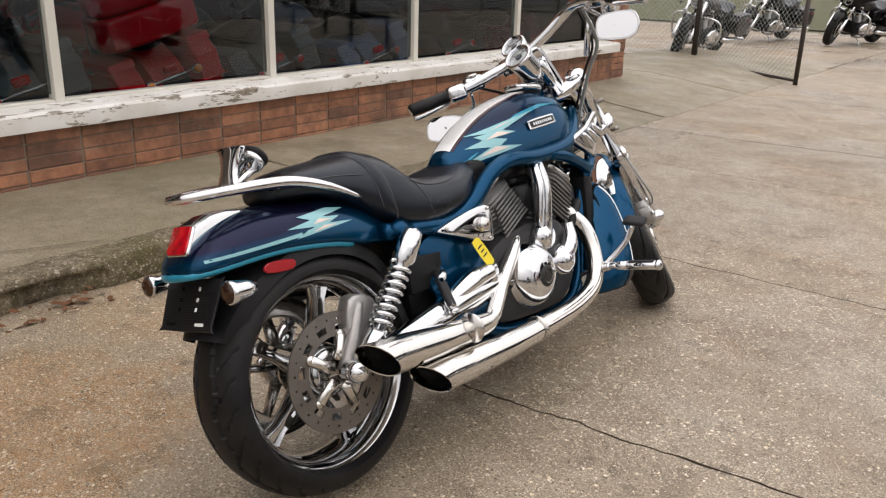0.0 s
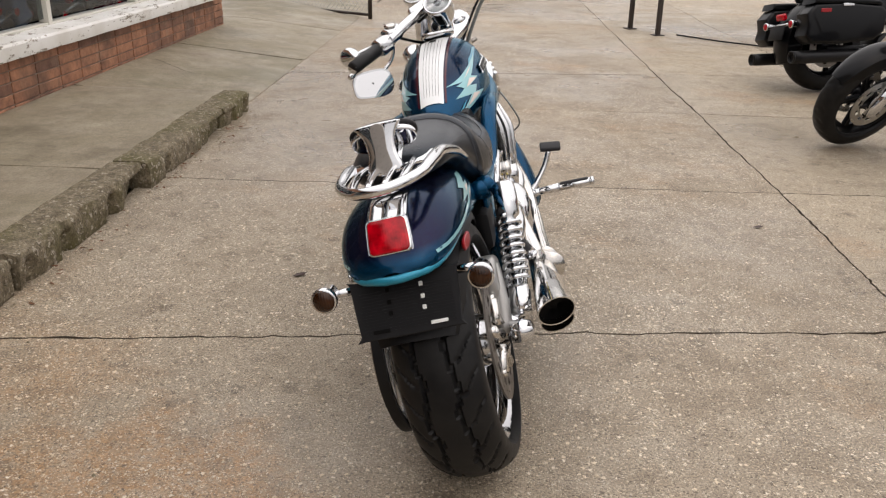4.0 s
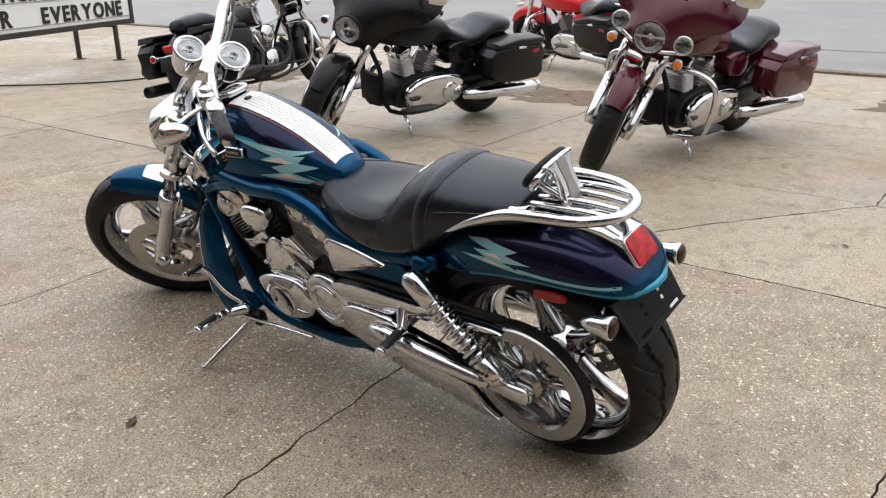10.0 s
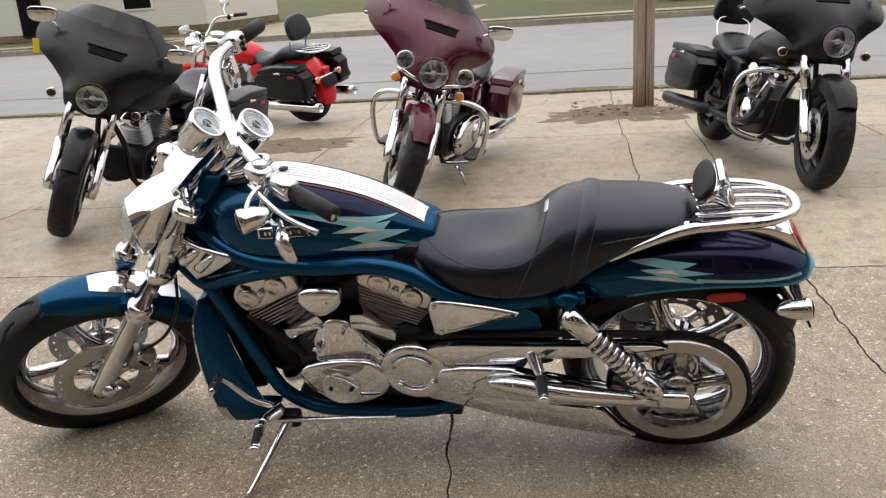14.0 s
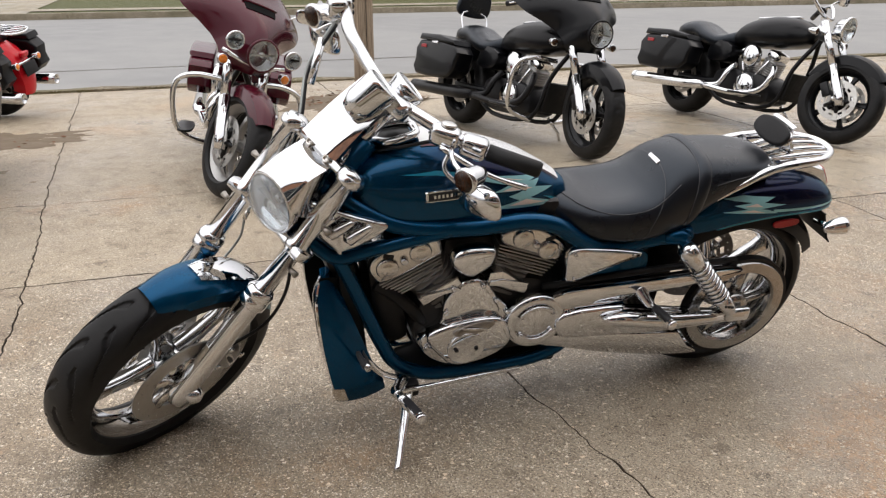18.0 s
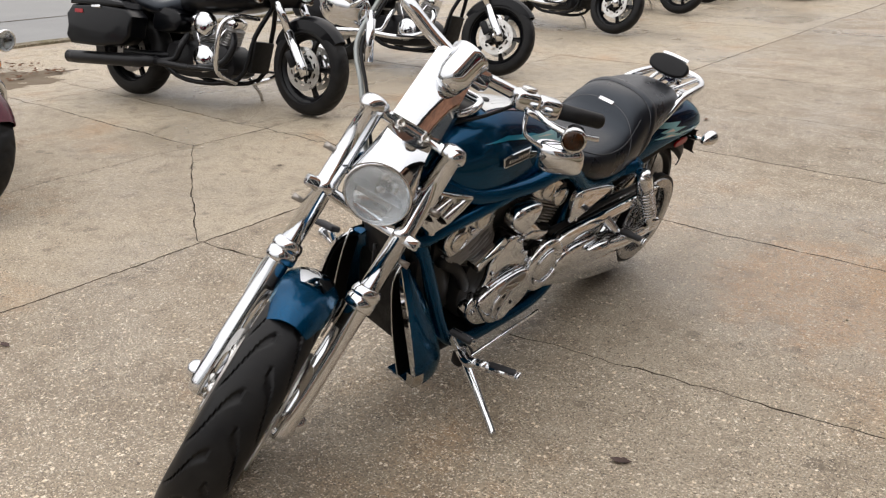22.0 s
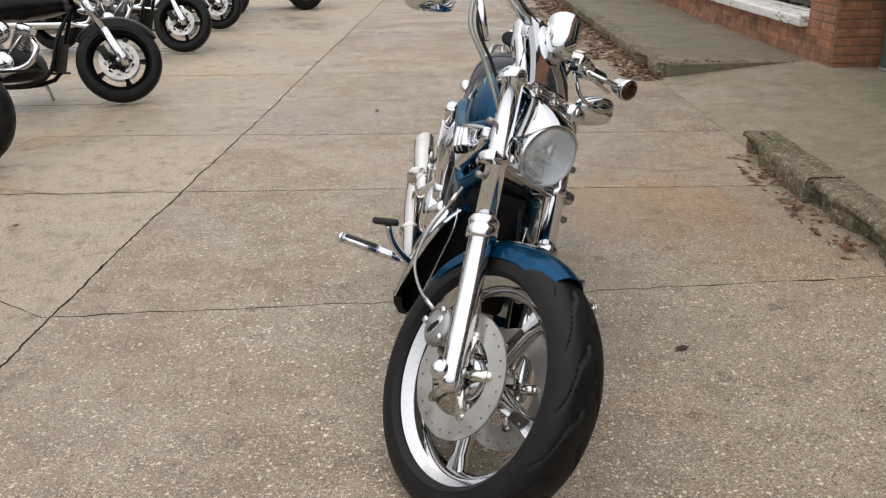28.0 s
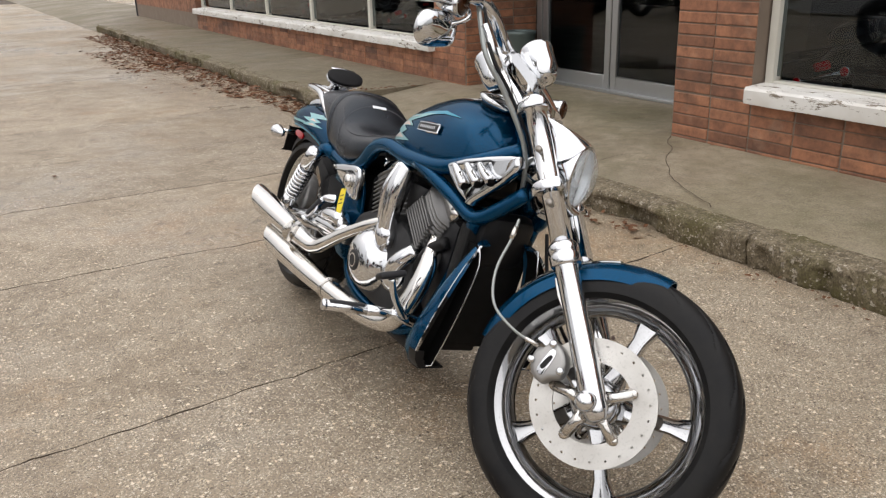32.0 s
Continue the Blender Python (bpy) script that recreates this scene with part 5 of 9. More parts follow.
    part("primary_cover", prism(bm_new(), rounded([(0.4, 0.3), (0.46, 0.42), (0.8, 0.43), (0.98, 0.36), (0.96, 0.24), (0.8, 0.2), (0.48, 0.21)], 4), 0.075, YZ(-0.2), 0.028, 3), CHROME, b)
    part("derby_cover", lathe(bm_new(), [(0.07, 0.0), (0.07, 0.014), (0.06, 0.02), (0.002, 0.022)], axis((-0.198, 0.56, 0.31), (-1, 0, 0)), 22), CHROME, b)
    for s in (-1, 1):
        part("muffler", tube(bm_new(), [(s * 0.24, 0.42, 0.27), (s * 0.26, 0.25, 0.265), (s * 0.275, -0.36, 0.25), (s * 0.275, -0.42, 0.25)], [0.034, 0.048, 0.048, 0.046], 16), pipe, b)
        part("muffler_tip", lathe(bm_new(), [(0.046, 0.0), (0.047, 0.012), (0.038, 0.012), (0.036, -0.03), (0.002, -0.03)], axis((s * 0.275, -0.42, 0.25), (0, -1, 0)), 16), pipe, b)
    part("exhaust_header", tube(bm_new(), [(0.1, 1.02, 0.5), (0.15, 1.06, 0.42), (0.17, 0.98, 0.3), (0.19, 0.75, 0.25), (0.24, 0.42, 0.27)], 0.024, 10, 5), pipe, b)
    part("exhaust_header", tube(bm_new(), [(0.1, 0.6, 0.48), (0.17, 0.6, 0.4), (0.19, 0.55, 0.3), (0.24, 0.42, 0.27)], 0.024, 10, 5), pipe, b)
    part("frame", tube(bm_new(), [(0, 1.3, 0.74), (0.09, 1.2, 0.5), (0.11, 1.08, 0.2), (0.12, 0.6, 0.16), (0.12, 0.3, 0.3)], 0.017, 8, 4), BLACK_PAINT, b)
    part("frame", tube(bm_new(), [(0, 1.3, 0.74), (-0.09, 1.2, 0.5), (-0.11, 1.08, 0.2), (-0.12, 0.6, 0.16), (-0.12, 0.3, 0.3)], 0.017, 8, 4), BLACK_PAINT, b)
    part("swing_arm", box(bm_new(), (0.03, 0.46, 0.05), pose(0.11, 0.2, R), 0.01), BLACK_PAINT, b)
    part("belt_guard", prism(bm_new(), rounded([(-0.1, 0.26), (0.42, 0.27), (0.42, 0.34), (0.1, 0.39), (-0.12, 0.36)], 3), 0.03, YZ(-0.125), 0.006), BLACK_PAINT, b)
    if bars:
        for s in (-1, 1):
            part("crash_bar", tube(bm_new(), [(s * 0.08, 1.22, 0.62), (s * 0.26, 1.18, 0.62), (s * 0.37, 1.15, 0.56), (s * 0.38, 1.12, 0.4), (s * 0.32, 1.08, 0.24), (s * 0.1, 1.05, 0.17)], 0.0165, 12, 6), trim, b)
    for s in (-1, 1):
        part("floorboard", prism(bm_new(), rounded([(0.82, -0.045), (1.1, -0.04), (1.12, 0.04), (0.84, 0.045)], 3), 0.016, Matrix(((0, 1, 0, s * 0.3), (1, 0, 0, 0), (0, 0, 1, 0.25), (0, 0, 0, 1))), 0.005), SATIN_BLACK, b)
    ks = part("kickstand", tube(bm_new(), [(-0.13, 0.98, 0.2), (-0.24, 0.99, 0.1), (-0.31, 1.0, -0.045)], [0.014, 0.012, 0.01], 8), trim, b)
    part("foot", box(bm_new(), (0.05, 0.09, 0.012), pose(-0.325, 1.0, -0.055, 0, -10), 0.004), trim, ks)
    part("radiator", box(bm_new(), (0.2, 0.04, 0.22), pose(0, 1.18, 0.36, -12), 0.008), RADIATOR, b)
    if backrest:
        part("backrest_bar", tube(bm_new(), [(-0.11, -0.02, 0.7), (-0.11, -0.1, 0.9), (0.11, -0.1, 0.9), (0.11, -0.02, 0.7)], 0.008, 8, 4), CHROME, b)
        bm = bm_new()
        prism(bm, rounded([(-0.13, -0.09), (0.13, -0.09), (0.15, 0.05), (0.08, 0.13), (-0.08, 0.13), (-0.15, 0.05)], 5), 0.06, axis((0, -0.09, 0.97), (0, -1, 0.2), (1, 0, 0)), 0.022, 3)
        part("backrest_pad", bm, LEATHER, b)
    if tag:
        part("price_tag", box(bm_new(), (0.035, 0.002, 0.085), F @ pose(0.385, WB - 0.36, 0.97, 0, 12, 10)), YELLOW, b, "yellow paper price tag")
    if rack:
        bm = bm_new()
        for k in range(5):
            tube(bm, [(-0.1 + 0.05 * k, -0.38, 0.76), (-0.1 + 0.05 * k, -0.16, 0.78)], 0.006, 8)
        tube(bm, [(-0.12, -0.14, 0.78), (-0.13, -0.36, 0.765), (0, -0.42, 0.76), (0.13, -0.36, 0.765), (0.12, -0.14, 0.78)], 0.009, 8, 5)
        part("luggage_rack", bm, CHROME, b)
    return b


lens_dark = glass("dark_screen", (0.12, 0.12, 0.13))


def parked(front, rear, lean=11.0):
    """Pose of a motorcycle from the spots where its wheels touch the ground, leaning to its left on the stand."""
    f, r = Vector((*front, 0)), Vector((*rear, 0))
    yaw = math.degrees(math.atan2(-(f - r).x, (f - r).y))
    return Matrix.Translation(r + Vector((0, 0, 0.012))) @ pose(0, 0, 0, 0, 0, yaw) @ pose(0, 0, 0, 0, -lean, 0)


touring(parked((1.44, 2.93), (3.04, 2.74)), "maroon touring motorcycle with batwing fairing, triple headlamps and chrome crash bars", MAROON, CHROME, lamps=True, steer=27, rimmat=ALLOY)
touring(parked((1.04, 4.86), (2.62, 4.72)), "black touring motorcycle with batwing fairing and black saddlebags", BLACK_PAINT, CHROME, bars=False, tag=True, steer=30)
touring(parked((5.75, 6.05), (5.05, 4.58)), "red and black touring motorcycle with passenger rack, seen from behind", RED_PAINT, CHROME, lamps=True, backrest=True, rack=True, fairing=False, stripe=WHITE_PAINT, bags=BLACK_PAINT)
touring(parked((2.98, 7.0), (1.45, 6.63)), "black touring motorcycle with low black bags, seen from its tail", BLACK_PAINT, CHROME, pipe=SATIN_BLACK)
touring(parked((1.72, 0.5), (3.24, 0.8)), "black touring motorcycle with passenger backrest and chrome crash bars", BLACK_PAINT, CHROME, backrest=True, pipe=SATIN_BLACK, steer=-8)
touring(parked((1.5, -1.48), (3.1, -1.3)), "black bagger motorcycle with long chrome exhaust", BLACK_PAINT, CHROME, bars=False, fairing=False)
touring(parked((1.93, -4.37), (3.5, -4.72)), "black cruiser motorcycle in the row on the lot", BLACK_PAINT, CHROME, bars=False, fairing=False)
touring(parked((2.18, -6.62), (3.72, -6.95)), "dark motorcycle at the end of the row", BLACK_PAINT, CHROME, fairing=True, bars=False)
touring(parked((-2.2, 14.75), (-1.05, 15.95)), "white touring motorcycle parked by the far fence", WHITE_PAINT, CHROME, fairing=False)
touring(parked((-0.6, 18.9), (1.0, 19.3)), "dark red touring motorcycle parked by the far grass", DARK_RED, CHROME, fairing=False)

# ---- the blue cruiser, the main subject ----
# Own space: x to its right, y ahead, z up in its leaning plane; the origin is where the rear tyre stands.
VX, VF, VU = Vector((0.97440548, -0.02239332, 0.22367947)), Vector((0.02297605, 0.99973602, 0)), Vector((-0.223620, 0.005139, 0.974662))
VM = Matrix((VX, VF, VU)).transposed().to_4x4()
VM.translation = Vector((-1.22, 1.608, 0.0))
vrod = thing("motorcycle", "teal and violet cruiser motorcycle with chrome engine, leaning on its stand", "motorcycle", VM)


def YZ(x):
    """Outlines in (y, z), thick along x from the given place."""
    return Matrix(((0, 0, 1, x), (1, 0, 0, 0), (0, 1, 0, 0), (0, 0, 0, 1)))


# The body stands a little straighter and turned against the steered front, the controls and the pipes.
BODY = pose(0.0385, 0, 0, 0, -3.0, -1.7)
LEFT = Matrix.Translation((0.035, 0, -0.035)) @ BODY
FREE = Matrix()
fit = FREE


def v(name, bm, mat, label="", parent=None, sharp=0.62):
    ob = part(name, bm, mat, parent or vrod, label, sharp)
    if not parent:
        ob.matrix_basis = fit
    return ob


def mirrored(poly, s):
    return [(s * x, y, z) for x, y, z in poly]


# Wheels
RAX = pose(0.02, -0.012, 0.306)
rw = wheel("rear_wheel", RAX, 0.247, 0.088, 0.07, 5, WHEEL_CHROME, vrod, 0.027, 0.022, 0.08, "wide polished five-spoke rear wheel", 0.0)
part("tyre", tyre_mesh(bm_new(), RAX, 0.308, 0.092, 0.25, 26, 390, 46, 13, (1.0, 0.8)), RUBBER, rw, "wide worn rear tyre")
part("brake_disc", disc_mesh(bm_new(), RAX, 0.1, 0.088, 0.148, 12), DARK_STEEL, rw, "drilled steel rear brake disc")
part("disc_carrier", carrier_mesh(bm_new(), RAX, 0.1, 0.092, 5), CHROME_DULL, rw)
part("belt_pulley", lathe(bm_new(), [(0.168, -0.018), (0.172, -0.012), (0.172, 0.014), (0.166, 0.018), (0.134, 0.018), (0.128, 0.01), (0.128, -0.01), (0.134, -0.018)], pose(-0.128, -0.012, 0.306) @ AX, 56, True), PULLEY_METAL, rw, "dull chromed belt pulley")
for k in range(5):
    a = 2 * math.pi * (k + 0.3) / 5
    part("pulley_spoke", tube(bm_new(), [RAX @ Vector((-0.136, 0.03 * math.cos(a), 0.03 * math.sin(a))), RAX @ Vector((-0.14, 0.134 * math.cos(a), 0.134 * math.sin(a)))], [0.024, 0.015], 10, flat=0.6), PULLEY_METAL, rw)
part("pulley_hub", lathe(bm_new(), [(0.045, 0.03), (0.05, 0.0), (0.04, -0.022), (0.02, -0.024)], pose(-0.128, -0.012, 0.306) @ AX, 24), PULLEY_METAL, rw)
part("belt", lathe(bm_new(), [(0.173, -0.012), (0.182, -0.012), (0.182, 0.012), (0.173, 0.012)], pose(-0.128, -0.012, 0.306) @ AX, 64, True), RUBBER, rw, "black toothed belt round the pulley")
rw.matrix_basis = BODY

fx = Vector((0.806, 0.485, 0.339)).normalized()
fz = Vector((-0.015, -0.452, 0.608))
fz = (fz - fx * fz.dot(fx)).normalized()
FM = Matrix((fx, fz.cross(fx), fz)).transposed().to_4x4()
FM.translation = Vector((0.017, 1.706, 0.279))
fw = wheel("front_wheel", FM @ pose(0, 0, 0, -28), 0.25, 0.055, 0.06, 5, WHEEL_CHROME, vrod, 0.027, 0.018, 0.07, "polished five-spoke front wheel turned to the left", 0.0)
part("tyre", tyre_mesh(bm_new(), FM, 0.322, 0.066, 0.255, 15, 540, 46, 0, (0.8, 0.62), 1.5, 0.075), RUBBER, fw, "front tyre with curved tread grooves")
for s in (-1, 1):
    part("brake_disc", disc_mesh(bm_new(), FM, s * 0.077, 0.092, 0.147, 12, 0.005, False), PALE_STEEL, fw, "drilled steel front brake disc")
    part("disc_carrier", carrier_mesh(bm_new(), FM, s * 0.074, 0.095, 5), CHROME_DULL, fw)


def fp(x, y, z):
    """From the fork's own space to the motorcycle's."""
    return FM @ Vector((x, y, z))


def fd(x, y, z):
    return FM.to_3x3() @ Vector((x, y, z))


# Fork, a little out of true above the wheel
FT = FM @ pose(0, 0, 0, 0, -1.65, 0)


def tp(x, y, z):
    return FT @ Vector((x, y, z))


for s in (-1, 1):
    x = s * 0.107
    v("fork_slider", lathe(bm_new(), [(0.012, -0.05), (0.024, -0.045), (0.03, -0.02), (0.03, 0.08), (0.028, 0.2), (0.029, 0.31), (0.031, 0.315)], FT @ pose(x, 0.012, 0), 22), CHROME, "chrome fork slider")
    v("fork_collar", lathe(bm_new(), [(0.033, 0.312), (0.037, 0.316), (0.037, 0.338), (0.034, 0.342), (0.037, 0.346), (0.037, 0.358), (0.033, 0.366), (0.03, 0.37)], FT @ pose(x, 0.012, 0), 22), CHROME)
    v("fork_tube", lathe(bm_new(), [(0.0255, 0.36), (0.0255, 0.5), (0.031, 0.502), (0.031, 0.525), (0.027, 0.53), (0.027, 0.72), (0.033, 0.722), (0.033, 0.748), (0.03, 0.756), (0.012, 0.762)], FT @ pose(x, 0.012, 0), 22), CHROME, "chrome upper fork tube")
    v("axle_cap", lathe(bm_new(), [(0.022, -0.02), (0.025, 0.0), (0.025, 0.018), (0.019, 0.031), (0.009, 0.038), (0.002, 0.039)], axis(fp(s * 0.118, 0.0, 0.0), fd(s, 0, 0)), 16), CHROME)
    for z in (0.6, 0.46):
        v("fork_bolt", tube(bm_new(), [tp(s * 0.13, 0.012, z), tp(s * 0.158, 0.012, z)], [0.006, 0.009], 8), STEEL)
v("axle", tube(bm_new(), [fp(-0.12, 0, 0), fp(0.12, 0, 0)], 0.013, 12), CHROME_DULL)
v("lower_clamp", prism(bm_new(), rounded([(-0.145, -0.02), (-0.145, 0.045), (-0.06, 0.025), (0.06, 0.025), (0.145, 0.045), (0.145, -0.02), (0.05, -0.06), (-0.05, -0.06)], 3), 0.03, FT @ pose(0, 0, 0.495), 0.008), CHROME)
uc = v("upper_clamp", prism(bm_new(), rounded([(-0.138, -0.02), (-0.136, 0.04), (-0.1, 0.046), (-0.07, 0.026), (0.07, 0.026), (0.1, 0.046), (0.136, 0.04), (0.138, -0.02), (0.05, -0.06), (-0.05, -0.06)], 3), 0.026, FT @ pose(0, 0, 0.722), 0.007), CHROME)
for x in (-0.033, 0.033):
    part("clamp_bolt", lathe(bm_new(), [(0.012, -0.004), (0.012, 0.004), (0.0095, 0.0065), (0.006, 0.0065), (0.005, 0.003), (0.001, 0.003)], axis(tp(x, 0.027, 0.735), fd(0, 1, 0)), 16), CHROME_DULL, uc)
v("steering_head", tube(bm_new(), [(0.0, 1.165, 0.90), (0.01, 1.33, 0.65)], 0.034, 16), TEAL)
v("front_fender", arc_fender(bm_new(), FM, 0.337, 0.074, 45, 138, 26, 0.024), TEAL, "short teal front mudguard")
bm = bm_new()
rings = []
for i in range(13):
    a = radians(68 + 46 * i / 12)
    w = 0.046 * math.sin(math.pi * (0.12 + 0.76 * i / 12)) ** 0.5
    rings.append([FM @ Vector((w * u, (0.3412 - 0.03 * (abs(w * u) / 0.074) ** 2.2) * math.cos(a), (0.3412 - 0.03 * (abs(w * u) / 0.074) ** 2.2) * math.sin(a))) for u in np.linspace(-1, 1, 7)])
ring_faces(bm, rings, False, False)
v("fender_plate", thicken(bm, 0.003), CHROME, "chrome shield on the mudguard")
for s in (-1, 1):
    v("fender_bracket", prism(bm_new(), rounded([(-0.022, 0.215), (0.012, 0.22), (0.018, 0.3), (-0.026, 0.3)], 2), 0.006, FM @ Matrix(((0, 0, 1, s * 0.078 - 0.003), (1, 0, 0, 0.0), (0, 1, 0, 0.0), (0, 0, 0, 1))), 0.002, 1), CHROME_DULL)
    cal_out = [(-0.055, 0.062), (-0.03, 0.09), (-0.032, 0.128), (-0.052, 0.15), (-0.076, 0.142), (-0.09, 0.146), (-0.112, 0.122), (-0.118, 0.09), (-0.1, 0.062), (-0.078, 0.066)]
    cal = v("brake_caliper", prism(bm_new(), rounded(cal_out, 2), 0.05, FM @ YZ(s * 0.078 - 0.025 + s * 0.012), 0.013, 3), ALLOY, "polished four-piston brake caliper")
    slot = rounded([(-0.1, 0.085), (-0.088, 0.08), (-0.052, 0.112), (-0.048, 0.126), (-0.06, 0.13), (-0.098, 0.1)], 2)
    part("caliper_cover", prism(bm_new(), slot, 0.006, FM @ YZ(s * 0.1145 - 0.003), 0.0025, 2), CHROME, cal, "chrome cover on the caliper")
    part("cover_slot", prism(bm_new(), [(-0.074 + 0.62 * (p + 0.074), 0.105 + 0.5 * (q - 0.105)) for p, q in slot], 0.002, FM @ YZ(s * 0.118 - 0.001)), SATIN_BLACK, cal)
    for yy, zz in ((-0.048, 0.078), (-0.05, 0.142), (-0.108, 0.12)):
        part("caliper_bolt", lathe(bm_new(), [(0.009, 0.0), (0.009, 0.008), (0.004, 0.01)], axis(fp(s * 0.113, yy, zz), fd(s, 0, 0)), 10), CHROME, cal)
hose = v("brake_hose", tube(bm_new(), [fp(0.118, -0.085, 0.145), fp(0.135, -0.13, 0.19), fp(0.14, -0.165, 0.26), fp(0.13, -0.15, 0.34), fp(0.12, -0.1, 0.41), fp(0.11, -0.075, 0.455)], 0.0036, 8, 6), GALV, "braided brake hose")
part("hose_fitting", tube(bm_new(), [fp(0.12, -0.1, 0.41), fp(0.114, -0.085, 0.438)], 0.0065, 8), CHROME_DULL, hose)
part("hose_fitting", tube(bm_new(), [fp(0.118, -0.085, 0.145), fp(0.128, -0.11, 0.168)], 0.006, 8), CHROME_DULL, hose)
v("brake_hose", tube(bm_new(), [fp(-0.1, -0.06, 0.14), fp(-0.13, -0.09, 0.25), fp(-0.12, -0.09, 0.36), fp(-0.08, -0.06, 0.46)], 0.005, 8, 6), SATIN_BLACK)

# Headlight with its chrome cowl
HL = Vector((-0.03, 1.4, 0.762))
hdir = (fd(0, math.cos(radians(33)), -math.sin(radians(33)))).normalized()
hm = axis(HL, hdir, tuple(fd(1, 0, 0))) @ Matrix.Diagonal((0.84, 0.84, 1.0, 1.0))
hl = v("headlight", lathe(bm_new(), [(0.03, -0.15), (0.06, -0.13), (0.08, -0.08), (0.09, -0.02), (0.096, 0.0), (0.097, 0.014), (0.093, 0.02), (0.0915, 0.014), (0.083, -0.03), (0.04, -0.085), (0.002, -0.09)], hm, 40), CHROME, "round headlight in a chrome shell")
part("reflector", lathe(bm_new(), [(0.002, -0.068), (0.03, -0.064), (0.055, -0.05), (0.076, -0.022), (0.089, 0.005), (0.0905, 0.016), (0.091, 0.01), (0.08, -0.024), (0.055, -0.056), (0.002, -0.074)], hm, 40), BOWL, hl, "bright headlight reflector", 0.9)
part("reflector_step", box(bm_new(), (0.15, 0.003, 0.05), hm @ pose(0, 0.016, -0.02, 12), 0.001, 1), BOWL, hl)
part("lamp_bulb", lathe(bm_new(), [(0.02, -0.06), (0.021, -0.03), (0.017, -0.022), (0.004, -0.018)], hm @ pose(0, -0.034, 0), 18), CHROME_DULL, hl, "grey bulb holder")
part("bulb_shield", lathe(bm_new(), [(0.012, -0.066), (0.017, -0.03), (0.017, -0.012), (0.013, -0.004), (0.003, -0.002)], hm, 16), CHROME_DULL, hl)
g = part("glass", lathe(bm_new(), [(0.091, 0.018), (0.082, 0.03), (0.055, 0.043), (0.025, 0.049), (0.002, 0.05)], hm, 40), RIBBED, hl)
g.visible_shadow = False
# The cowl: a shield from the clamp down over the headlight, its sides folded down
up = fd(0, math.sin(radians(33)), math.cos(radians(33)))
bm = bm_new()
rows = []
for f in np.linspace(0, 1, 9):
    row = []
    for deg in np.linspace(-96, 96, 33):
        a = radians(deg)
        k = max(0.0, (abs(deg) - 42) / 54)
        rim = HL + (fx * math.sin(a) + up * math.cos(a)) * 0.0845 + hdir * (0.019 - 0.028 * k ** 1.3 - 0.05 * k ** 4)
        flat = max(-1.0, min(1.0, deg / 42))
        back = tp(flat * 0.056 + math.copysign(0.016 * k, deg), 0.024 - 0.012 * k, 0.728 - 0.1 * k)
        row.append(rim.lerp(back, f) + (up * 0.6 + hdir * 0.5) * (0.012 * math.sin(math.pi * f) * (1 - k)))
    rows.append(row)
ring_faces(bm, rows, False, False)
v("headlight_cowl", thicken(bm, 0.004), CHROME, "chrome shield over the headlight", None, 0.6)
v("headlight_mount", box(bm_new(), (0.11, 0.05, 0.05), FT @ pose(0, -0.005, 0.54), 0.014), CHROME_DULL)

# Riser plate, gauges, handlebar
bm = bm_new()
rows = []
for f in np.linspace(0, 1, 8):
    c = tp(0, 0.018, 0.742).lerp(tp(0, -0.045, 0.935), f) + fd(0, 1, 0) * (0.008 * math.sin(math.pi * f))
    w = 0.058 * (1 - f) + 0.05 * f
    rows.append([c + fx * (w * u) + fd(0, 1, 0) * (0.008 * (1 - u * u)) for u in np.linspace(-1, 1, 9)])
ring_faces(bm, rows, False, False)
rp = v("riser_plate", thicken(bm, -0.024), CHROME, "chrome frame up to the handlebar clamp")
# An inlay added over the plate; its darker metal paints the dark reflections.
bm = bm_new()
rows = []
for f in np.linspace(0.06, 0.9, 8):
    c = tp(0, 0.018, 0.742).lerp(tp(0, -0.045, 0.935), f) + fd(0, 1, 0) * (0.0025 + 0.008 * math.sin(math.pi * f))
    w = (0.058 * (1 - f) + 0.05 * f) * 0.74
    rows.append([c + fx * (w * u) + fd(0, 1, 0) * (0.008 * (1 - (0.74 * u) ** 2)) for u in np.linspace(-1, 1, 9)])
ring_faces(bm, rows, False, False)
part("riser_panel", thicken(bm, 0.004), DARK_REFLECTION, rp, "added chrome inlay with dark, speckled reflections put into its colour")
for s in (-1, 1):
    v("riser", tube(bm_new(), [tp(s * 0.03, -0.03, 0.745), tp(s * 0.03, -0.05, 0.83), tp(s * 0.03, -0.075, 0.91)], [0.024, 0.021, 0.023], 14), CHROME)
gdir = Vector((-0.08, -0.74, 0.67)).normalized()
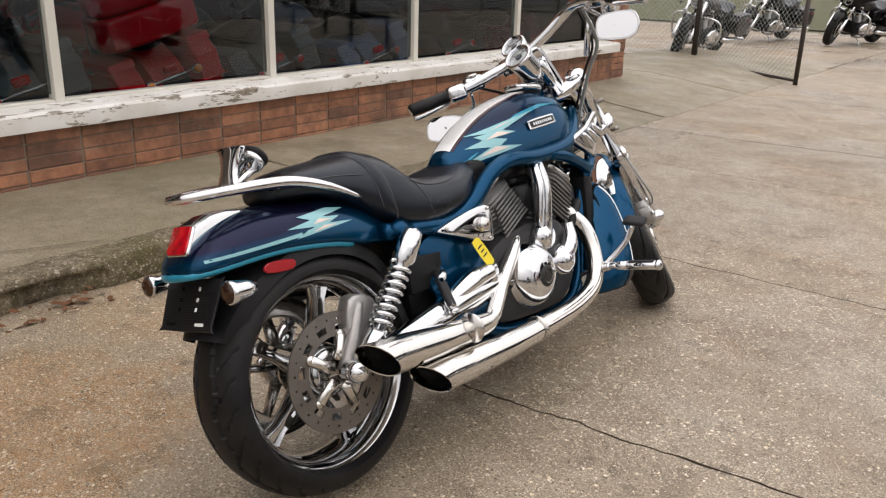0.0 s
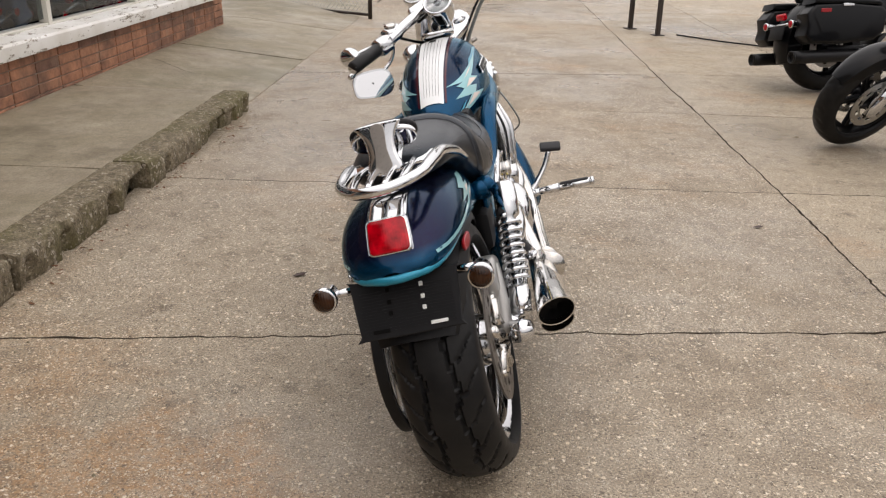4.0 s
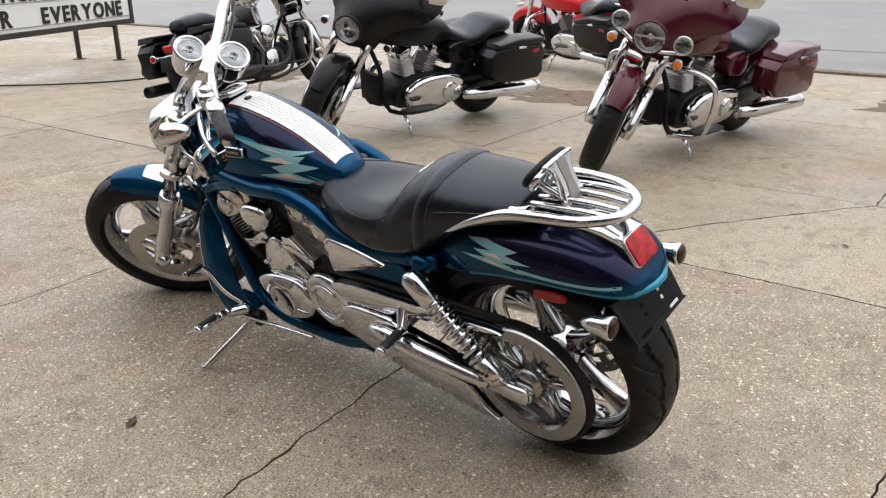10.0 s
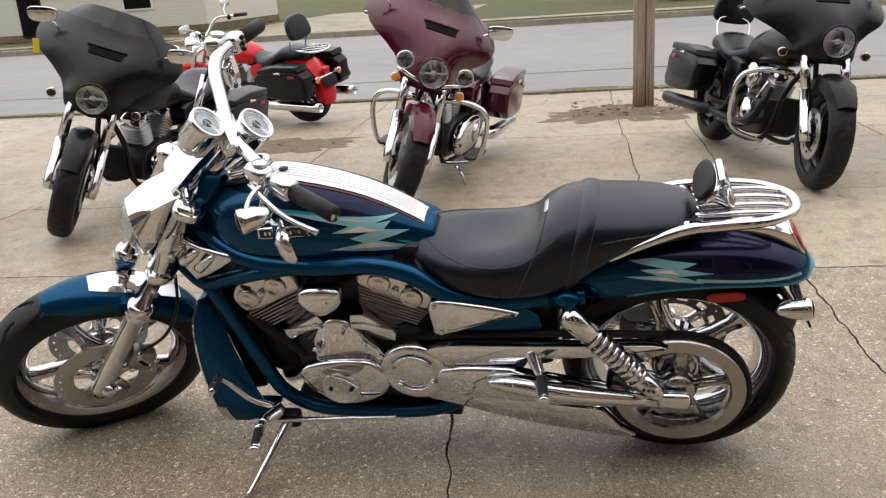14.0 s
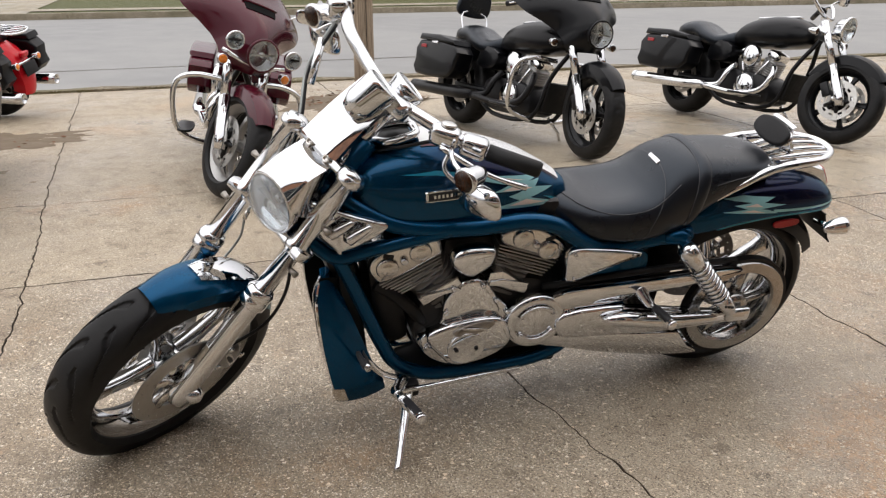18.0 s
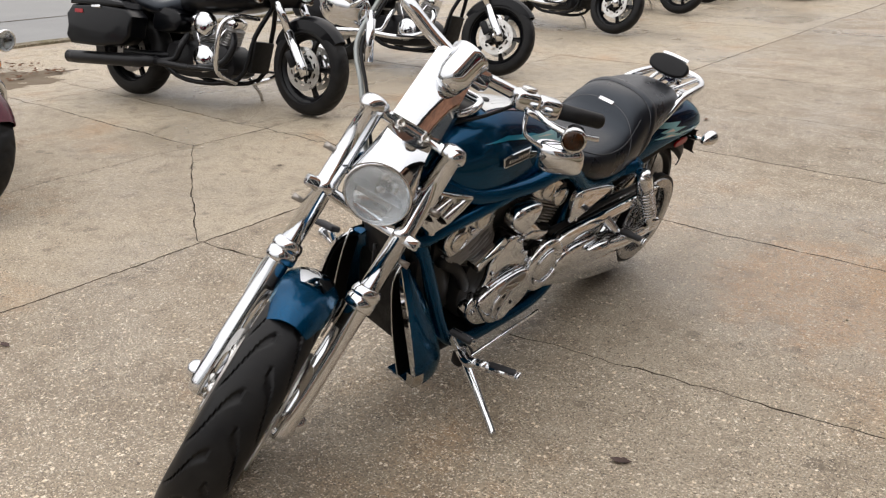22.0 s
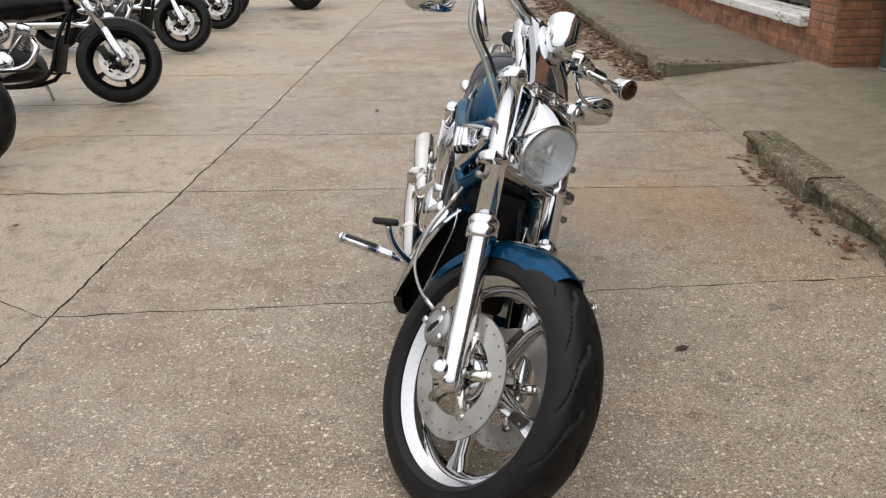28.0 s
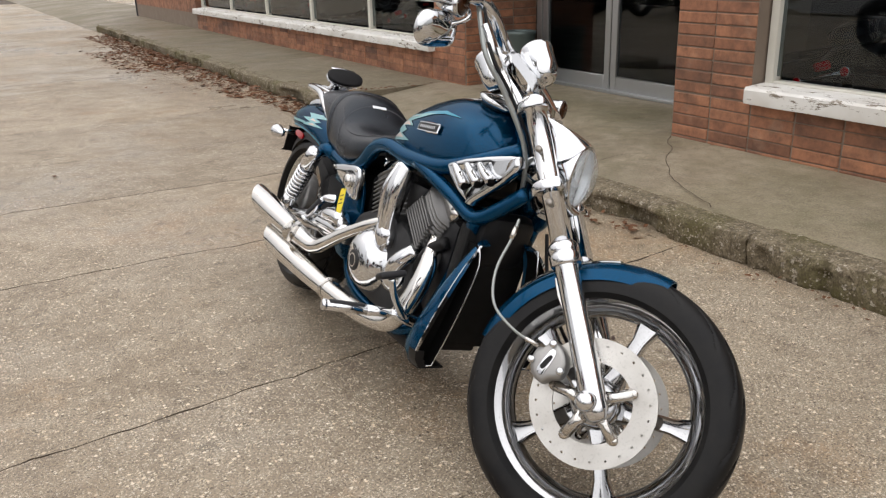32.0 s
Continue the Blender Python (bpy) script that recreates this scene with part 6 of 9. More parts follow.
for p, r in ((Vector((0.05, 1.05, 1.005)), 0.046), (Vector((-0.028, 1.142, 1.045)), 0.044)):
    gm = axis(p, tuple(gdir), tuple(fx))
    gg = v("gauge", lathe(bm_new(), [(0.012, -0.1), (0.03, -0.092), (0.042, -0.06), (r, -0.01), (r * 1.06, 0.0), (r * 1.06, 0.01), (r * 0.94, 0.014), (r * 0.9, 0.004)], gm, 28), CHROME, "round gauge in a chrome cup")
    part("dial", lathe(bm_new(), [(r * 0.92, 0.0), (r * 0.92, 0.004), (0.002, 0.0045)], gm, 28), WHITE_FACE, gg)
    bm = bm_new()
    for k in range(22):
        a = radians(-130 + 260 * k / 21)
        box(bm, (0.0015, 0.006, 0.0008), gm @ pose(r * 0.78 * math.sin(a), r * 0.78 * math.cos(a), 0.0052, 0, 0, -math.degrees(a)))
    lathe(bm, [(r * 0.3, 0.0048), (r * 0.28, 0.006), (0.002, 0.0062)], gm, 16)
    box(bm, (0.002, r * 0.62, 0.001), gm @ pose(-0.008, 0.008, 0.0068, 0, 0, 40))
    part("dial_marks", bm, INK, gg)
    g = part("glass", lathe(bm_new(), [(r * 0.93, 0.009), (r * 0.5, 0.012), (0.002, 0.0125)], gm, 24), CLEAR_LENS, gg)
    g.visible_shadow = False
barL = [(0.01, 1.1, 1.0), (-0.06, 1.03, 0.965), (-0.119, 0.958, 0.932), (-0.155, 0.9, 0.915), (-0.222, 0.783, 0.888)]
barR = [(0.03, 1.115, 1.015), (0.1, 1.15, 1.07), (0.155, 1.175, 1.12), (0.21, 1.175, 1.15), (0.33, 1.165, 1.15), (0.469, 1.155, 1.148)]
v("handlebar", tube(bm_new(), [*reversed(barL), *barR], 0.017, 14, 6), CHROME, "chrome handlebar turned to the left")
v("bar_clamp", box(bm_new(), (0.15, 0.05, 0.05), Matrix.Translation((0.012, 1.11, 1.0)) @ FM.to_3x3().to_4x4(), 0.014), CHROME)
for a, b, c in ((barL[3], barL[4], -1), (barR[4], barR[5], 1)):
    a, b = Vector(a), Vector(b)
    v("grip", tube(bm_new(), [a, a.lerp(b, 0.95), b], [0.021, 0.0205, 0.017], 16), RUBBER, "black rubber handgrip")
    d = (b - a).normalized()
    s0 = a - d * 0.035
    sw = v("switch_housing", box(bm_new(), (0.055, 0.05, 0.07), axis(s0, tuple(d)), 0.016, 3), CHROME, "chrome switch housing")
    for k in range(3):
        part("switch_button", box(bm_new(), (0.012, 0.012, 0.014), axis(s0 + Vector((0, -0.026, 0.014 - 0.016 * k)), tuple(d)), 0.003, 1), PLASTIC, sw)
    mc = a - d * 0.09
    res = v("master_cylinder", box(bm_new(), (0.052, 0.05, 0.075), axis(mc + Vector((0, 0.02, 0.012)), tuple(d)), 0.016, 3), CHROME)
    part("reservoir_cap", lathe(bm_new(), [(0.02, 0), (0.02, 0.006), (0.012, 0.008)], axis(mc + Vector((0, 0.012, 0.038)), (0, -0.2, 1)), 16), CHROME_DULL, res)
    side = Vector((d.y, -d.x, 0)).normalized() * (1 if c < 0 else -1)
    ahead = fd(0, 0.8, -0.6).normalized()
    lv = [mc + ahead * 0.045, a + ahead * 0.06 - Vector((0, 0, 0.012)), a.lerp(b, 0.5) + ahead * 0.062 - Vector((0, 0, 0.02)), b + ahead * 0.05 - Vector((0, 0, 0.026))]
    v("lever", tube(bm_new(), lv, [0.008, 0.007, 0.006, 0.008], 10, 5), CHROME)
    # mirror slung below the bar
    mp = (Vector((-0.2, 0.92, 0.81)) if c < 0 else Vector((0.33, 1.2, 1.06)))
    mir = v("mirror", tube(bm_new(), [mc + Vector((0, 0.0, -0.02)), (mc + mp) / 2 + Vector((-0.02 * c, 0.05, -0.01)), mp], 0.006, 10, 6), CHROME, "chrome mirror slung under the bar")
    mdir = Vector((0.43, -0.88, 0.16)) if c < 0 else Vector((0.33, -0.93, 0.1))
    mm = axis(mp, tuple(mdir), (1, 0.15, 0))
    outl = rounded([(-0.064, -0.022), (-0.045, -0.04), (0.035, -0.046), (0.07, -0.026), (0.074, 0.014), (0.05, 0.042), (-0.03, 0.042), (-0.06, 0.024)], 4)
    bm = bm_new()
    ring_faces(bm, [[mm @ Vector((x * k, y * k, d)) for x, y in outl] for k, d in ((0.97, 0.002), (1.0, -0.002), (0.98, -0.01), (0.86, -0.021), (0.62, -0.03), (0.3, -0.035), (0.06, -0.036))])
    bmesh.ops.recalc_face_normals(bm, faces=bm.faces)
    part("mirror_shell", bm, CHROME, mir, "", 0.9)
    part("mirror_face", prism(bm_new(), [(x * 0.9, y * 0.86) for x, y in outl], 0.003, mm @ pose(0, 0, 0.0005)), MIRROR, mir)
    sp = Vector((-0.262, 0.985, 0.90)) if c < 0 else Vector((0.3, 1.235, 1.125))
    v("signal_stalk", tube(bm_new(), [mc, mc.lerp(sp, 0.5) + Vector((0, 0.02, 0)), sp], 0.007, 8, 4), CHROME)
    signal(vrod, sp, tuple(hdir), 0.03)
for k, off in enumerate((0.0, 0.018)):
    v("cable", tube(bm_new(), [(0.2 + off, 1.2, 1.13), (0.2 + off, 1.27, 1.02), (0.14 + off, 1.3, 0.93), (0.07 + off, 1.33, 0.8), (0.05, 1.3, 0.66)], 0.0065 if k else 0.0045, 8, 6), GALV if k else SATIN_BLACK, "braided control cable")
v("cable", tube(bm_new(), [(-0.1, 0.98, 0.935), (-0.06, 1.08, 0.9), (0.0, 1.15, 0.86), (0.03, 1.2, 0.78)], 0.005, 8, 6), SATIN_BLACK)
v("cable_sleeve", tube(bm_new(), [(0.215, 1.235, 1.09), (0.17, 1.275, 0.985)], 0.011, 10), CHROME)

fit = BODY
# Tank
TANK = [(0.6, 0.70, 0.05, 0.045, 0.03, 2.2, 3), (0.66, 0.70, 0.085, 0.085, 0.03, 2.3, 3), (0.76, 0.708, 0.118, 0.13, 0.035, 2.3, 3), (0.88, 0.715, 0.136, 0.162, 0.045, 2.3, 3),
        (1.0, 0.725, 0.142, 0.172, 0.05, 2.35, 3), (1.1, 0.735, 0.134, 0.15, 0.05, 2.4, 3), (1.175, 0.75, 0.104, 0.105, 0.05, 2.4, 3), (1.22, 0.755, 0.06, 0.05, 0.04, 2.2, 3)]
bm = bm_new()
rows = np.array(hull(bm, TANK, 44, 7))
v("fuel_tank_cover", bm, PURPLE_TANK, "violet-black tank cover fading to teal flanks", None, 1.2)


def on_body(rows, y, x=None, z=None):
    """A point on a hull: the top's height at x, or the half width at z."""
    zc, w, up, e = (float(np.interp(y, rows[:, 0], rows[:, k])) for k in (1, 2, 3, 5))
    if x is not None:
        return zc + up * max(0, 1 - min(1, abs(x) / w) ** e) ** (1 / e)
    return w * max(0, 1 - min(1, max(0, (z - zc) / up)) ** e) ** (1 / e)


def top_strip(rows, y0, y1, x0, x1, lift, n=22, m=5, taper=0.0):
    bm = bm_new()
    grid = []
    for i in range(n + 1):
        y = y0 + (y1 - y0) * i / n
        k = 1 - taper * (1 - i / n)
        grid.append([Vector((x * k, y, on_body(rows, y, x=x * k) + lift)) for x in np.linspace(x0, x1, m)])
    ring_faces(bm, grid, False, False)
    bmesh.ops.recalc_face_normals(bm, faces=bm.faces)
    if bm.faces[0].normal.z < 0:
        bmesh.ops.reverse_faces(bm, faces=bm.faces)
    return bm


order = np.argsort(rows[:, 0])
rows = rows[order]
v("tank_stripe", top_strip(rows, 0.625, 1.03, -0.047, 0.047, 0.0022, 26, 9, 0.25), SILVER_PAINT, "broad silver stripe along the tank")
for s in (-1, 1):
    v("stripe_edge", top_strip(rows, 0.63, 1.03, s * 0.051, s * 0.058, 0.002, 26, 2, 0.25), MAROON)
for x in (-0.028, -0.017, -0.006, 0.006, 0.017, 0.028):
    v("stripe_line", top_strip(rows, 0.65, 0.985, x - 0.0006, x + 0.0006, 0.0032, 24, 2, 0.2), INK)


def side_decal(rows, poly, s, lift, cuts=3):
    bm = bm_new()
    f = bm.faces.new([bm.verts.new((0, y, z)) for y, z in poly])
    bmesh.ops.triangulate(bm, faces=[f])
    for _ in range(cuts):
        bmesh.ops.subdivide_edges(bm, edges=[e for e in bm.edges if e.calc_length() > 0.012], cuts=1)
        bmesh.ops.triangulate(bm, faces=bm.faces)
    for q in bm.verts:
        q.co.x = s * (on_body(rows, q.co.y, z=q.co.z) + lift)
    bmesh.ops.recalc_face_normals(bm, faces=bm.faces)
    if sum(f.normal.x for f in bm.faces) * s < 0:
        bmesh.ops.reverse_faces(bm, faces=bm.faces)
    return bm


for s in (-1, 1):
    for shard in ([(0.6, 0.7), (0.66, 0.712), (0.852, 0.735), (0.74, 0.75)], [(0.655, 0.756), (0.76, 0.744), (0.8, 0.762), (0.73, 0.775)], [(0.72, 0.768), (0.842, 0.779), (0.79, 0.793), (0.7, 0.785)], [(0.682, 0.792), (0.78, 0.786), (0.96, 0.835), (0.8, 0.812)]):
        v("tank_graphic", side_decal(rows, shard, s, 0.002), GRAPHIC, "pale zigzag flash on the tank")
    for shard in ([(0.68, 0.724), (0.8, 0.737), (0.745, 0.747)], [(0.725, 0.771), (0.822, 0.779), (0.775, 0.789)], [(0.745, 0.793), (0.86, 0.816), (0.8, 0.807)]):
        v("tank_graphic", side_decal(rows, shard, s, 0.0035), GRAPHIC_LIGHT, "pale rose inside of the flash")
    v("tank_streak", side_decal(rows, [(0.79, 0.8), (0.88, 0.83), (1.0, 0.848), (1.09, 0.84), (1.0, 0.838), (0.88, 0.818)], s, 0.0018), EDGE_BLUE)
    v("tank_streak", side_decal(rows, [(0.62, 0.712), (0.66, 0.732), (0.69, 0.742), (0.66, 0.725)], s, 0.003), EDGE_BLUE)
    bx = on_body(rows, 0.965, z=0.79)
    along = (on_body(rows, 1.02, z=0.79) - on_body(rows, 0.91, z=0.79)) / 0.11
    upward = (on_body(rows, 0.965, z=0.805) - on_body(rows, 0.965, z=0.775)) / 0.03
    bm_m = axis((s * (bx + 0.001), 0.965, 0.79), (s, -along, -upward), (0, s, 0.05))
    pill = rounded([(-0.066, -0.009), (-0.058, -0.015), (0.058, -0.015), (0.066, -0.009), (0.066, 0.009), (0.058, 0.015), (-0.058, 0.015), (-0.066, 0.009)], 2)
    em = v("tank_emblem", prism(bm_new(), pill, 0.006, bm_m, 0.002, 1), CHROME, "chrome nameplate with dark centre")
    part("emblem_panel", prism(bm_new(), [(x * 0.9, y * 0.7) for x, y in pill], 0.0012, bm_m @ pose(0, 0, 0.006)), INK, em)
    for k in range(9):
        part("emblem_bar", box(bm_new(), (0.006, 0.009, 0.001), bm_m @ pose(-0.044 + 0.011 * k, 0, 0.0078)), CHROME, em)
v("filler_surround", tube(bm_new(), [(0.0, 1.14, on_body(rows, 1.14, x=0) + 0.012), (-0.045, 1.11, 0.9), (-0.035, 1.045, 0.912), (0.0, 1.035, 0.914), (0.035, 1.045, 0.912), (0.045, 1.11, 0.9), (0.0, 1.14, on_body(rows, 1.14, x=0) + 0.012)], 0.011, 10, 5), CHROME, "chrome surround at the head of the tank")
v("filler_panel", box(bm_new(), (0.075, 0.09, 0.02), pose(0, 1.088, 0.893, -10), 0.008), SATIN_BLACK)
v("stripe_badge", lathe(bm_new(), [(0.012, 0), (0.012, 0.003), (0.002, 0.0035)], axis((-0.005, 0.985, on_body(rows, 0.985, x=0) + 0.002), (0, 0, 1)), 16), INK)

# Frame tubes
for s in (-1, 1):
    v("frame_rail", tube(bm_new(), mirrored([(0.03, 1.3, 0.80), (0.09, 1.2, 0.745), (0.13, 1.08, 0.7), (0.146, 0.9, 0.69), (0.15, 0.76, 0.7), (0.146, 0.66, 0.675), (0.138, 0.57, 0.61), (0.13, 0.47, 0.575), (0.125, 0.35, 0.585), (0.125, 0.22, 0.6)], s), 0.0235, 14, 6), TEAL, "teal frame tube under the tank")
    v("frame_brace", tube(bm_new(), mirrored([(0.146, 0.96, 0.688), (0.14, 1.06, 0.665), (0.12, 1.16, 0.63), (0.1, 1.245, 0.6), (0.075, 1.31, 0.64), (0.045, 1.37, 0.7)], s), 0.02, 12, 5), TEAL)
    low = 0.03 if s > 0 else 0.0
    v("down_tube", tube(bm_new(), mirrored([(0.095, 1.245, 0.6), (0.105 - low, 1.2, 0.5), (0.125 - 1.4 * low, 1.13, 0.33), (0.135 - 1.4 * low, 1.08, 0.24), (0.138 - low, 0.99, 0.19), (0.135 - low, 0.85, 0.18), (0.135 - low, 0.66, 0.195), (0.13 - low, 0.55, 0.25), (0.12 - low, 0.49, 0.36)], s), 0.021, 14, 6), TEAL, "teal down tube round the engine")
    v("frame_plate", prism(bm_new(), rounded([(0.42, 0.30), (0.56, 0.28), (0.6, 0.42), (0.56, 0.56), (0.4, 0.56), (0.33, 0.5)], 3), 0.012, YZ(s * 0.118 - 0.006), 0.003), TEAL)
    v("swing_bracket", tube(bm_new(), mirrored([(0.125, 0.3, 0.59), (0.14, 0.26, 0.6), (0.15, 0.24, 0.59)], s), 0.026, 10), TEAL)
    # scoop behind the fork
    outl = [(1.12, 0.705), (1.15, 0.728), (1.34, 0.785), (1.365, 0.775), (1.36, 0.745), (1.26, 0.645), (1.24, 0.638)]
    bm = prism(bm_new(), rounded(outl, 3), 0.03, YZ(-0.015), 0.009, 3)
    for q in bm.verts:
        q.co.x = s * (q.co.x + 0.128 - 0.2 * (q.co.y - 1.12) + 0.02 * math.sin(max(0, min(1, (q.co.y - 1.12) / 0.2)) * math.pi))
    bmesh.ops.recalc_face_normals(bm, faces=bm.faces)
    sc = v("intake_scoop", bm, CHROME, "ribbed chrome scoop beside the steering head")
    for k in range(3):
        y = 1.19 + 0.045 * k
        line = [Vector((s * (0.149 - 0.2 * (yy - 1.12) + 0.012), yy, zz)) for yy, zz in ((y - 0.02, 0.722 + 0.011 * k), (y + 0.008, 0.7 + 0.012 * k), (y + 0.035, 0.678 + 0.016 * k))]
        part("scoop_rib", tube(bm_new(), line, [0.008, 0.014, 0.016], 10, 5), CHROME, sc)
        # A near-black disc at each rib's end paints the shade of an opening.
        part("scoop_slot", lathe(bm_new(), [(0.0125, 0.0), (0.0125, 0.004)], axis(line[-1] + Vector((s * 0.002, 0.001, -0.002)), (s * 0.45, 0.55, -0.6)), 14), SHADE_BLACK, sc)
v("under_tray", box(bm_new(), (0.24, 0.5, 0.04), pose(0, 0.82, 0.175), 0.012), SATIN_BLACK)
v("air_box", box(bm_new(), (0.2, 0.5, 0.09), pose(0, 0.88, 0.68), 0.02), SATIN_BLACK)
v("frame_core", box(bm_new(), (0.17, 0.26, 0.26), pose(0, 0.43, 0.45), 0.03), SATIN_BLACK)

# Radiator and its side shrouds
v("radiator", box(bm_new(), (0.22, 0.05, 0.36), pose(0, 1.2, 0.4, -8), 0.012), RADIATOR, "black radiator between the shrouds")
v("radiator_guard", box(bm_new(), (0.17, 0.07, 0.16), pose(0, 1.235, 0.545, -16), 0.03), SATIN_BLACK)
for s in (-1, 1):
    bm = bm_new()
    front, inner, panel = [], [], []
    for f in np.linspace(0, 1, 15):
        z = 0.182 + 0.355 * f
        shut = max(0, (f - 0.8) / 0.2) ** 2
        xo = 0.207 - 0.098 * f + 0.02 * math.sin(math.pi * f) - 0.02 * shut
        yf = 1.258 + 0.05 * f + 0.012 * math.sin(math.pi * f) - 0.02 * shut
        yr = 1.115 + 0.14 * f
        low = (0.03 if s > 0 else 0.012) * max(0, 1 - f / 0.16) ** 2
        front.append(Vector((s * (xo - low), yf, z)))
        inner.append(Vector((s * (0.14 - 0.055 * f + 0.012 * shut), yf + 0.004, z + 0.006 * (1 - f))))
        panel.append([Vector((s * (xo - low - (0.048 if s > 0 else 0.03) * (1 - u) ** 2 + 0.008 * math.sin(u * math.pi)), yr + (yf - yr) * u, z + 0.012 * shut * (1 - u))) for u in np.linspace(0, 1, 9)])
    ring_faces(bm, panel, False, False)
    sh = v("radiator_shroud", thicken(bm, 0.006), TEAL, "curved teal radiator shroud", None, 1.0)
    bm = bm_new()
    ring_faces(bm, [panel[0], [Vector((s * 0.1, q.y, 0.185)) for q in panel[0]]], False, False)
    part("shroud_floor", thicken(bm, 0.005), SATIN_BLACK if s > 0 else TEAL, sh)
    bm = bm_new()
    ring_faces(bm, [panel[-1], [Vector((s * 0.06, q.y, q.z + 0.004)) for q in panel[-1]]], False, False)
    part("shroud_cap", thicken(bm, 0.005), TEAL, sh)
    bm = bm_new()
    ring_faces(bm, [[p + Vector((s * 0.003, 0.003, 0)) for p in front[2:]], [p + Vector((-s * ((0.003 if s > 0 else 0.008) + 0.006 * math.sin(math.pi * k / 12)), 0.004, 0)) for k, p in enumerate(front[2:])]], False, False)
    part("shroud_trim", thicken(bm, 0.005), CHROME, sh, "chrome edge of the shroud mouth")
    part("mouth_line", tube(bm_new(), [front[0], *inner, front[-1]], 0.0025, 6), CHROME, sh)
    # The mouth's inner walls are near-black: its shade is put into the colour.
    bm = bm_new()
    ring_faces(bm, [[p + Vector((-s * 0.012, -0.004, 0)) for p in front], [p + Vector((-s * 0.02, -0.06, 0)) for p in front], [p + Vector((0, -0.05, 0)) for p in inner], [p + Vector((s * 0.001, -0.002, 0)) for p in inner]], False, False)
    part("shroud_mouth", thicken(bm, 0.003), SHADE_BLACK, sh, "shroud mouth, its shade painted near-black")
    bm = bm_new()
    ring_faces(bm, [[p + (p - q).normalized() * 0.004 + Vector((s * 0.003, 0, 0)) for p, q in ((panel[k][j], panel[k][j - 1]) for j in (6, 7, 8))] + [front[k] + Vector((-s * 0.022, 0.006, 0))] for k in (0, 1, 2)], False, False)
    part("shroud_foot", thicken(bm, 0.004), SATIN_BLACK if s > 0 else CHROME_DULL, sh)

# Seat, strap, rear fender
SEAT = [(-0.055, 0.755, 0.05, 0.022, 0.02, 2.2, 3), (-0.02, 0.757, 0.095, 0.042, 0.024, 2.3, 3), (0.06, 0.755, 0.12, 0.055, 0.032, 2.4, 3), (0.15, 0.732, 0.135, 0.083, 0.045, 2.5, 3), (0.22, 0.7, 0.145, 0.118, 0.065, 2.5, 3),
        (0.27, 0.675, 0.152, 0.134, 0.08, 2.5, 3), (0.31, 0.66, 0.156, 0.126, 0.076, 2.5, 3), (0.345, 0.65, 0.158, 0.097, 0.072, 2.7, 3), (0.38, 0.64, 0.159, 0.086, 0.066, 2.9, 3), (0.45, 0.634, 0.158, 0.08, 0.056, 3.0, 3), (0.54, 0.645, 0.15, 0.068, 0.046, 2.9, 3), (0.62, 0.668, 0.12, 0.06, 0.034, 2.4, 3), (0.675, 0.688, 0.075, 0.052, 0.032, 2.2, 3)]
bm = bm_new()
srows = np.array(hull(bm, SEAT, 40, 7))
for q in bm.verts:
    # the rider's seat is dished
    if q.co.z > 0.66:
        q.co.z -= 0.014 * max(0, 1 - (q.co.x / 0.1) ** 2) * max(0, 1 - ((q.co.y - 0.46) / 0.1) ** 2)
seat = v("seat", bm, LEATHER, "black leather two-up seat with stitched seams", None, 1.2)
srows = srows[np.argsort(srows[:, 0])]


def band(rows, y, width, lift, a0=-30, a1=210, n=40, tilt=0.0, r=None):
    bm = bm_new()
    grid = []
    for j in (0, 0.25, 0.75, 1):
        row = []
        for k in range(n + 1):
            a = radians(a0 + (a1 - a0) * k / n)
            yy = y + (j - 0.5) * width - tilt * (1 - math.sin(a))
            zc, w, up, dn, ea, eb = (float(np.interp(yy, rows[:, 0], rows[:, q])) for q in range(1, 7))
            c, q = math.cos(a), math.sin(a)
            e = ea if q >= 0 else eb
            l = lift * (1 if 0 < j < 1 else 0.2)
            row.append(Vector(((w + l) * math.copysign(abs(c) ** (2 / e), c), yy, zc + ((up if q >= 0 else dn) + l) * math.copysign(abs(q) ** (2 / e), q))))
        grid.append(row)
    ring_faces(bm, grid, False, False)
    bmesh.ops.recalc_face_normals(bm, faces=bm.faces)
    return bm


part("strap", band(srows, 0.205, 0.04, 0.006, tilt=-0.03), LEATHER, seat, "leather strap across the seat")
for y, t in ((0.185, -0.03), (0.225, -0.03), (0.315, -0.06)):
    part("seam", band(srows, y, 0.0018, 0.0015, -20, 200, 40, t), STITCH, seat)
for s in (-1, 1):
    pts = [(0.29, 40), (0.36, 34), (0.43, 32), (0.5, 36), (0.57, 48), (0.62, 66)]
    line = []
    for y, a in pts:
        zc, w, up, e = (float(np.interp(y, srows[:, 0], srows[:, q])) for q in (1, 2, 3, 5))
        c, q = math.cos(radians(a)), math.sin(radians(a))
        line.append(Vector((s * w * c ** (2 / e), y, zc + up * q ** (2 / e) + 0.0015)))
    part("seam", tube(bm_new(), line, 0.0011, 6, 6), STITCH, seat)
    line = []
    for y, a in ((-0.01, 18), (0.05, 14), (0.12, 16), (0.18, 18)):
        zc, w, up, e = (float(np.interp(y, srows[:, 0], srows[:, q])) for q in (1, 2, 3, 5))
        c, q = math.cos(radians(a)), math.sin(radians(a))
        line.append(Vector((s * (w * c ** (2 / e) + 0.0015), y, zc + up * q ** (2 / e))))
    part("seam", tube(bm_new(), line, 0.0011, 6, 6), STITCH, seat)
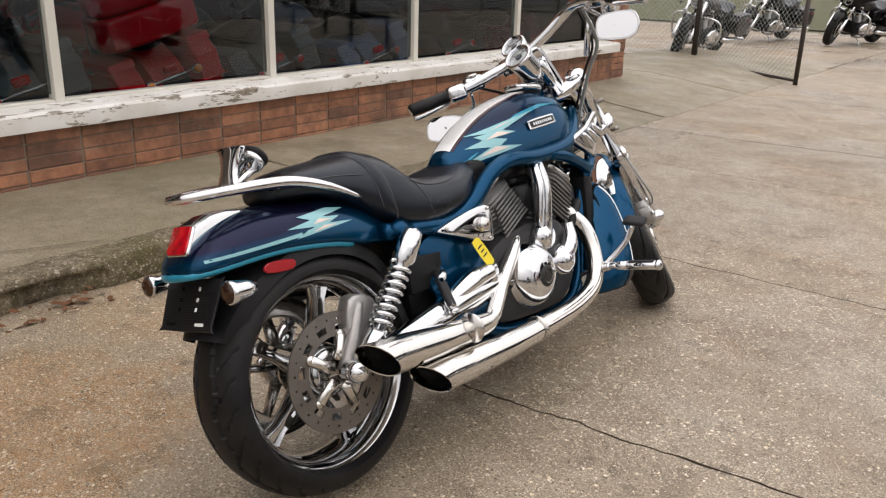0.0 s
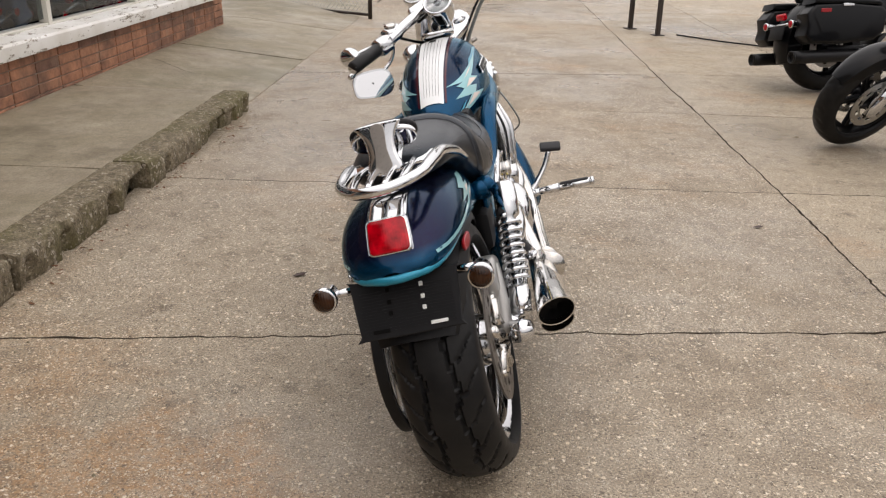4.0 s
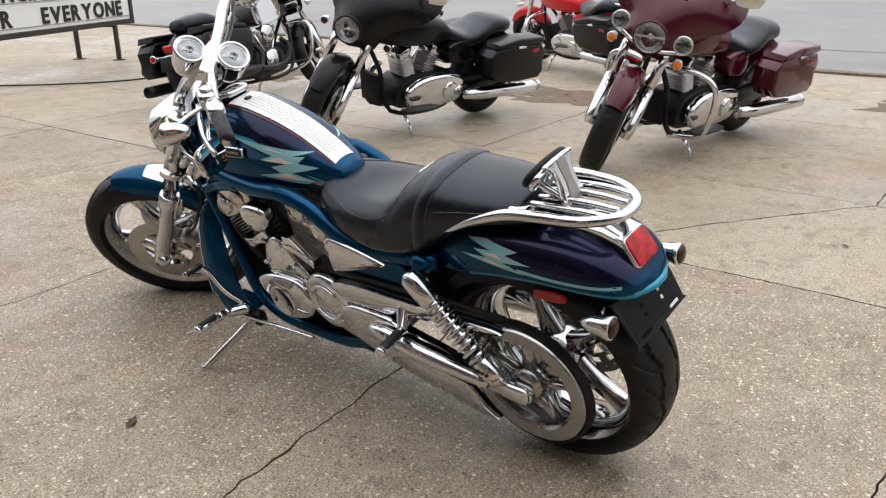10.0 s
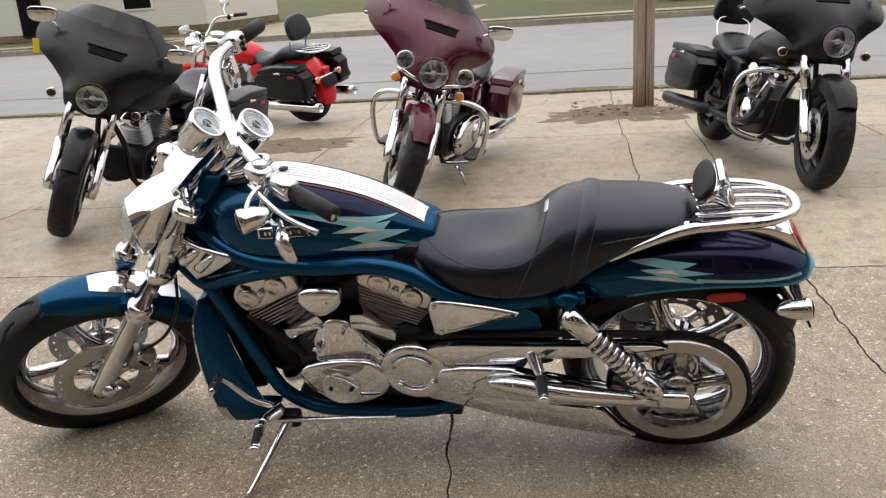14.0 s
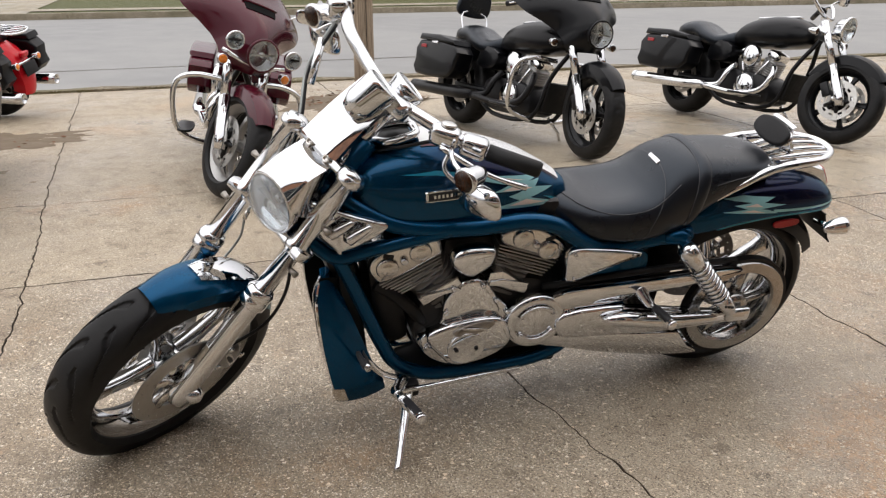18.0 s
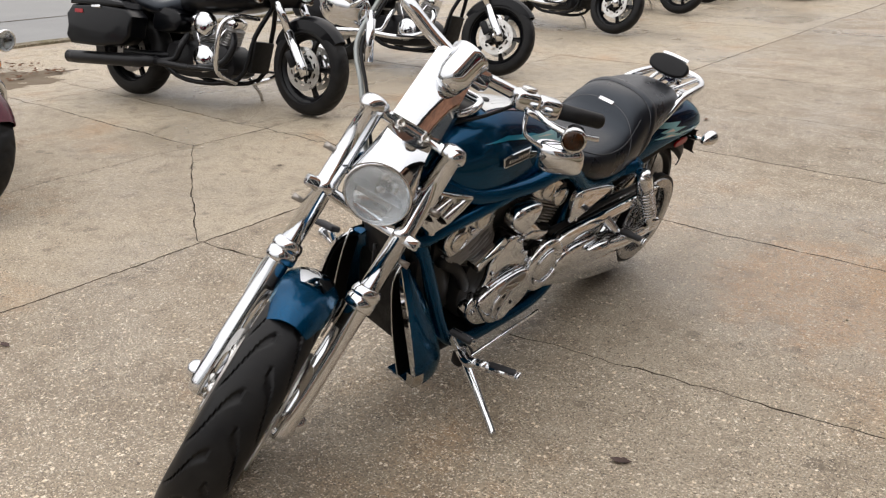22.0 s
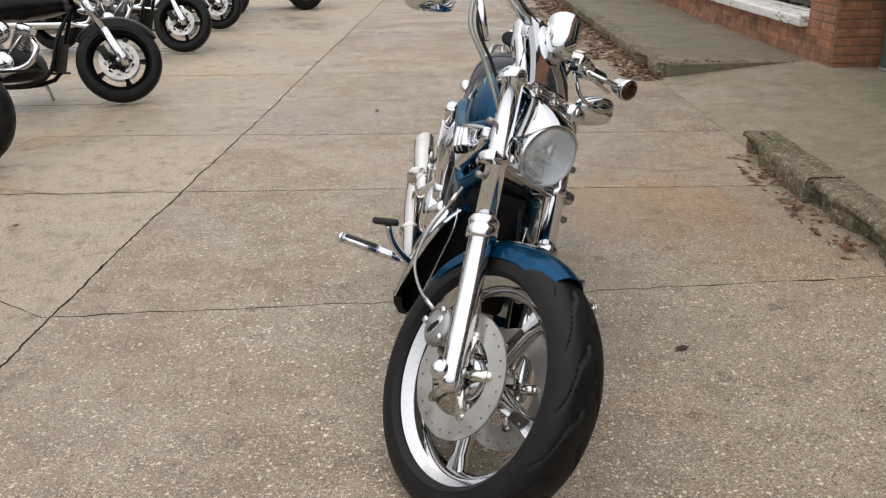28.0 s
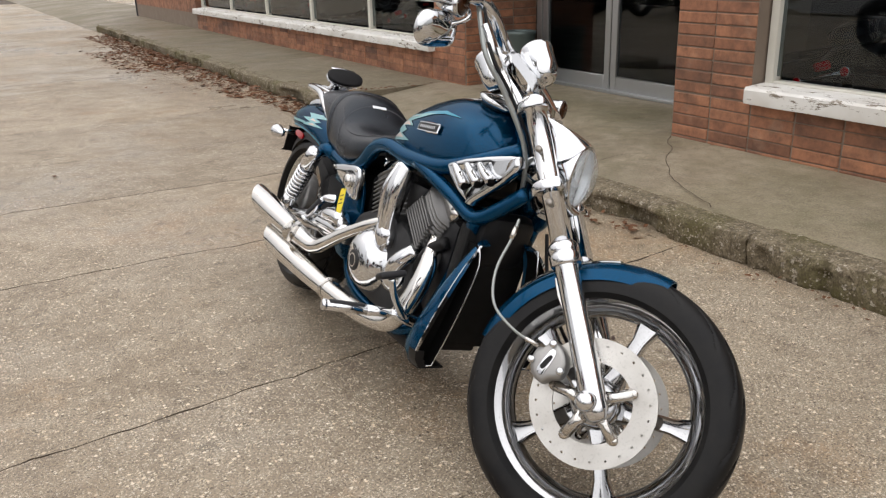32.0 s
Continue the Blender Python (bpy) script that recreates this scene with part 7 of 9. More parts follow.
part("seat_badge", box(bm_new(), (0.055, 0.014, 0.004), pose(0, 0.316, on_body(srows, 0.316, x=0) + 0.001, -46), 0.0015, 1), CHROME, seat, "small chrome seat badge")

FENDER = [(0.27, 0.59, 0.1, 0.055, 0.02, 2.6, 4), (0.18, 0.598, 0.122, 0.1, 0.022, 2.5, 4), (0.06, 0.628, 0.131, 0.1, 0.022, 2.5, 4), (-0.06, 0.645, 0.133, 0.092, 0.022, 2.5, 4), (-0.15, 0.648, 0.129, 0.085, 0.022, 2.5, 4),
          (-0.225, 0.643, 0.116, 0.07, 0.02, 2.5, 4), (-0.275, 0.636, 0.094, 0.048, 0.016, 2.4, 4), (-0.303, 0.63, 0.062, 0.026, 0.01, 2.2, 4), (-0.315, 0.626, 0.02, 0.01, 0.005, 2.2, 4)]
bm = bm_new()
frows = np.array(hull(bm, FENDER, 40, 6, -42, 222, False))
thicken(bm, 0.005)
v("rear_fender", bm, PURPLE_FENDER, "violet-black rear mudguard fading to teal at the rim", None, 1.2)
frows = frows[np.argsort(frows[:, 0])]
line = []
for y in np.linspace(0.12, -0.316, 22):
    zc, w, dn = (float(np.interp(y, frows[:, 0], frows[:, k])) for k in (1, 2, 4))
    line.append(Vector((0.868 * w, y, zc - 0.815 * dn)))
rim_line = [*line, *[Vector((-p.x, p.y, p.z)) for p in reversed(line)]]
v("fender_edge", tube(bm_new(), rim_line, 0.009, 10), EDGE_BLUE, "bright teal rim of the mudguard")
for s in (-1, 1):
    for shard in ([(-0.28, 0.645), (-0.04, 0.65), (-0.04, 0.659), (-0.28, 0.652)], [(-0.06, 0.646), (0.128, 0.655), (0.03, 0.666), (-0.02, 0.66)], [(-0.08, 0.673), (0.03, 0.66), (0.09, 0.674), (0.02, 0.684)], [(0.0, 0.679), (0.12, 0.689), (0.06, 0.7), (-0.04, 0.695)]):
        v("fender_graphic", side_decal(frows, shard, s, 0.002), GRAPHIC, "pale zigzag flash on the mudguard")
    for shard in ([(-0.01, 0.652), (0.07, 0.657), (0.03, 0.662)], [(0.0, 0.67), (0.06, 0.672), (0.02, 0.68)]):
        v("fender_graphic", side_decal(frows, shard, s, 0.0035), GRAPHIC_LIGHT, "pale rose inside of the flash")
    v("side_reflector", prism(bm_new(), rounded([(-0.038, -0.01), (0.034, -0.012), (0.038, 0.01), (-0.034, 0.012)], 3), 0.008, Matrix(((0, 0, s, s * 0.117), (1, 0, 0, -0.112), (0, 1, 0, 0.597), (0, 0, 0, 1))) @ pose(0, 0, 0, 0, 0, -4), 0.002, 1), REFLECTOR_RED, "long red side reflector")
v("inner_fender", arc_fender(bm_new(), pose(0, -0.005, 0.306), 0.345, 0.122, 36, 150, 24, 0.03), PLASTIC)
# Tail light
tdir = Vector((0, -0.86, 0.51)).normalized()
tm = axis((0.004, -0.27, 0.695), tuple(tdir), (1, 0, 0))
bez = rounded([(-0.028, -0.034), (0.028, -0.034), (0.037, -0.031), (0.041, -0.023), (0.039, 0.023), (0.035, 0.031), (0.026, 0.034), (-0.026, 0.034), (-0.035, 0.031), (-0.039, 0.023), (-0.041, -0.023), (-0.037, -0.031)], 3)
bm = bm_new()
rr = []
for f in (0.0, 0.35, 0.7, 1.0):
    ring = []
    for x, y in bez:
        back = tm @ Vector((x * 1.12, y * 1.12, 0.002))
        front = Vector((x * 0.95, -0.128, 0.728 + 0.012 * y / 0.034))
        ring.append(back.lerp(front, f) + Vector((0, 0, 0.012 * math.sin(math.pi * f) * (y > 0))))
    rr.append(ring)
ring_faces(bm, rr)
bmesh.ops.recalc_face_normals(bm, faces=bm.faces)
tl = v("tail_light", bm, CHROME, "chrome tail light housing", None, 0.5)
part("bezel", prism(bm_new(), [(x * 1.08, y * 1.08) for x, y in bez], 0.008, tm, 0.004, 3), CHROME, tl)
part("lens", prism(bm_new(), bez, 0.01, tm @ pose(0, 0, 0.002), 0.004, 3), RED_LENS, tl, "red tail light lens")
# Plate bracket
pm = axis((0.004, -0.284, 0.553), (0, -0.889, 0.459), (1, 0, 0))
pb = v("plate_bracket", prism(bm_new(), rounded([(-0.1, -0.06), (0.1, -0.06), (0.105, -0.05), (0.112, 0.055), (0.1, 0.06), (-0.1, 0.06), (-0.112, 0.055), (-0.105, -0.05)], 2), 0.006, pm, 0.002, 1), PLASTIC, "ribbed black plate bracket, empty")
for k in range(14):
    part("rib", box(bm_new(), (0.19, 0.0025, 0.002), pm @ pose(0, 0.036 - 0.0062 * k, 0.0068)), PLASTIC, pb)
# Slots are raised chips: shade painted near-black on the left, white on the right.
for x in (-0.035, 0.035):
    for y in (0.035, 0.01, -0.012):
        part("slot", box(bm_new(), (0.008, 0.009, 0.002), pm @ pose(x, y, 0.0085), 0.0006, 1), SHADE_BLACK if x < 0 else SIGN_WHITE, pb)
for x in (-0.06, 0.06):
    part("slot", box(bm_new(), (0.035, 0.007, 0.002), pm @ pose(x, -0.045, 0.0085), 0.0006, 1), SHADE_BLACK if x < 0 else SIGN_WHITE, pb)
for s in (-1, 1):
    v("signal_stalk", tube(bm_new(), [(s * 0.1, -0.235, 0.585), (s * 0.158, -0.25, 0.59)], 0.009, 10), CHROME)
    signal(vrod, (s * 0.16, -0.272, 0.587), (0, -1, 0.05), 0.0255)
# Rack and backrest
v("rack_loop", tube(bm_new(), [(0.128, 0.165, 0.705), (0.12, 0.08, 0.748), (0.105, -0.01, 0.777), (0.098, -0.1, 0.786), (0.085, -0.19, 0.788), (0.045, -0.25, 0.788), (0, -0.265, 0.788), (-0.045, -0.25, 0.788), (-0.085, -0.19, 0.788), (-0.098, -0.1, 0.786), (-0.105, -0.01, 0.777), (-0.12, 0.08, 0.748), (-0.128, 0.165, 0.705)], [0.006, 0.011, 0.014, 0.014, 0.012, 0.012, 0.012, 0.012, 0.012, 0.014, 0.014, 0.011, 0.006], 12, 6), CHROME, "chrome luggage rack hoop")
for x in (-0.055, -0.019, 0.019, 0.055):
    v("rack_bar", tube(bm_new(), [(x * 0.8, -0.03, 0.778), (x, -0.1, 0.789), (x, -0.18, 0.793), (x * 0.9, -0.245, 0.789)], 0.008, 10, 4), CHROME)
v("rack_plate", box(bm_new(), (0.19, 0.05, 0.012), pose(0, -0.03, 0.776, 12), 0.005), CHROME)
bkm = axis((0, -0.125, 0.782), (0, -0.944, 0.33), (1, 0, 0))
half_out = [(0.035, 0.0), (0.03, 0.04), (0.032, 0.072), (0.044, 0.094), (0.05, 0.104), (0.02, 0.107)]
up_out = rounded(half_out + [(-x, y) for x, y in reversed(half_out)], 3)
bk = v("backrest_upright", prism(bm_new(), up_out, 0.018, bkm @ pose(0, 0, -0.01), 0.006, 3), CHROME, "flared chrome backrest upright")
part("hollow", prism(bm_new(), rounded([(-0.017, 0.006), (0.017, 0.006), (0.013, 0.05), (0.015, 0.095), (0.0, 0.105), (-0.015, 0.095), (-0.013, 0.05)], 3), 0.003, bkm @ pose(0, 0, 0.0068), 0.001, 1), STEEL, bk, "dull recess down the upright")
pad_out = rounded([(-0.075, 0.0), (-0.065, -0.022), (-0.028, -0.034), (0.028, -0.034), (0.065, -0.022), (0.075, 0.0), (0.065, 0.022), (0.028, 0.034), (-0.028, 0.034), (-0.065, 0.022)], 4)
padm = axis((0, -0.062, 0.846), (0, 0.83, 0.56), (1, 0, 0))
part("backing_plate", prism(bm_new(), [(x * 0.97, y * 0.97) for x, y in pad_out], 0.014, padm @ pose(0, 0, -0.0135), 0.005, 3), CHROME, bk, "chrome plate behind the pad")
for s in (-1, 1):
    part("brace", tube(bm_new(), [padm @ Vector((s * 0.03, 0.02, -0.008)), (s * 0.028, -0.085, 0.812), (s * 0.022, -0.125, 0.786)], [0.01, 0.009, 0.008], 10, 4), CHROME, bk)
v("backrest_pad", prism(bm_new(), pad_out, 0.017, padm, 0.008, 3), PLASTIC, "small black backrest pad")

# Shocks
for s in (-1, 1):
    a, b = Vector((s * 0.186, 0.258, 0.582)), Vector((s * 0.18, 0.045, 0.338))
    d = (b - a).normalized()
    L = (b - a).length
    sh = v("shock_absorber", lathe(bm_new(), [(0.016, -0.012), (0.027, -0.006), (0.03, 0.02), (0.03, 0.075), (0.02, 0.085), (0.017, 0.1), (0.017, L - 0.06), (0.025, L - 0.058), (0.026, L - 0.01), (0.016, L + 0.01)], axis(a, tuple(d)), 22), CHROME, "chrome rear shock absorber")
    m = axis(a, tuple(d))
    coil = [m @ Vector((0.027 * math.cos(t), 0.027 * math.sin(t), 0.085 + (L - 0.15) * t / (2 * math.pi * 8.5))) for t in np.linspace(0, 2 * math.pi * 8.5, 130)]
    part("spring", tube(bm_new(), coil, 0.0055, 8), CHROME, sh)
    for p in (a, b):
        part("bolt", lathe(bm_new(), [(0.017, -0.022), (0.017, 0.016), (0.011, 0.018), (0.01, 0.024), (0.002, 0.025)], axis(p, (s, 0, 0)), 14), CHROME, sh)
    for k in range(3):
        part("preload_hole", lathe(bm_new(), [(0.005, 0), (0.005, 0.002)], axis(m @ Vector((0.0, 0, L - 0.035)) + Vector((s * 0.0255, -0.004 + 0.012 * (k - 1), 0.003 * (k - 1))), (s, 0, 0)), 8), INK, sh)
# Swing arm and belt guards
v("swing_arm", prism(bm_new(), rounded([(0.6, 0.378), (0.413, 0.389), (0.377, 0.372), (0.06, 0.318), (-0.03, 0.31), (-0.045, 0.292), (-0.03, 0.276), (0.058, 0.272), (0.277, 0.268), (0.473, 0.281), (0.6, 0.296)], 3), 0.035, YZ(-0.178), 0.013, 3), CHROME, "chrome swing arm")
v("swing_arm_cover", tube(bm_new(), [(-0.186, 0.478, 0.36), (-0.192, 0.455, 0.36), (-0.194, 0.4, 0.358), (-0.19, 0.27, 0.334), (-0.184, 0.07, 0.316)], [0.004, 0.018, 0.028, 0.03, 0.02], 16, 5, flat=0.9), CHROME, "bullet-shaped chrome cover on the swing arm")
v("swing_arm", tube(bm_new(), [(0.15, 0.6, 0.37), (0.16, 0.4, 0.36), (0.155, 0.15, 0.32), (0.15, 0.02, 0.306)], [0.034, 0.036, 0.034, 0.026], 16, 5), CHROME)
v("axle_block", box(bm_new(), (0.03, 0.085, 0.05), pose(-0.175, 0.0, 0.306), 0.014, 3), CHROME)
v("axle_end", lathe(bm_new(), [(0.028, 0), (0.028, 0.03), (0.02, 0.05), (0.004, 0.056)], axis((0.15, 0.0, 0.306), (1, 0, 0)), 20), CHROME)
v("upper_belt_guard", prism(bm_new(), rounded([(0.65, 0.42), (0.596, 0.452), (0.4, 0.461), (0.215, 0.468), (0.06, 0.474), (0.02, 0.462), (0.12, 0.444), (0.216, 0.425), (0.375, 0.415), (0.406, 0.398), (0.557, 0.39), (0.64, 0.392)], 3), 0.035, YZ(-0.165), 0.008), CHROME, "chrome upper belt guard")
v("lower_belt_guard", prism(bm_new(), rounded([(0.65, 0.295), (0.568, 0.287), (0.42, 0.27), (0.278, 0.252), (0.189, 0.244), (0.165, 0.225), (0.13, 0.18), (0.09, 0.152), (0.144, 0.148), (0.28, 0.166), (0.434, 0.199), (0.588, 0.244), (0.65, 0.262)], 3), 0.03, YZ(-0.16), 0.007), CHROME, "chrome lower belt guard")
v("belt", tube(bm_new(), [(-0.128, 0.66, 0.455), (-0.128, 0.3, 0.478), (-0.128, 0.03, 0.484)], 0.011, 6), RUBBER)
cal = v("rear_caliper", prism(bm_new(), rounded([(0.03, 0.36), (0.11, 0.34), (0.14, 0.4), (0.12, 0.46), (0.05, 0.47)], 4), 0.05, YZ(0.095), 0.012, 3), ALLOY, "cast rear brake caliper")
v("caliper_arm", tube(bm_new(), [(0.135, 0.0, 0.306), (0.14, 0.05, 0.4), (0.135, 0.08, 0.455)], [0.022, 0.016, 0.014], 10, 4), ALLOY)

# Engine
v("crankcase", prism(bm_new(), rounded([(0.58, 0.3), (0.62, 0.23), (0.9, 0.21), (1.01, 0.27), (1.03, 0.38), (0.98, 0.47), (0.86, 0.5), (0.68, 0.48), (0.58, 0.42)], 3), 0.25, YZ(-0.115), 0.02), CASTING, "dark cast engine case")
v("hose_block", box(bm_new(), (0.19, 0.1, 0.3), pose(0, 1.1, 0.42, -8), 0.03), SATIN_BLACK)
for s in (-1, 1):
    v("coolant_hose", tube(bm_new(), [(s * 0.1, 1.14, 0.5), (s * 0.115, 1.08, 0.46), (s * 0.11, 1.03, 0.4), (s * 0.1, 1.0, 0.36)], 0.018, 12, 5), RUBBER, "black coolant hose")
ec = v("engine_cover", prism(bm_new(), rounded([(0.905, 0.514), (0.843, 0.51), (0.802, 0.452), (0.76, 0.398), (0.787, 0.302), (0.853, 0.223), (0.937, 0.22), (1.003, 0.269), (1.016, 0.328), (0.963, 0.372), (0.955, 0.448)], 3), 0.05, YZ(-0.15), 0.012, 3), CHROME, "chrome engine cover with bolts round it")
for y, z in ((0.935, 0.5), (0.85, 0.5), (0.805, 0.445), (0.768, 0.398), (0.776, 0.335), (0.8, 0.262), (0.998, 0.3), (0.95, 0.42)):
    part("cover_bolt", lathe(bm_new(), [(0.0075, 0), (0.0075, 0.008), (0.003, 0.01)], axis((-0.15, y, z), (-1, 0, 0)), 8), CHROME, ec)
al = v("alternator_cover", prism(bm_new(), rounded([(1.005, 0.352), (0.93, 0.388), (0.815, 0.398), (0.775, 0.375), (0.751, 0.307), (0.807, 0.255), (0.909, 0.235), (0.967, 0.282)], 4), 0.04, YZ(-0.178), 0.014, 3), CHROME, "domed chrome alternator cover")
part("oval_badge", lathe(bm_new(), [(0.02, 0), (0.02, 0.004), (0.017, 0.008), (0.015, 0.005), (0.002, 0.004)], axis((-0.178, 0.872, 0.374), (-1, 0, 0), (0, 0.22, 1)) @ Matrix.Diagonal((1.0, 3.1, 1, 1)), 28), STEEL, al, "dark oval badge")
part("badge_bar", box(bm_new(), (0.003, 0.075, 0.007), pose(-0.184, 0.872, 0.374, 8), 0.001, 1), CHROME, al)
part("round_cap", lathe(bm_new(), [(0.056, 0), (0.056, 0.006), (0.052, 0.009), (0.049, 0.007), (0.002, 0.008)], axis((-0.177, 0.889, 0.304), (-1, 0, 0)), 32), CHROME, al)
for y in (0.918, 0.86):
    part("cap_screw", lathe(bm_new(), [(0.006, 0), (0.006, 0.003)], axis((-0.185, y, 0.304), (-1, 0, 0)), 8), SATIN_BLACK, al)
fit = LEFT
pc = v("pulley_cover", lathe(bm_new(), [(0.094, 0.0), (0.094, 0.035), (0.086, 0.045), (0.07, 0.047), (0.066, 0.043), (0.05, 0.044), (0.03, 0.05), (0.002, 0.051)], axis((-0.155, 0.677, 0.392), (-1, 0, 0)), 36), CHROME, "round chrome pulley cover")
for a in (0, 180):
    bm = bm_new()
    pts = [(-0.203, 0.677 + 0.058 * math.cos(radians(a + t)), 0.392 + 0.058 * math.sin(radians(a + t))) for t in range(25, 160, 15)]
    part("raised_arc", tube(bm, pts, 0.0065, 8), CHROME, pc)
v("pivot_cap", lathe(bm_new(), [(0.034, 0), (0.034, 0.02), (0.026, 0.034), (0.01, 0.042), (0.002, 0.043)], axis((-0.165, 0.575, 0.4), (-1, 0, 0)), 24), CHROME, "chrome pivot cap")
fit = BODY
HEADS = {
    "front": ([(1.164, 0.58), (1.132, 0.622), (1.05, 0.657), (0.987, 0.656), (0.966, 0.613), (0.99, 0.588), (1.118, 0.52), (1.158, 0.545)], [(1.118, 0.572), (1.03, 0.615)], (0.975, 0.597), (1.13, 0.512)),
    "rear": ([(0.807, 0.638), (0.778, 0.661), (0.696, 0.659), (0.614, 0.603), (0.603, 0.574), (0.63, 0.54), (0.708, 0.575), (0.787, 0.607)], [(0.742, 0.63), (0.662, 0.585)], (0.625, 0.54), (0.8, 0.607)),
}
for yb, zb, yt, zt, nm in ((0.93, 0.44, 1.085, 0.62, "front"), (0.79, 0.45, 0.695, 0.64, "rear")):
    b0, t0 = Vector((0, yb, zb)), Vector((0, yt, zt))
    d = (t0 - b0).normalized()
    m = axis(b0, tuple(d), (1, 0, 0))
    L = (t0 - b0).length
    cy = v("cylinder", fins(bm_new(), m @ pose(-0.012, 0, 0), 0.113, 0.078, L * 0.6, 8), FIN_GREY, "finned grey engine cylinder")
    part("cylinder_head", fins(bm_new(), m @ pose(0.01, 0, L * 0.58), 0.118, 0.088, L * 0.3, 5), FIN_GREY, cy)
    part("cam_cover", box(bm_new(), (0.2, 0.15, 0.055), m @ pose(0, 0, L * 0.96), 0.02, 3), CHROME_DULL, cy)
    for s in (-1, 1):
        if s > 0:
            for w in range(8):
                part("head_fin", box(bm_new(), (0.14 - 0.005 * w, 0.012, 0.006), m @ pose(0.128, 0, L * 0.3 + 0.013 * w) @ pose(0, 0, 0, 0, 0, 90), 0.002, 1), FIN_GREY, cy)
            for w in (-0.045, 0.045):
                part("head_bolt", lathe(bm_new(), [(0.01, 0), (0.01, 0.03), (0.006, 0.034)], m @ pose(0.09, w, L * 0.98), 10), CHROME, cy)
            continue
        outline, caps, (ya, za), (yb2, zb2) = HEADS[nm]
        part("head_face", prism(bm_new(), rounded(outline, 3), 0.04, YZ(-0.128), 0.012, 3), CHROME_DULL, cy, "polished cylinder head side")
        for y, z in caps:
            part("cam_cap", lathe(bm_new(), [(0.031, 0), (0.031, 0.006), (0.026, 0.013), (0.021, 0.011), (0.018, 0.014), (0.002, 0.015)], axis((-0.126, y, z), (-1, 0, 0)), 22), CHROME_DULL, cy)
            part("head_slot", box(bm_new(), (0.004, 0.03, 0.014), pose(-0.1275, y - 0.002, z + 0.036, 14 if nm == "front" else -14), 0.0015, 1), SATIN_BLACK, cy)
        part("head_bolt", lathe(bm_new(), [(0.011, 0), (0.011, 0.012), (0.006, 0.016)], axis((-0.126, (caps[0][0] + caps[1][0]) / 2, (caps[0][1] + caps[1][1]) / 2), (-1, 0, 0)), 10), CHROME, cy)
        run = Vector((0, yb2 - ya, zb2 - za))
        off = Vector((0, -run.z, run.y)).normalized()
        off = off if off.z < 0 else -off
        slant = math.degrees(math.atan2(run.z, run.y))
        for w in range(7):
            p = Vector((-0.078, (ya + yb2) / 2, (za + zb2) / 2)) + off * (0.01 * w)
            part("head_fin", box(bm_new(), (0.085, run.length * (1.06 - 0.035 * w), 0.0048), pose(*p, slant), 0.0015, 1), ALLOY, cy)
v("breather_cover", prism(bm_new(), rounded([(0.947, 0.63), (0.914, 0.643), (0.846, 0.641), (0.833, 0.619), (0.848, 0.582), (0.894, 0.554), (0.929, 0.568), (0.955, 0.597)], 3), 0.055, YZ(-0.187), 0.018, 4), CHROME, "chrome breather cover between the cylinders")
for outline in ([(1.03, 0.471), (0.925, 0.533), (0.91, 0.51), (1.016, 0.446)], [(0.833, 0.538), (0.796, 0.541), (0.713, 0.478), (0.719, 0.452), (0.784, 0.481), (0.838, 0.506)]):
    v("cylinder_foot", prism(bm_new(), outline, 0.07, YZ(-0.15), 0.006, 2), CHROME, "ribbed chrome foot of the cylinder")
    mid = (sum(p for p, q in outline) / len(outline), sum(q for p, q in outline) / len(outline))
    v("foot_rib", prism(bm_new(), [(mid[0] + 0.96 * (p - mid[0]), mid[1] + 0.42 * (q - mid[1]) + 0.55 * (mid[0] - p) * (-0.1 if p > 0.9 else 0.1)) for p, q in outline], 0.008, YZ(-0.156), 0.003, 2), CHROME)
v("intake_tube", tube(bm_new(), [(0, 0.8, 0.62), (0, 0.98, 0.62)], 0.05, 14), SATIN_BLACK)
v("valley_cover", box(bm_new(), (0.16, 0.16, 0.12), pose(0, 0.875, 0.555), 0.03), SATIN_BLACK)
for s in (-1, 1):
    sc = v("side_cover", prism(bm_new(), rounded([(0.605, 0.595), (0.5, 0.59), (0.4, 0.572), (0.385, 0.56), (0.45, 0.535), (0.59, 0.488), (0.61, 0.52)], 4), 0.03, YZ(s * 0.15 - 0.015), 0.011, 3), CHROME, "wedge-shaped chrome side cover")
    for y, z in ((0.595, 0.585), (0.41, 0.565), (0.585, 0.5)):
        part("cover_bolt", lathe(bm_new(), [(0.005, 0), (0.005, 0.005)], axis((s * 0.165, y, z), (s, 0, 0)), 8), CHROME_DULL, sc)
v("ignition_lock", lathe(bm_new(), [(0.022, 0), (0.022, 0.014), (0.016, 0.02), (0.002, 0.021)], axis((0.165, 0.56, 0.545), (1, 0, 0)), 18), CHROME_DULL)
tg = v("price_tag", prism(bm_new(), rounded([(-0.017, -0.042), (0.017, -0.042), (0.018, 0.036), (0.01, 0.044), (-0.01, 0.044), (-0.018, 0.036)], 2), 0.0015, axis((0.172, 0.535, 0.47), (0.97, 0.0, 0.22), (0.1, 0.95, 0.2)) @ pose(0, 0, 0, 0, 0, 12)), YELLOW, "yellow paper key tag")
for k in range(3):
    part("tag_line", box(bm_new(), (0.022 - 0.005 * (k % 2), 0.004, 0.0006), axis((0.172, 0.535, 0.47), (0.97, 0.0, 0.22), (0.1, 0.95, 0.2)) @ pose(0, 0, 0, 0, 0, 12) @ pose(0, 0.018 - 0.014 * k, 0.0019)), INK, tg)
v("tag_string", tube(bm_new(), [(0.184, 0.56, 0.545), (0.18, 0.553, 0.53), (0.172, 0.545, 0.51)], 0.0016, 6), INK)
fit = FREE
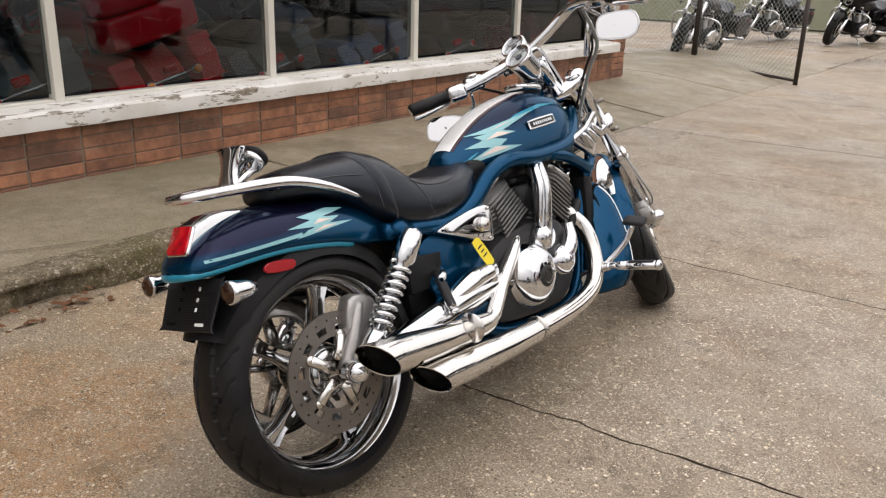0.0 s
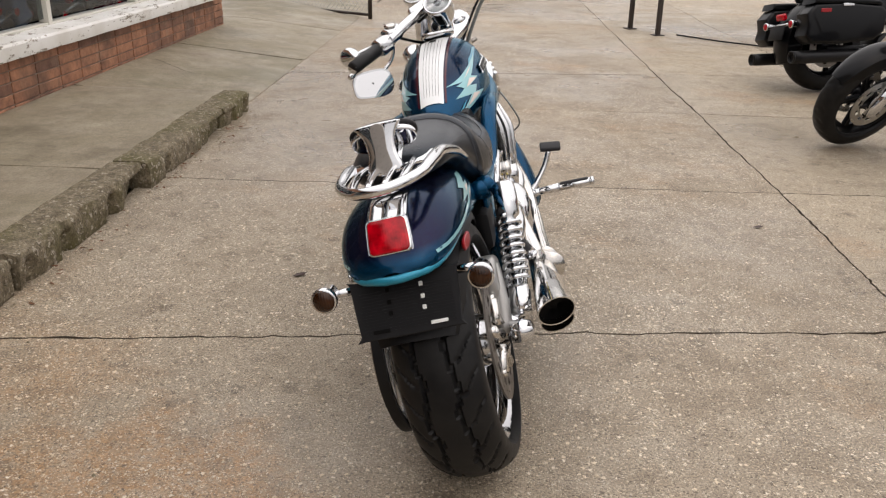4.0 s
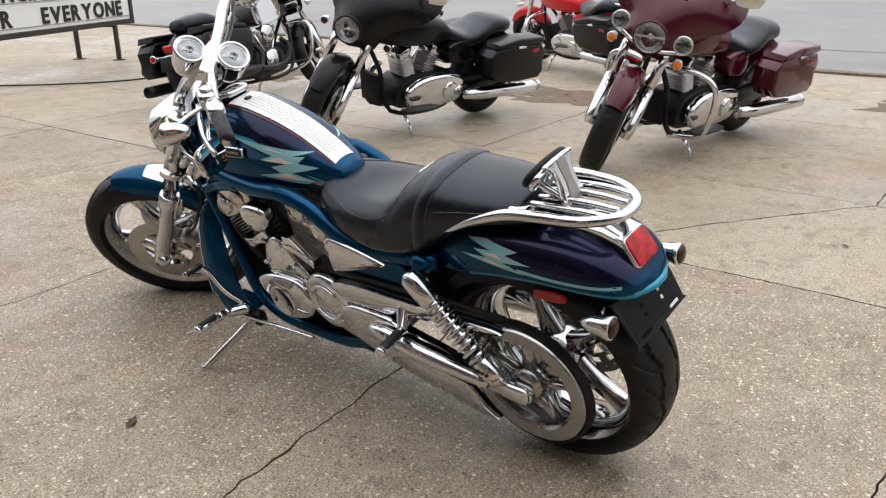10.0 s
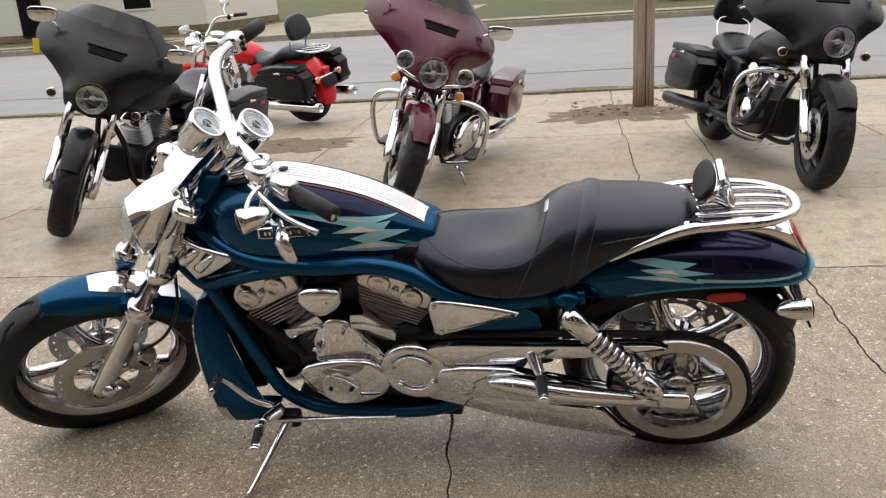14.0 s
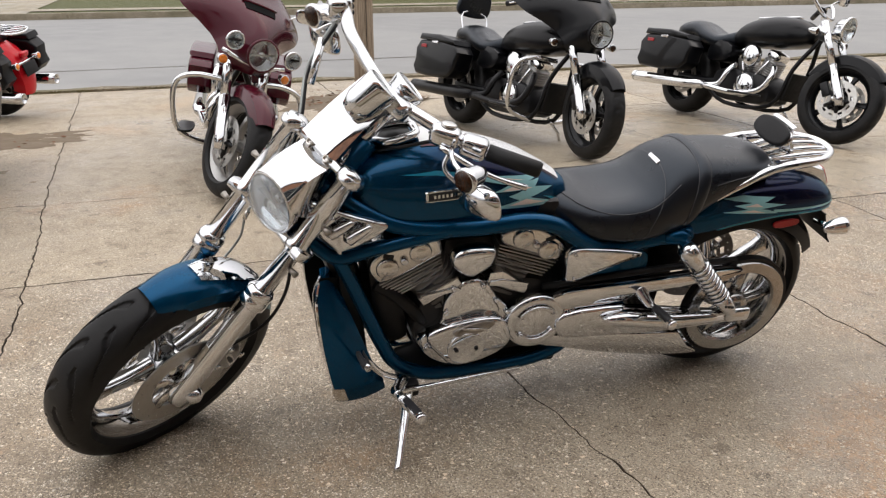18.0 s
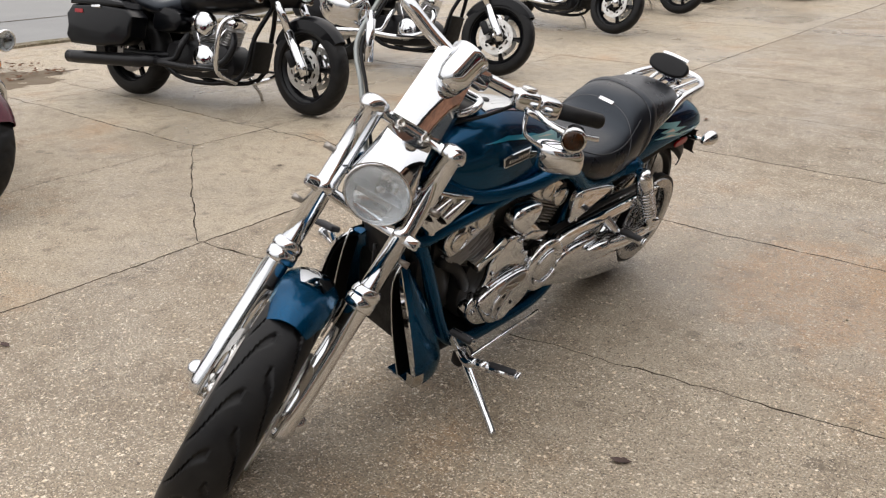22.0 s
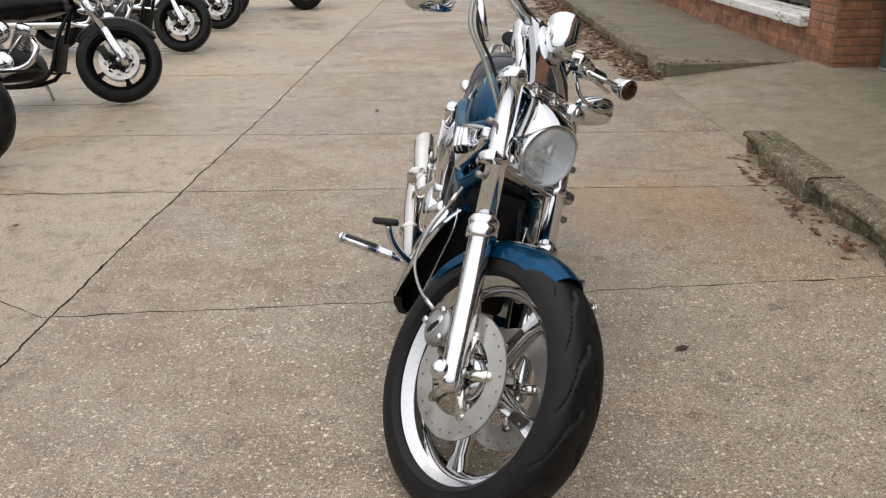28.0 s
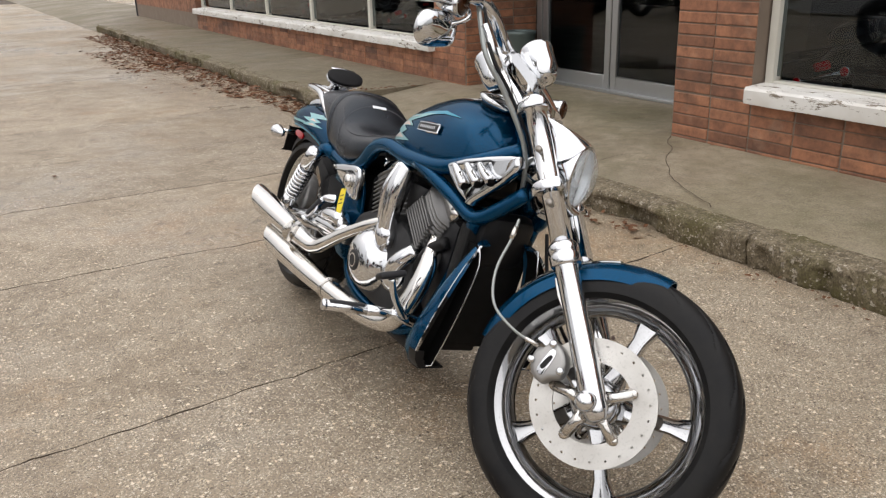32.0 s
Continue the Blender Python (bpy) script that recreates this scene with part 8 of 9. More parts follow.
# right-hand covers
v("clutch_cover", lathe(bm_new(), [(0.112, 0), (0.112, 0.02), (0.105, 0.028), (0.1, 0.045), (0.088, 0.07), (0.068, 0.088), (0.042, 0.096), (0.002, 0.098)], axis((0.145, 0.772, 0.345), (1, 0, 0)), 40), CHROME, "domed chrome clutch cover")
dc = v("cover_medallion", lathe(bm_new(), [(0.033, 0), (0.033, 0.006), (0.028, 0.008), (0.002, 0.0085)], axis((0.238, 0.772, 0.345), (1, 0, 0)), 28), INK, "dark round medallion")
part("medallion_ring", lathe(bm_new(), [(0.022, 0.006), (0.022, 0.01), (0.018, 0.01), (0.018, 0.006)], axis((0.238, 0.772, 0.345), (1, 0, 0)), 24, True), CHROME, dc)
for k in range(6):
    a = 2 * math.pi * k / 6
    part("medallion_bolt", lathe(bm_new(), [(0.006, 0), (0.006, 0.006)], axis((0.228, 0.772 + 0.052 * math.cos(a), 0.345 + 0.052 * math.sin(a)), (1, 0, 0)), 8), CHROME_DULL, dc)
v("water_pump", lathe(bm_new(), [(0.055, 0), (0.055, 0.05), (0.04, 0.075), (0.015, 0.085), (0.002, 0.086)], axis((0.14, 0.945, 0.35), (1, 0.1, 0)), 26), CHROME, "chrome water pump cover")
v("pump_outlet", tube(bm_new(), [(0.19, 0.94, 0.35), (0.2, 0.98, 0.4), (0.17, 1.02, 0.45)], [0.032, 0.028, 0.024], 14, 5), CHROME)
v("rocker_tower", tube(bm_new(), [(0.175, 0.85, 0.42), (0.19, 0.86, 0.5), (0.185, 0.875, 0.6), (0.165, 0.885, 0.675)], [0.034, 0.03, 0.036, 0.03], 16, 5), CHROME, "tall chrome cover between the cylinders")
v("tower_cup", lathe(bm_new(), [(0.042, 0), (0.044, 0.025), (0.034, 0.045), (0.002, 0.05)], axis((0.17, 0.85, 0.45), (1, 0, 0)), 24), CHROME)
for k in range(3):
    v("tower_flute", tube(bm_new(), [(0.215 - 0.012 * abs(k - 1), 0.845 + 0.018 * (k - 1), 0.5), (0.218 - 0.012 * abs(k - 1), 0.862 + 0.018 * (k - 1), 0.6), (0.192 - 0.01 * abs(k - 1), 0.876 + 0.016 * (k - 1), 0.675)], [0.007, 0.01, 0.007], 8, 4), CHROME)
v("oil_filter", lathe(bm_new(), [(0.036, 0), (0.038, 0.01), (0.038, 0.09), (0.03, 0.098), (0.002, 0.1)], axis((0.02, 1.02, 0.26), (0, 0.9, -0.3)), 24), CHROME)


def pipe(name, pts, rs, label, cut=0.06):
    """An exhaust pipe whose end is cut at a slant and hollow."""
    bm = bm_new()
    line = spline(pts, 7)
    tube(bm, line, rs, 22, 0, False)
    d = (line[-1] - line[-3]).normalized()
    r = rs[-1]
    m = axis(line[-1], tuple(d), (1, 0, 0))
    ring = lambda rad, dz, k=1.0: [m @ Vector((rad * math.cos(a), rad * math.sin(a), dz + k * cut * (0.5 + 0.5 * math.cos(a - 2.0)))) for a in (2 * math.pi * q / 22 for q in range(22))]
    ring_faces(bm, [ring(r, -0.002, 0), ring(r, 0.0), ring(r * 0.94, 0.0), ring(r * 0.9, -0.05)], True, False)
    bmesh.ops.remove_doubles(bm, verts=bm.verts, dist=5e-5)
    bmesh.ops.recalc_face_normals(bm, faces=bm.faces)
    ob = v(name, bm, CHROME_WARM, label)
    # A near-black cone closes the bore and paints the shade inside it.
    bm = bm_new()
    ring_faces(bm, [ring(r * 0.905, -0.03), ring(r * 0.3, -0.05), ring(0.001, -0.05)], True, False)
    part("baffle", bm, SHADE_BLACK, ob)
    return ob


pipe("exhaust", [(0.1, 0.8, 0.49), (0.145, 0.765, 0.472), (0.18, 0.69, 0.432), (0.21, 0.585, 0.372), (0.232, 0.515, 0.325), (0.241, 0.475, 0.304), (0.25, 0.42, 0.3), (0.266, 0.25, 0.32), (0.277, 0.1, 0.339), (0.282, 0.03, 0.348)], [0.019, 0.02, 0.021, 0.022, 0.023, 0.025, 0.031, 0.039, 0.045, 0.046], "upper chrome exhaust with slash-cut end", 0.085)
pipe("exhaust", [(0.13, 1.06, 0.5), (0.18, 1.11, 0.42), (0.215, 1.1, 0.32), (0.232, 1.04, 0.24), (0.245, 0.9, 0.21), (0.258, 0.7, 0.21), (0.268, 0.5, 0.218), (0.275, 0.3, 0.232), (0.278, 0.2, 0.24)], [0.026, 0.028, 0.028, 0.028, 0.029, 0.032, 0.038, 0.044, 0.045], "lower chrome exhaust with slash-cut end", 0.085)
for y, z, x in ((0.34, 0.32, 0.281), (0.66, 0.212, 0.26)):
    v("pipe_clamp", lathe(bm_new(), [(0.039, -0.004), (0.041, 0.0), (0.039, 0.004)], axis((x, y, z), (0.04, -1, 0.06)), 20, False), CHROME_DULL)
v("heat_shield", prism(bm_new(), rounded([(0.56, 0.36), (0.44, 0.33), (0.36, 0.36), (0.44, 0.42), (0.56, 0.43)], 4), 0.05, YZ(0.17), 0.018, 3), CHROME, "chrome heat shield and rear master cylinder")
v("rear_brake_cylinder", tube(bm_new(), [(0.19, 0.34, 0.37), (0.2, 0.46, 0.41), (0.2, 0.56, 0.42)], [0.02, 0.03, 0.026], 14, 4), CHROME)
v("battery_cover", box(bm_new(), (0.05, 0.15, 0.11), pose(0.125, 0.35, 0.47), 0.02), PLASTIC)

# Foot controls
v("footpeg_bracket", tube(bm_new(), [(0.14, 1.08, 0.24), (0.22, 1.11, 0.275), (0.27, 1.105, 0.29)], [0.02, 0.018, 0.012], 12, 4), CHROME)
pg = v("footpeg", tube(bm_new(), [(0.27, 1.105, 0.29), (0.34, 1.095, 0.296)], [0.012, 0.016], 12), CHROME, "chrome footpeg with rubber")
part("peg_barrel", tube(bm_new(), [(0.335, 1.095, 0.296), (0.455, 1.075, 0.305)], 0.0145, 14), CHROME, pg)
part("peg_rubber", box(bm_new(), (0.105, 0.021, 0.016), pose(0.396, 1.085, 0.309, 0, -4.3, -9.5), 0.006, 3), GREY_RUBBER, pg)
part("peg_end", lathe(bm_new(), [(0.0165, 0), (0.0165, 0.008), (0.011, 0.012)], axis((0.454, 1.075, 0.305), (0.98, -0.16, 0.07)), 14), CHROME, pg)
pd = v("brake_pedal", tube(bm_new(), [(0.2, 1.1, 0.26), (0.25, 1.13, 0.3), (0.3, 1.165, 0.36), (0.325, 1.18, 0.415)], [0.012, 0.011, 0.01, 0.01], 10, 5), CHROME, "chrome brake pedal")
part("pedal_pad", box(bm_new(), (0.075, 0.042, 0.018), pose(0.332, 1.185, 0.425, 25, 6, 0), 0.007, 3), GREY_RUBBER, pd)
v("footpeg_bracket", tube(bm_new(), [(-0.14, 1.08, 0.22), (-0.19, 1.11, 0.225), (-0.215, 1.11, 0.235)], [0.02, 0.018, 0.012], 12, 4), CHROME)
pg = v("footpeg", tube(bm_new(), [(-0.215, 1.11, 0.235), (-0.25, 1.105, 0.24)], [0.012, 0.016], 12), CHROME, "chrome footpeg with rubber")
part("peg_barrel", tube(bm_new(), [(-0.245, 1.105, 0.24), (-0.335, 1.085, 0.252)], 0.015, 14), CHROME, pg)
part("peg_rubber", box(bm_new(), (0.08, 0.022, 0.018), pose(-0.291, 1.095, 0.255, 0, 7.6, 12.5), 0.007, 3), GREY_RUBBER, pg)
part("peg_end", lathe(bm_new(), [(0.0165, 0), (0.0165, 0.008), (0.011, 0.012)], axis((-0.334, 1.085, 0.252), (-0.98, -0.2, 0.1)), 14), CHROME, pg)
sl = v("shift_lever", tube(bm_new(), [(-0.15, 1.1, 0.24), (-0.168, 1.15, 0.28), (-0.175, 1.195, 0.34), (-0.19, 1.212, 0.373)], 0.009, 10, 5), CHROME, "chrome shift lever")
part("lever_rubber", box(bm_new(), (0.07, 0.024, 0.017), pose(-0.216, 1.212, 0.375, 0, 2, 4), 0.007, 3), GREY_RUBBER, sl)
part("lever_pin", tube(bm_new(), [(-0.185, 1.212, 0.375), (-0.258, 1.208, 0.376)], 0.0085, 10), CHROME, sl)
v("shift_rod", tube(bm_new(), [(-0.165, 1.09, 0.2), (-0.17, 0.74, 0.228)], 0.007, 10), CHROME)
for s, pts in ((-1, [(-0.12, 0.365, 0.425), (-0.15, 0.35, 0.4), (-0.172, 0.338, 0.386)]), (1, [(0.15, 0.39, 0.45), (0.175, 0.37, 0.45), (0.185, 0.35, 0.445)])):
    pg = v("passenger_peg", tube(bm_new(), pts, [0.022, 0.017, 0.012], 12, 4), CHROME, "folding passenger footpeg")
    a = Vector(pts[-1])
    away = Vector((-0.99, -0.12, 0.0)) if s < 0 else Vector((0.5, -0.2, -0.75)).normalized()
    part("peg_barrel", tube(bm_new(), [a, a + away * 0.095], [0.013, 0.0135], 12), CHROME, pg)
    part("peg_rubber", box(bm_new(), (0.022, 0.026, 0.08), axis(a + away * 0.05 + Vector((0, 0, 0.004)), tuple(away)), 0.008, 3), GREY_RUBBER, pg)
    part("peg_end", lathe(bm_new(), [(0.0155, 0), (0.0155, 0.008), (0.01, 0.011)], axis(a + away * 0.094, tuple(away)), 14), CHROME, pg)
st = v("side_stand", tube(bm_new(), [(-0.135, 1.06, 0.19), (-0.2, 1.085, 0.155), (-0.3, 1.125, 0.1), (-0.34, 1.142, 0.078)], [0.016, 0.014, 0.011, 0.011], 12, 4), CHROME, "chrome side stand, down")
part("stand_foot", box(bm_new(), (0.035, 0.075, 0.01), Matrix.Translation((-0.352, 1.148, 0.073)) @ VM.to_3x3().inverted().to_4x4() @ pose(0, 0, 0, 0, 0, 60), 0.004), CHROME, st)
v("stand_hinge", box(bm_new(), (0.04, 0.06, 0.05), pose(-0.135, 1.06, 0.185), 0.012), SATIN_BLACK)

# ---- things round the lot ----
pole = thing("utility_pole", "weathered round wooden utility pole on a muddy strip", "pole", pose(5.18, 1.17, 0))
bm = bm_new()
rings = []
for i in range(15):
    z = -0.1 + 7.0 * i / 14
    rings.append([Vector(((0.105 - 0.004 * z) * (1 + 0.05 * noise.noise((math.cos(a) * 2, math.sin(a) * 2, z))) * math.cos(a), (0.105 - 0.004 * z) * (1 + 0.05 * noise.noise((math.cos(a) * 2, math.sin(a) * 2, z + 9))) * math.sin(a), z)) for a in (2 * math.pi * k / 24 for k in range(24))])
ring_faces(bm, rings)
part("shaft", bm, WOOD, pole)
for k in range(5):
    part("ground_wire_staple", box(bm_new(), (0.01, 0.006, 0.03), pose(-0.104, -0.01, 0.4 + 0.5 * k), 0.002, 1), GALV, pole)
part("ground_wire", tube(bm_new(), [(-0.107, -0.01, 0), (-0.106, -0.01, 1.5), (-0.1, -0.01, 3)], 0.004, 6), RUSTY, pole)

# Lettered sign on a trailer frame
sign_m = Matrix.Translation((0.72, 9.85, 0)) @ pose(0, 0, 0, 0, 0, 21.5)
sign = thing("changeable_sign", "white changeable-letter sign with black capitals on a dark steel frame", "sign", sign_m)
SW, SB, ST = 2.85, 0.5, 1.66
part("face", box(bm_new(), (SW, 0.05, ST - SB), pose(SW / 2, 0, (SB + ST) / 2), 0.004, 1), SIGN_WHITE, sign, "white plastic sign face")
for z in (SB - 0.03, ST + 0.03):
    part("frame_rail", box(bm_new(), (SW + 0.12, 0.09, 0.06), pose(SW / 2, 0, z), 0.006, 1), RUSTY, sign)
for x in (-0.03, SW + 0.03):
    part("frame_post", box(bm_new(), (0.06, 0.09, ST - SB), pose(x, 0, (SB + ST) / 2), 0.006, 1), RUSTY, sign)
for k in range(5):
    part("letter_track", box(bm_new(), (SW, 0.012, 0.008), pose(SW / 2, -0.03, SB + 0.045 + 0.265 * k), 0.002, 1), GALV, sign)
for x in (0.06, SW - 0.3):
    for y in (0.0, 0.62):
        part("leg", box(bm_new(), (0.05, 0.05, SB - 0.03), pose(x, y, (SB - 0.03) / 2), 0.006, 1), RUSTY, sign)
        part("leg_foot", box(bm_new(), (0.12, 0.12, 0.012), pose(x, y, 0.006), 0.003, 1), RUSTY, sign)
    part("leg_rail", box(bm_new(), (0.045, 0.6, 0.05), pose(x, 0.32, SB - 0.06), 0.006, 1), RUSTY, sign)
part("hitch_bar", box(bm_new(), (SW - 0.3, 0.05, 0.05), pose(SW / 2 - 0.12, 0.62, SB - 0.06), 0.006, 1), RUSTY, sign)


def lettering(text, x, z, size, parent, spread=1.0):
    """Each capital its own raised plate letter."""
    at = x
    for ch in text:
        if ch == " ":
            at += size * 0.62 * spread
            continue
        cu = bpy.data.curves.new("letter", "FONT")
        cu.body, cu.size, cu.extrude, cu.resolution_u, cu.offset = ch, size, 0.004, 3, 0.008
        tmp = bpy.data.objects.new("letter", cu)
        me = bpy.data.meshes.new_from_object(tmp)
        bpy.data.objects.remove(tmp)
        bpy.data.curves.remove(cu)
        me.materials.clear()
        me.materials.append(INK)
        ob = new("letter", me)
        ob.parent = parent
        xs = [q.co.x for q in me.vertices]
        ob.matrix_basis = Matrix.Translation((at - min(xs), -0.034, z)) @ pose(0, 0, 0, 90)
        at += (max(xs) - min(xs)) + size * 0.17 * spread


for text, x, row in (("CASH", 2.02, 3), ("ED", 0.98, 2), ("BIKES", 1.72, 2), ("FINANCING", 0.1, 1), ("PROGRAMS", 1.36, 1), ("FOR", 0.3, 0), ("EVERYONE", 1.27, 0)):
    lettering(text, x, SB + 0.065 + 0.265 * row, 0.245, sign, 0.72)
cordpts = [(1.0, 9.9, 0.01), (1.5, 9.3, 0.012), (2.2, 8.9, 0.012), (3.4, 9.1, 0.012), (4.6, 8.6, 0.012)]
tagged(link_mesh("power_cord", tube(bm_new(), cordpts, 0.008, 8, 8), RUBBER), "black power cord lying on the concrete", "cord")

# Chain-link fence and open gate
def chain_link(name, p0, p1, h, label, posts=True, rails=True, category="fence", step=0.075, post_every=2.4, z0=0.05):
    p0, p1 = Vector((*p0, 0)), Vector((*p1, 0))
    d = p1 - p0
    L = d.length
    d = d.normalized()
    f = thing(name, label, category, Matrix.Translation(p0))
    n = max(1, round(L / post_every))
    for k in range(n + 1):
        q = d * (L * k / n)
        part("post", tube(bm_new(), [q, q + Vector((0, 0, h + 0.06))], 0.028, 10), RUSTY, f)
    part("top_rail", tube(bm_new(), [Vector((0, 0, h)), d * L + Vector((0, 0, h))], 0.02, 8), RUSTY, f)
    part("bottom_rail", tube(bm_new(), [Vector((0, 0, z0)), d * L + Vector((0, 0, z0))], 0.018, 8), RUSTY, f)
    verts, faces = [], []
    H = h - z0
    side = Vector((-d.y, d.x, 0)) * 0.003

    def wire(a, b, w=0.0022):
        t = (b - a).normalized()
        u = t.cross(side).normalized() * w
        s = side.normalized() * w
        base = len(verts)
        for p in (a, b):
            verts.extend([tuple(p + u), tuple(p + s), tuple(p - u), tuple(p - s)])
        for k in range(4):
            faces.append((base + k, base + (k + 1) % 4, base + 4 + (k + 1) % 4, base + 4 + k))

    k = -int(H / step)
    while k * step < L:
        for sgn in (1, -1):
            x0 = k * step
            a = Vector((x0, 0, 0 if sgn > 0 else H))
            b = Vector((x0 + H, 0, H if sgn > 0 else 0))
            if a.x < 0:
                a = a + (b - a) * (-a.x / (b.x - a.x))
            if b.x > L:
                b = a + (b - a) * ((L - a.x) / (b.x - a.x))
            wire(d * a.x + Vector((0, 0, a.z + z0)) + side * sgn, d * b.x + Vector((0, 0, b.z + z0)) + side * sgn)
        k += 1
    me = bpy.data.meshes.new("mesh_wire")
    me.from_pydata(verts, [], faces)
    me.materials.append(GALV)
    w = new("mesh_wire", me)
    w.parent = f
    tagged(w, "", "", "", "stuff")
    return f


chain_link("gate", (-4.45, 12.0), (-2.72, 10.85), 1.15, "chain-link gate standing open", category="gate", post_every=3)
chain_link("fence", (-4.5, 12.05), (-9.5, 12.05), 1.35, "chain-link fence beside the shop")
chain_link("fence", (-4.3, 20.6), (-16.0, 20.6), 1.2, "far chain-link fence before the grass", post_every=3)
chain_link("fence", (-4.3, 20.6), (6.2, 20.9), 1.2, "far chain-link fence before the grass", post_every=3)
sheet("apron", -14.0, -2.93, 9.7, 20.8, -0.004, CONCRETE, "concrete apron behind the shop", "pavement")
sheet("apron", -14.0, -2.9, -60.0, -16.25, -0.003, PALE_CONCRETE, "concrete lot beyond the end of the shop", "pavement")
sheet("verge", -60, 6.4, 20.9, 60, -0.012, GRASS, "dull green grass beyond the fence", "grass")
touring(parked((-4.95, 12.5), (-5.0, 14.1)), "silver and black motorcycle behind the gate", SATIN_BLACK, CHROME, fairing=False)
touring(parked((-5.35, 16.4), (-5.1, 18.0)), "black touring motorcycle behind the fence", BLACK_PAINT, CHROME, fairing=False)
touring(parked((-4.0, 17.2), (-3.6, 18.8)), "black touring motorcycle by the far fence", BLACK_PAINT, CHROME)

# Showroom stock behind the window
for y, paint, lab in ((1.7, SATIN_BLACK, "dark touring motorcycle in the showroom window"), (2.68, GREY_PAINT, "grey touring motorcycle in the showroom window"), (3.62, RED_PAINT, "red touring motorcycle in the showroom window"), (4.5, GREY_PAINT, "grey touring motorcycle in the showroom"),
                      (5.55, SLATE, "slate blue touring motorcycle in the showroom"), (6.6, BLACK_PAINT, "black motorcycle in the showroom"), (7.6, MAROON, "maroon motorcycle in the showroom")):
    m = parked((-6.4, y + 0.15), (-4.8, y), 16)
    m.translation.z += 0.06
    touring(m, lab, paint, CHROME, backrest=False, group="showroom motorcycles", lamps=(paint is RED_PAINT))
trunk_m = parked((-6.4, 3.77), (-4.8, 3.62), 16)
trunk_m.translation.z += 0.06
tk = thing("luggage_trunk", "glossy red luggage trunk on the red showroom motorcycle", "trunk", trunk_m @ pose(0, -0.16, 0.75))
part("body", prism(bm_new(), rounded([(-0.29, -0.2), (0.29, -0.2), (0.3, 0.1), (0.2, 0.2), (-0.2, 0.2), (-0.3, 0.1)], 3), 0.2, pose(0, 0, 0), 0.03, 3), RED_PAINT, tk)
part("lid", prism(bm_new(), rounded([(-0.285, -0.19), (0.285, -0.19), (0.29, 0.1), (0.19, 0.19), (-0.19, 0.19), (-0.29, 0.1)], 3), 0.12, pose(0, 0, 0.206), 0.04, 3), RED_PAINT, tk)
part("light_bar", box(bm_new(), (0.4, 0.02, 0.03), pose(0, -0.205, 0.17), 0.008), RED_LENS, tk)
for y in (-9.3, -6.8, -4.2):
    m = parked((-6.6, y), (-5.0, y + 0.2))
    m.translation.z += 0.11
    touring(m, "dark motorcycle behind the second shop window", SATIN_BLACK, CHROME, group="showroom motorcycles")

# Quad bikes at the end of the row
def quad(m, label):
    q = thing("quad_bike", label, "quad bike", m, "quad bikes")
    for x in (-0.42, 0.42):
        for y in (0.0, 1.25):
            w = part("wheel", lathe(bm_new(), [(0.14, 0.1), (0.16, 0.11), (0.15, 0.0), (0.16, -0.11), (0.14, -0.1), (0.05, -0.06), (0.05, 0.06)], pose(x, y, 0.3) @ AX, 24, True), SATIN_BLACK, q)
            part("tyre", tyre_mesh(bm_new(), pose(x, y, 0.3), 0.3, 0.12, 0.16, 16, 64, 12), RUBBER, w)
    part("chassis", box(bm_new(), (0.4, 1.3, 0.2), pose(0, 0.62, 0.36), 0.04), SATIN_BLACK, q)
    bm = bm_new()
    hull(bm, [(-0.25, 0.62, 0.3, 0.06, 0.08, 3, 3), (0.1, 0.62, 0.34, 0.1, 0.12, 3, 3), (0.5, 0.6, 0.2, 0.1, 0.12, 3, 3), (0.9, 0.62, 0.2, 0.14, 0.12, 3, 3), (1.3, 0.64, 0.36, 0.1, 0.12, 3, 3), (1.55, 0.6, 0.28, 0.06, 0.1, 3, 3)], 20, 4)
    part("bodywork", bm, SATIN_BLACK, q)
    bm = bm_new()
    hull(bm, [(0.05, 0.72, 0.14, 0.06, 0.04, 2.5, 3), (0.35, 0.7, 0.15, 0.06, 0.04, 2.5, 3), (0.75, 0.72, 0.1, 0.07, 0.04, 2.5, 3)], 16, 4)
    part("seat", bm, LEATHER, q)
    for x in (-0.42, 0.42):
        for y in (0.0, 1.25):
            part("mudguard", arc_fender(bm_new(), pose(x, y, 0.3), 0.36, 0.14, 25, 155, 10, 0.02), SATIN_BLACK, q)
    part("handlebar", tube(bm_new(), [(-0.36, 0.78, 0.95), (-0.15, 0.92, 0.98), (0, 0.98, 0.9), (0.15, 0.92, 0.98), (0.36, 0.78, 0.95)], 0.014, 8, 5), SATIN_BLACK, q)
    for y0, y1 in ((-0.28, 0.2), (1.15, 1.55)):
        bm = bm_new()
        for k in range(5):
            tube(bm, [(-0.3 + 0.15 * k, y0, 0.78), (-0.3 + 0.15 * k, y1, 0.78)], 0.01, 6)
        tube(bm, [(-0.34, y0, 0.78), (0.34, y0, 0.78), (0.34, y1, 0.78), (-0.34, y1, 0.78), (-0.34, y0, 0.78)], 0.012, 6)
        part("rack", bm, SATIN_BLACK, q)
    return q


quad(Matrix.Translation((2.75, -9.6, 0)) @ pose(0, 0, 0, 0, 0, 105), "black quad bike with chunky tyres on the lot")
quad(Matrix.Translation((2.3, -14.2, 0)) @ pose(0, 0, 0, 0, 0, 100), "black quad bike parked further back")
touring(parked((2.45, -8.2), (4.0, -8.5)), "dark motorcycle near the quad bikes", BLACK_PAINT, CHROME, fairing=False, bars=False)

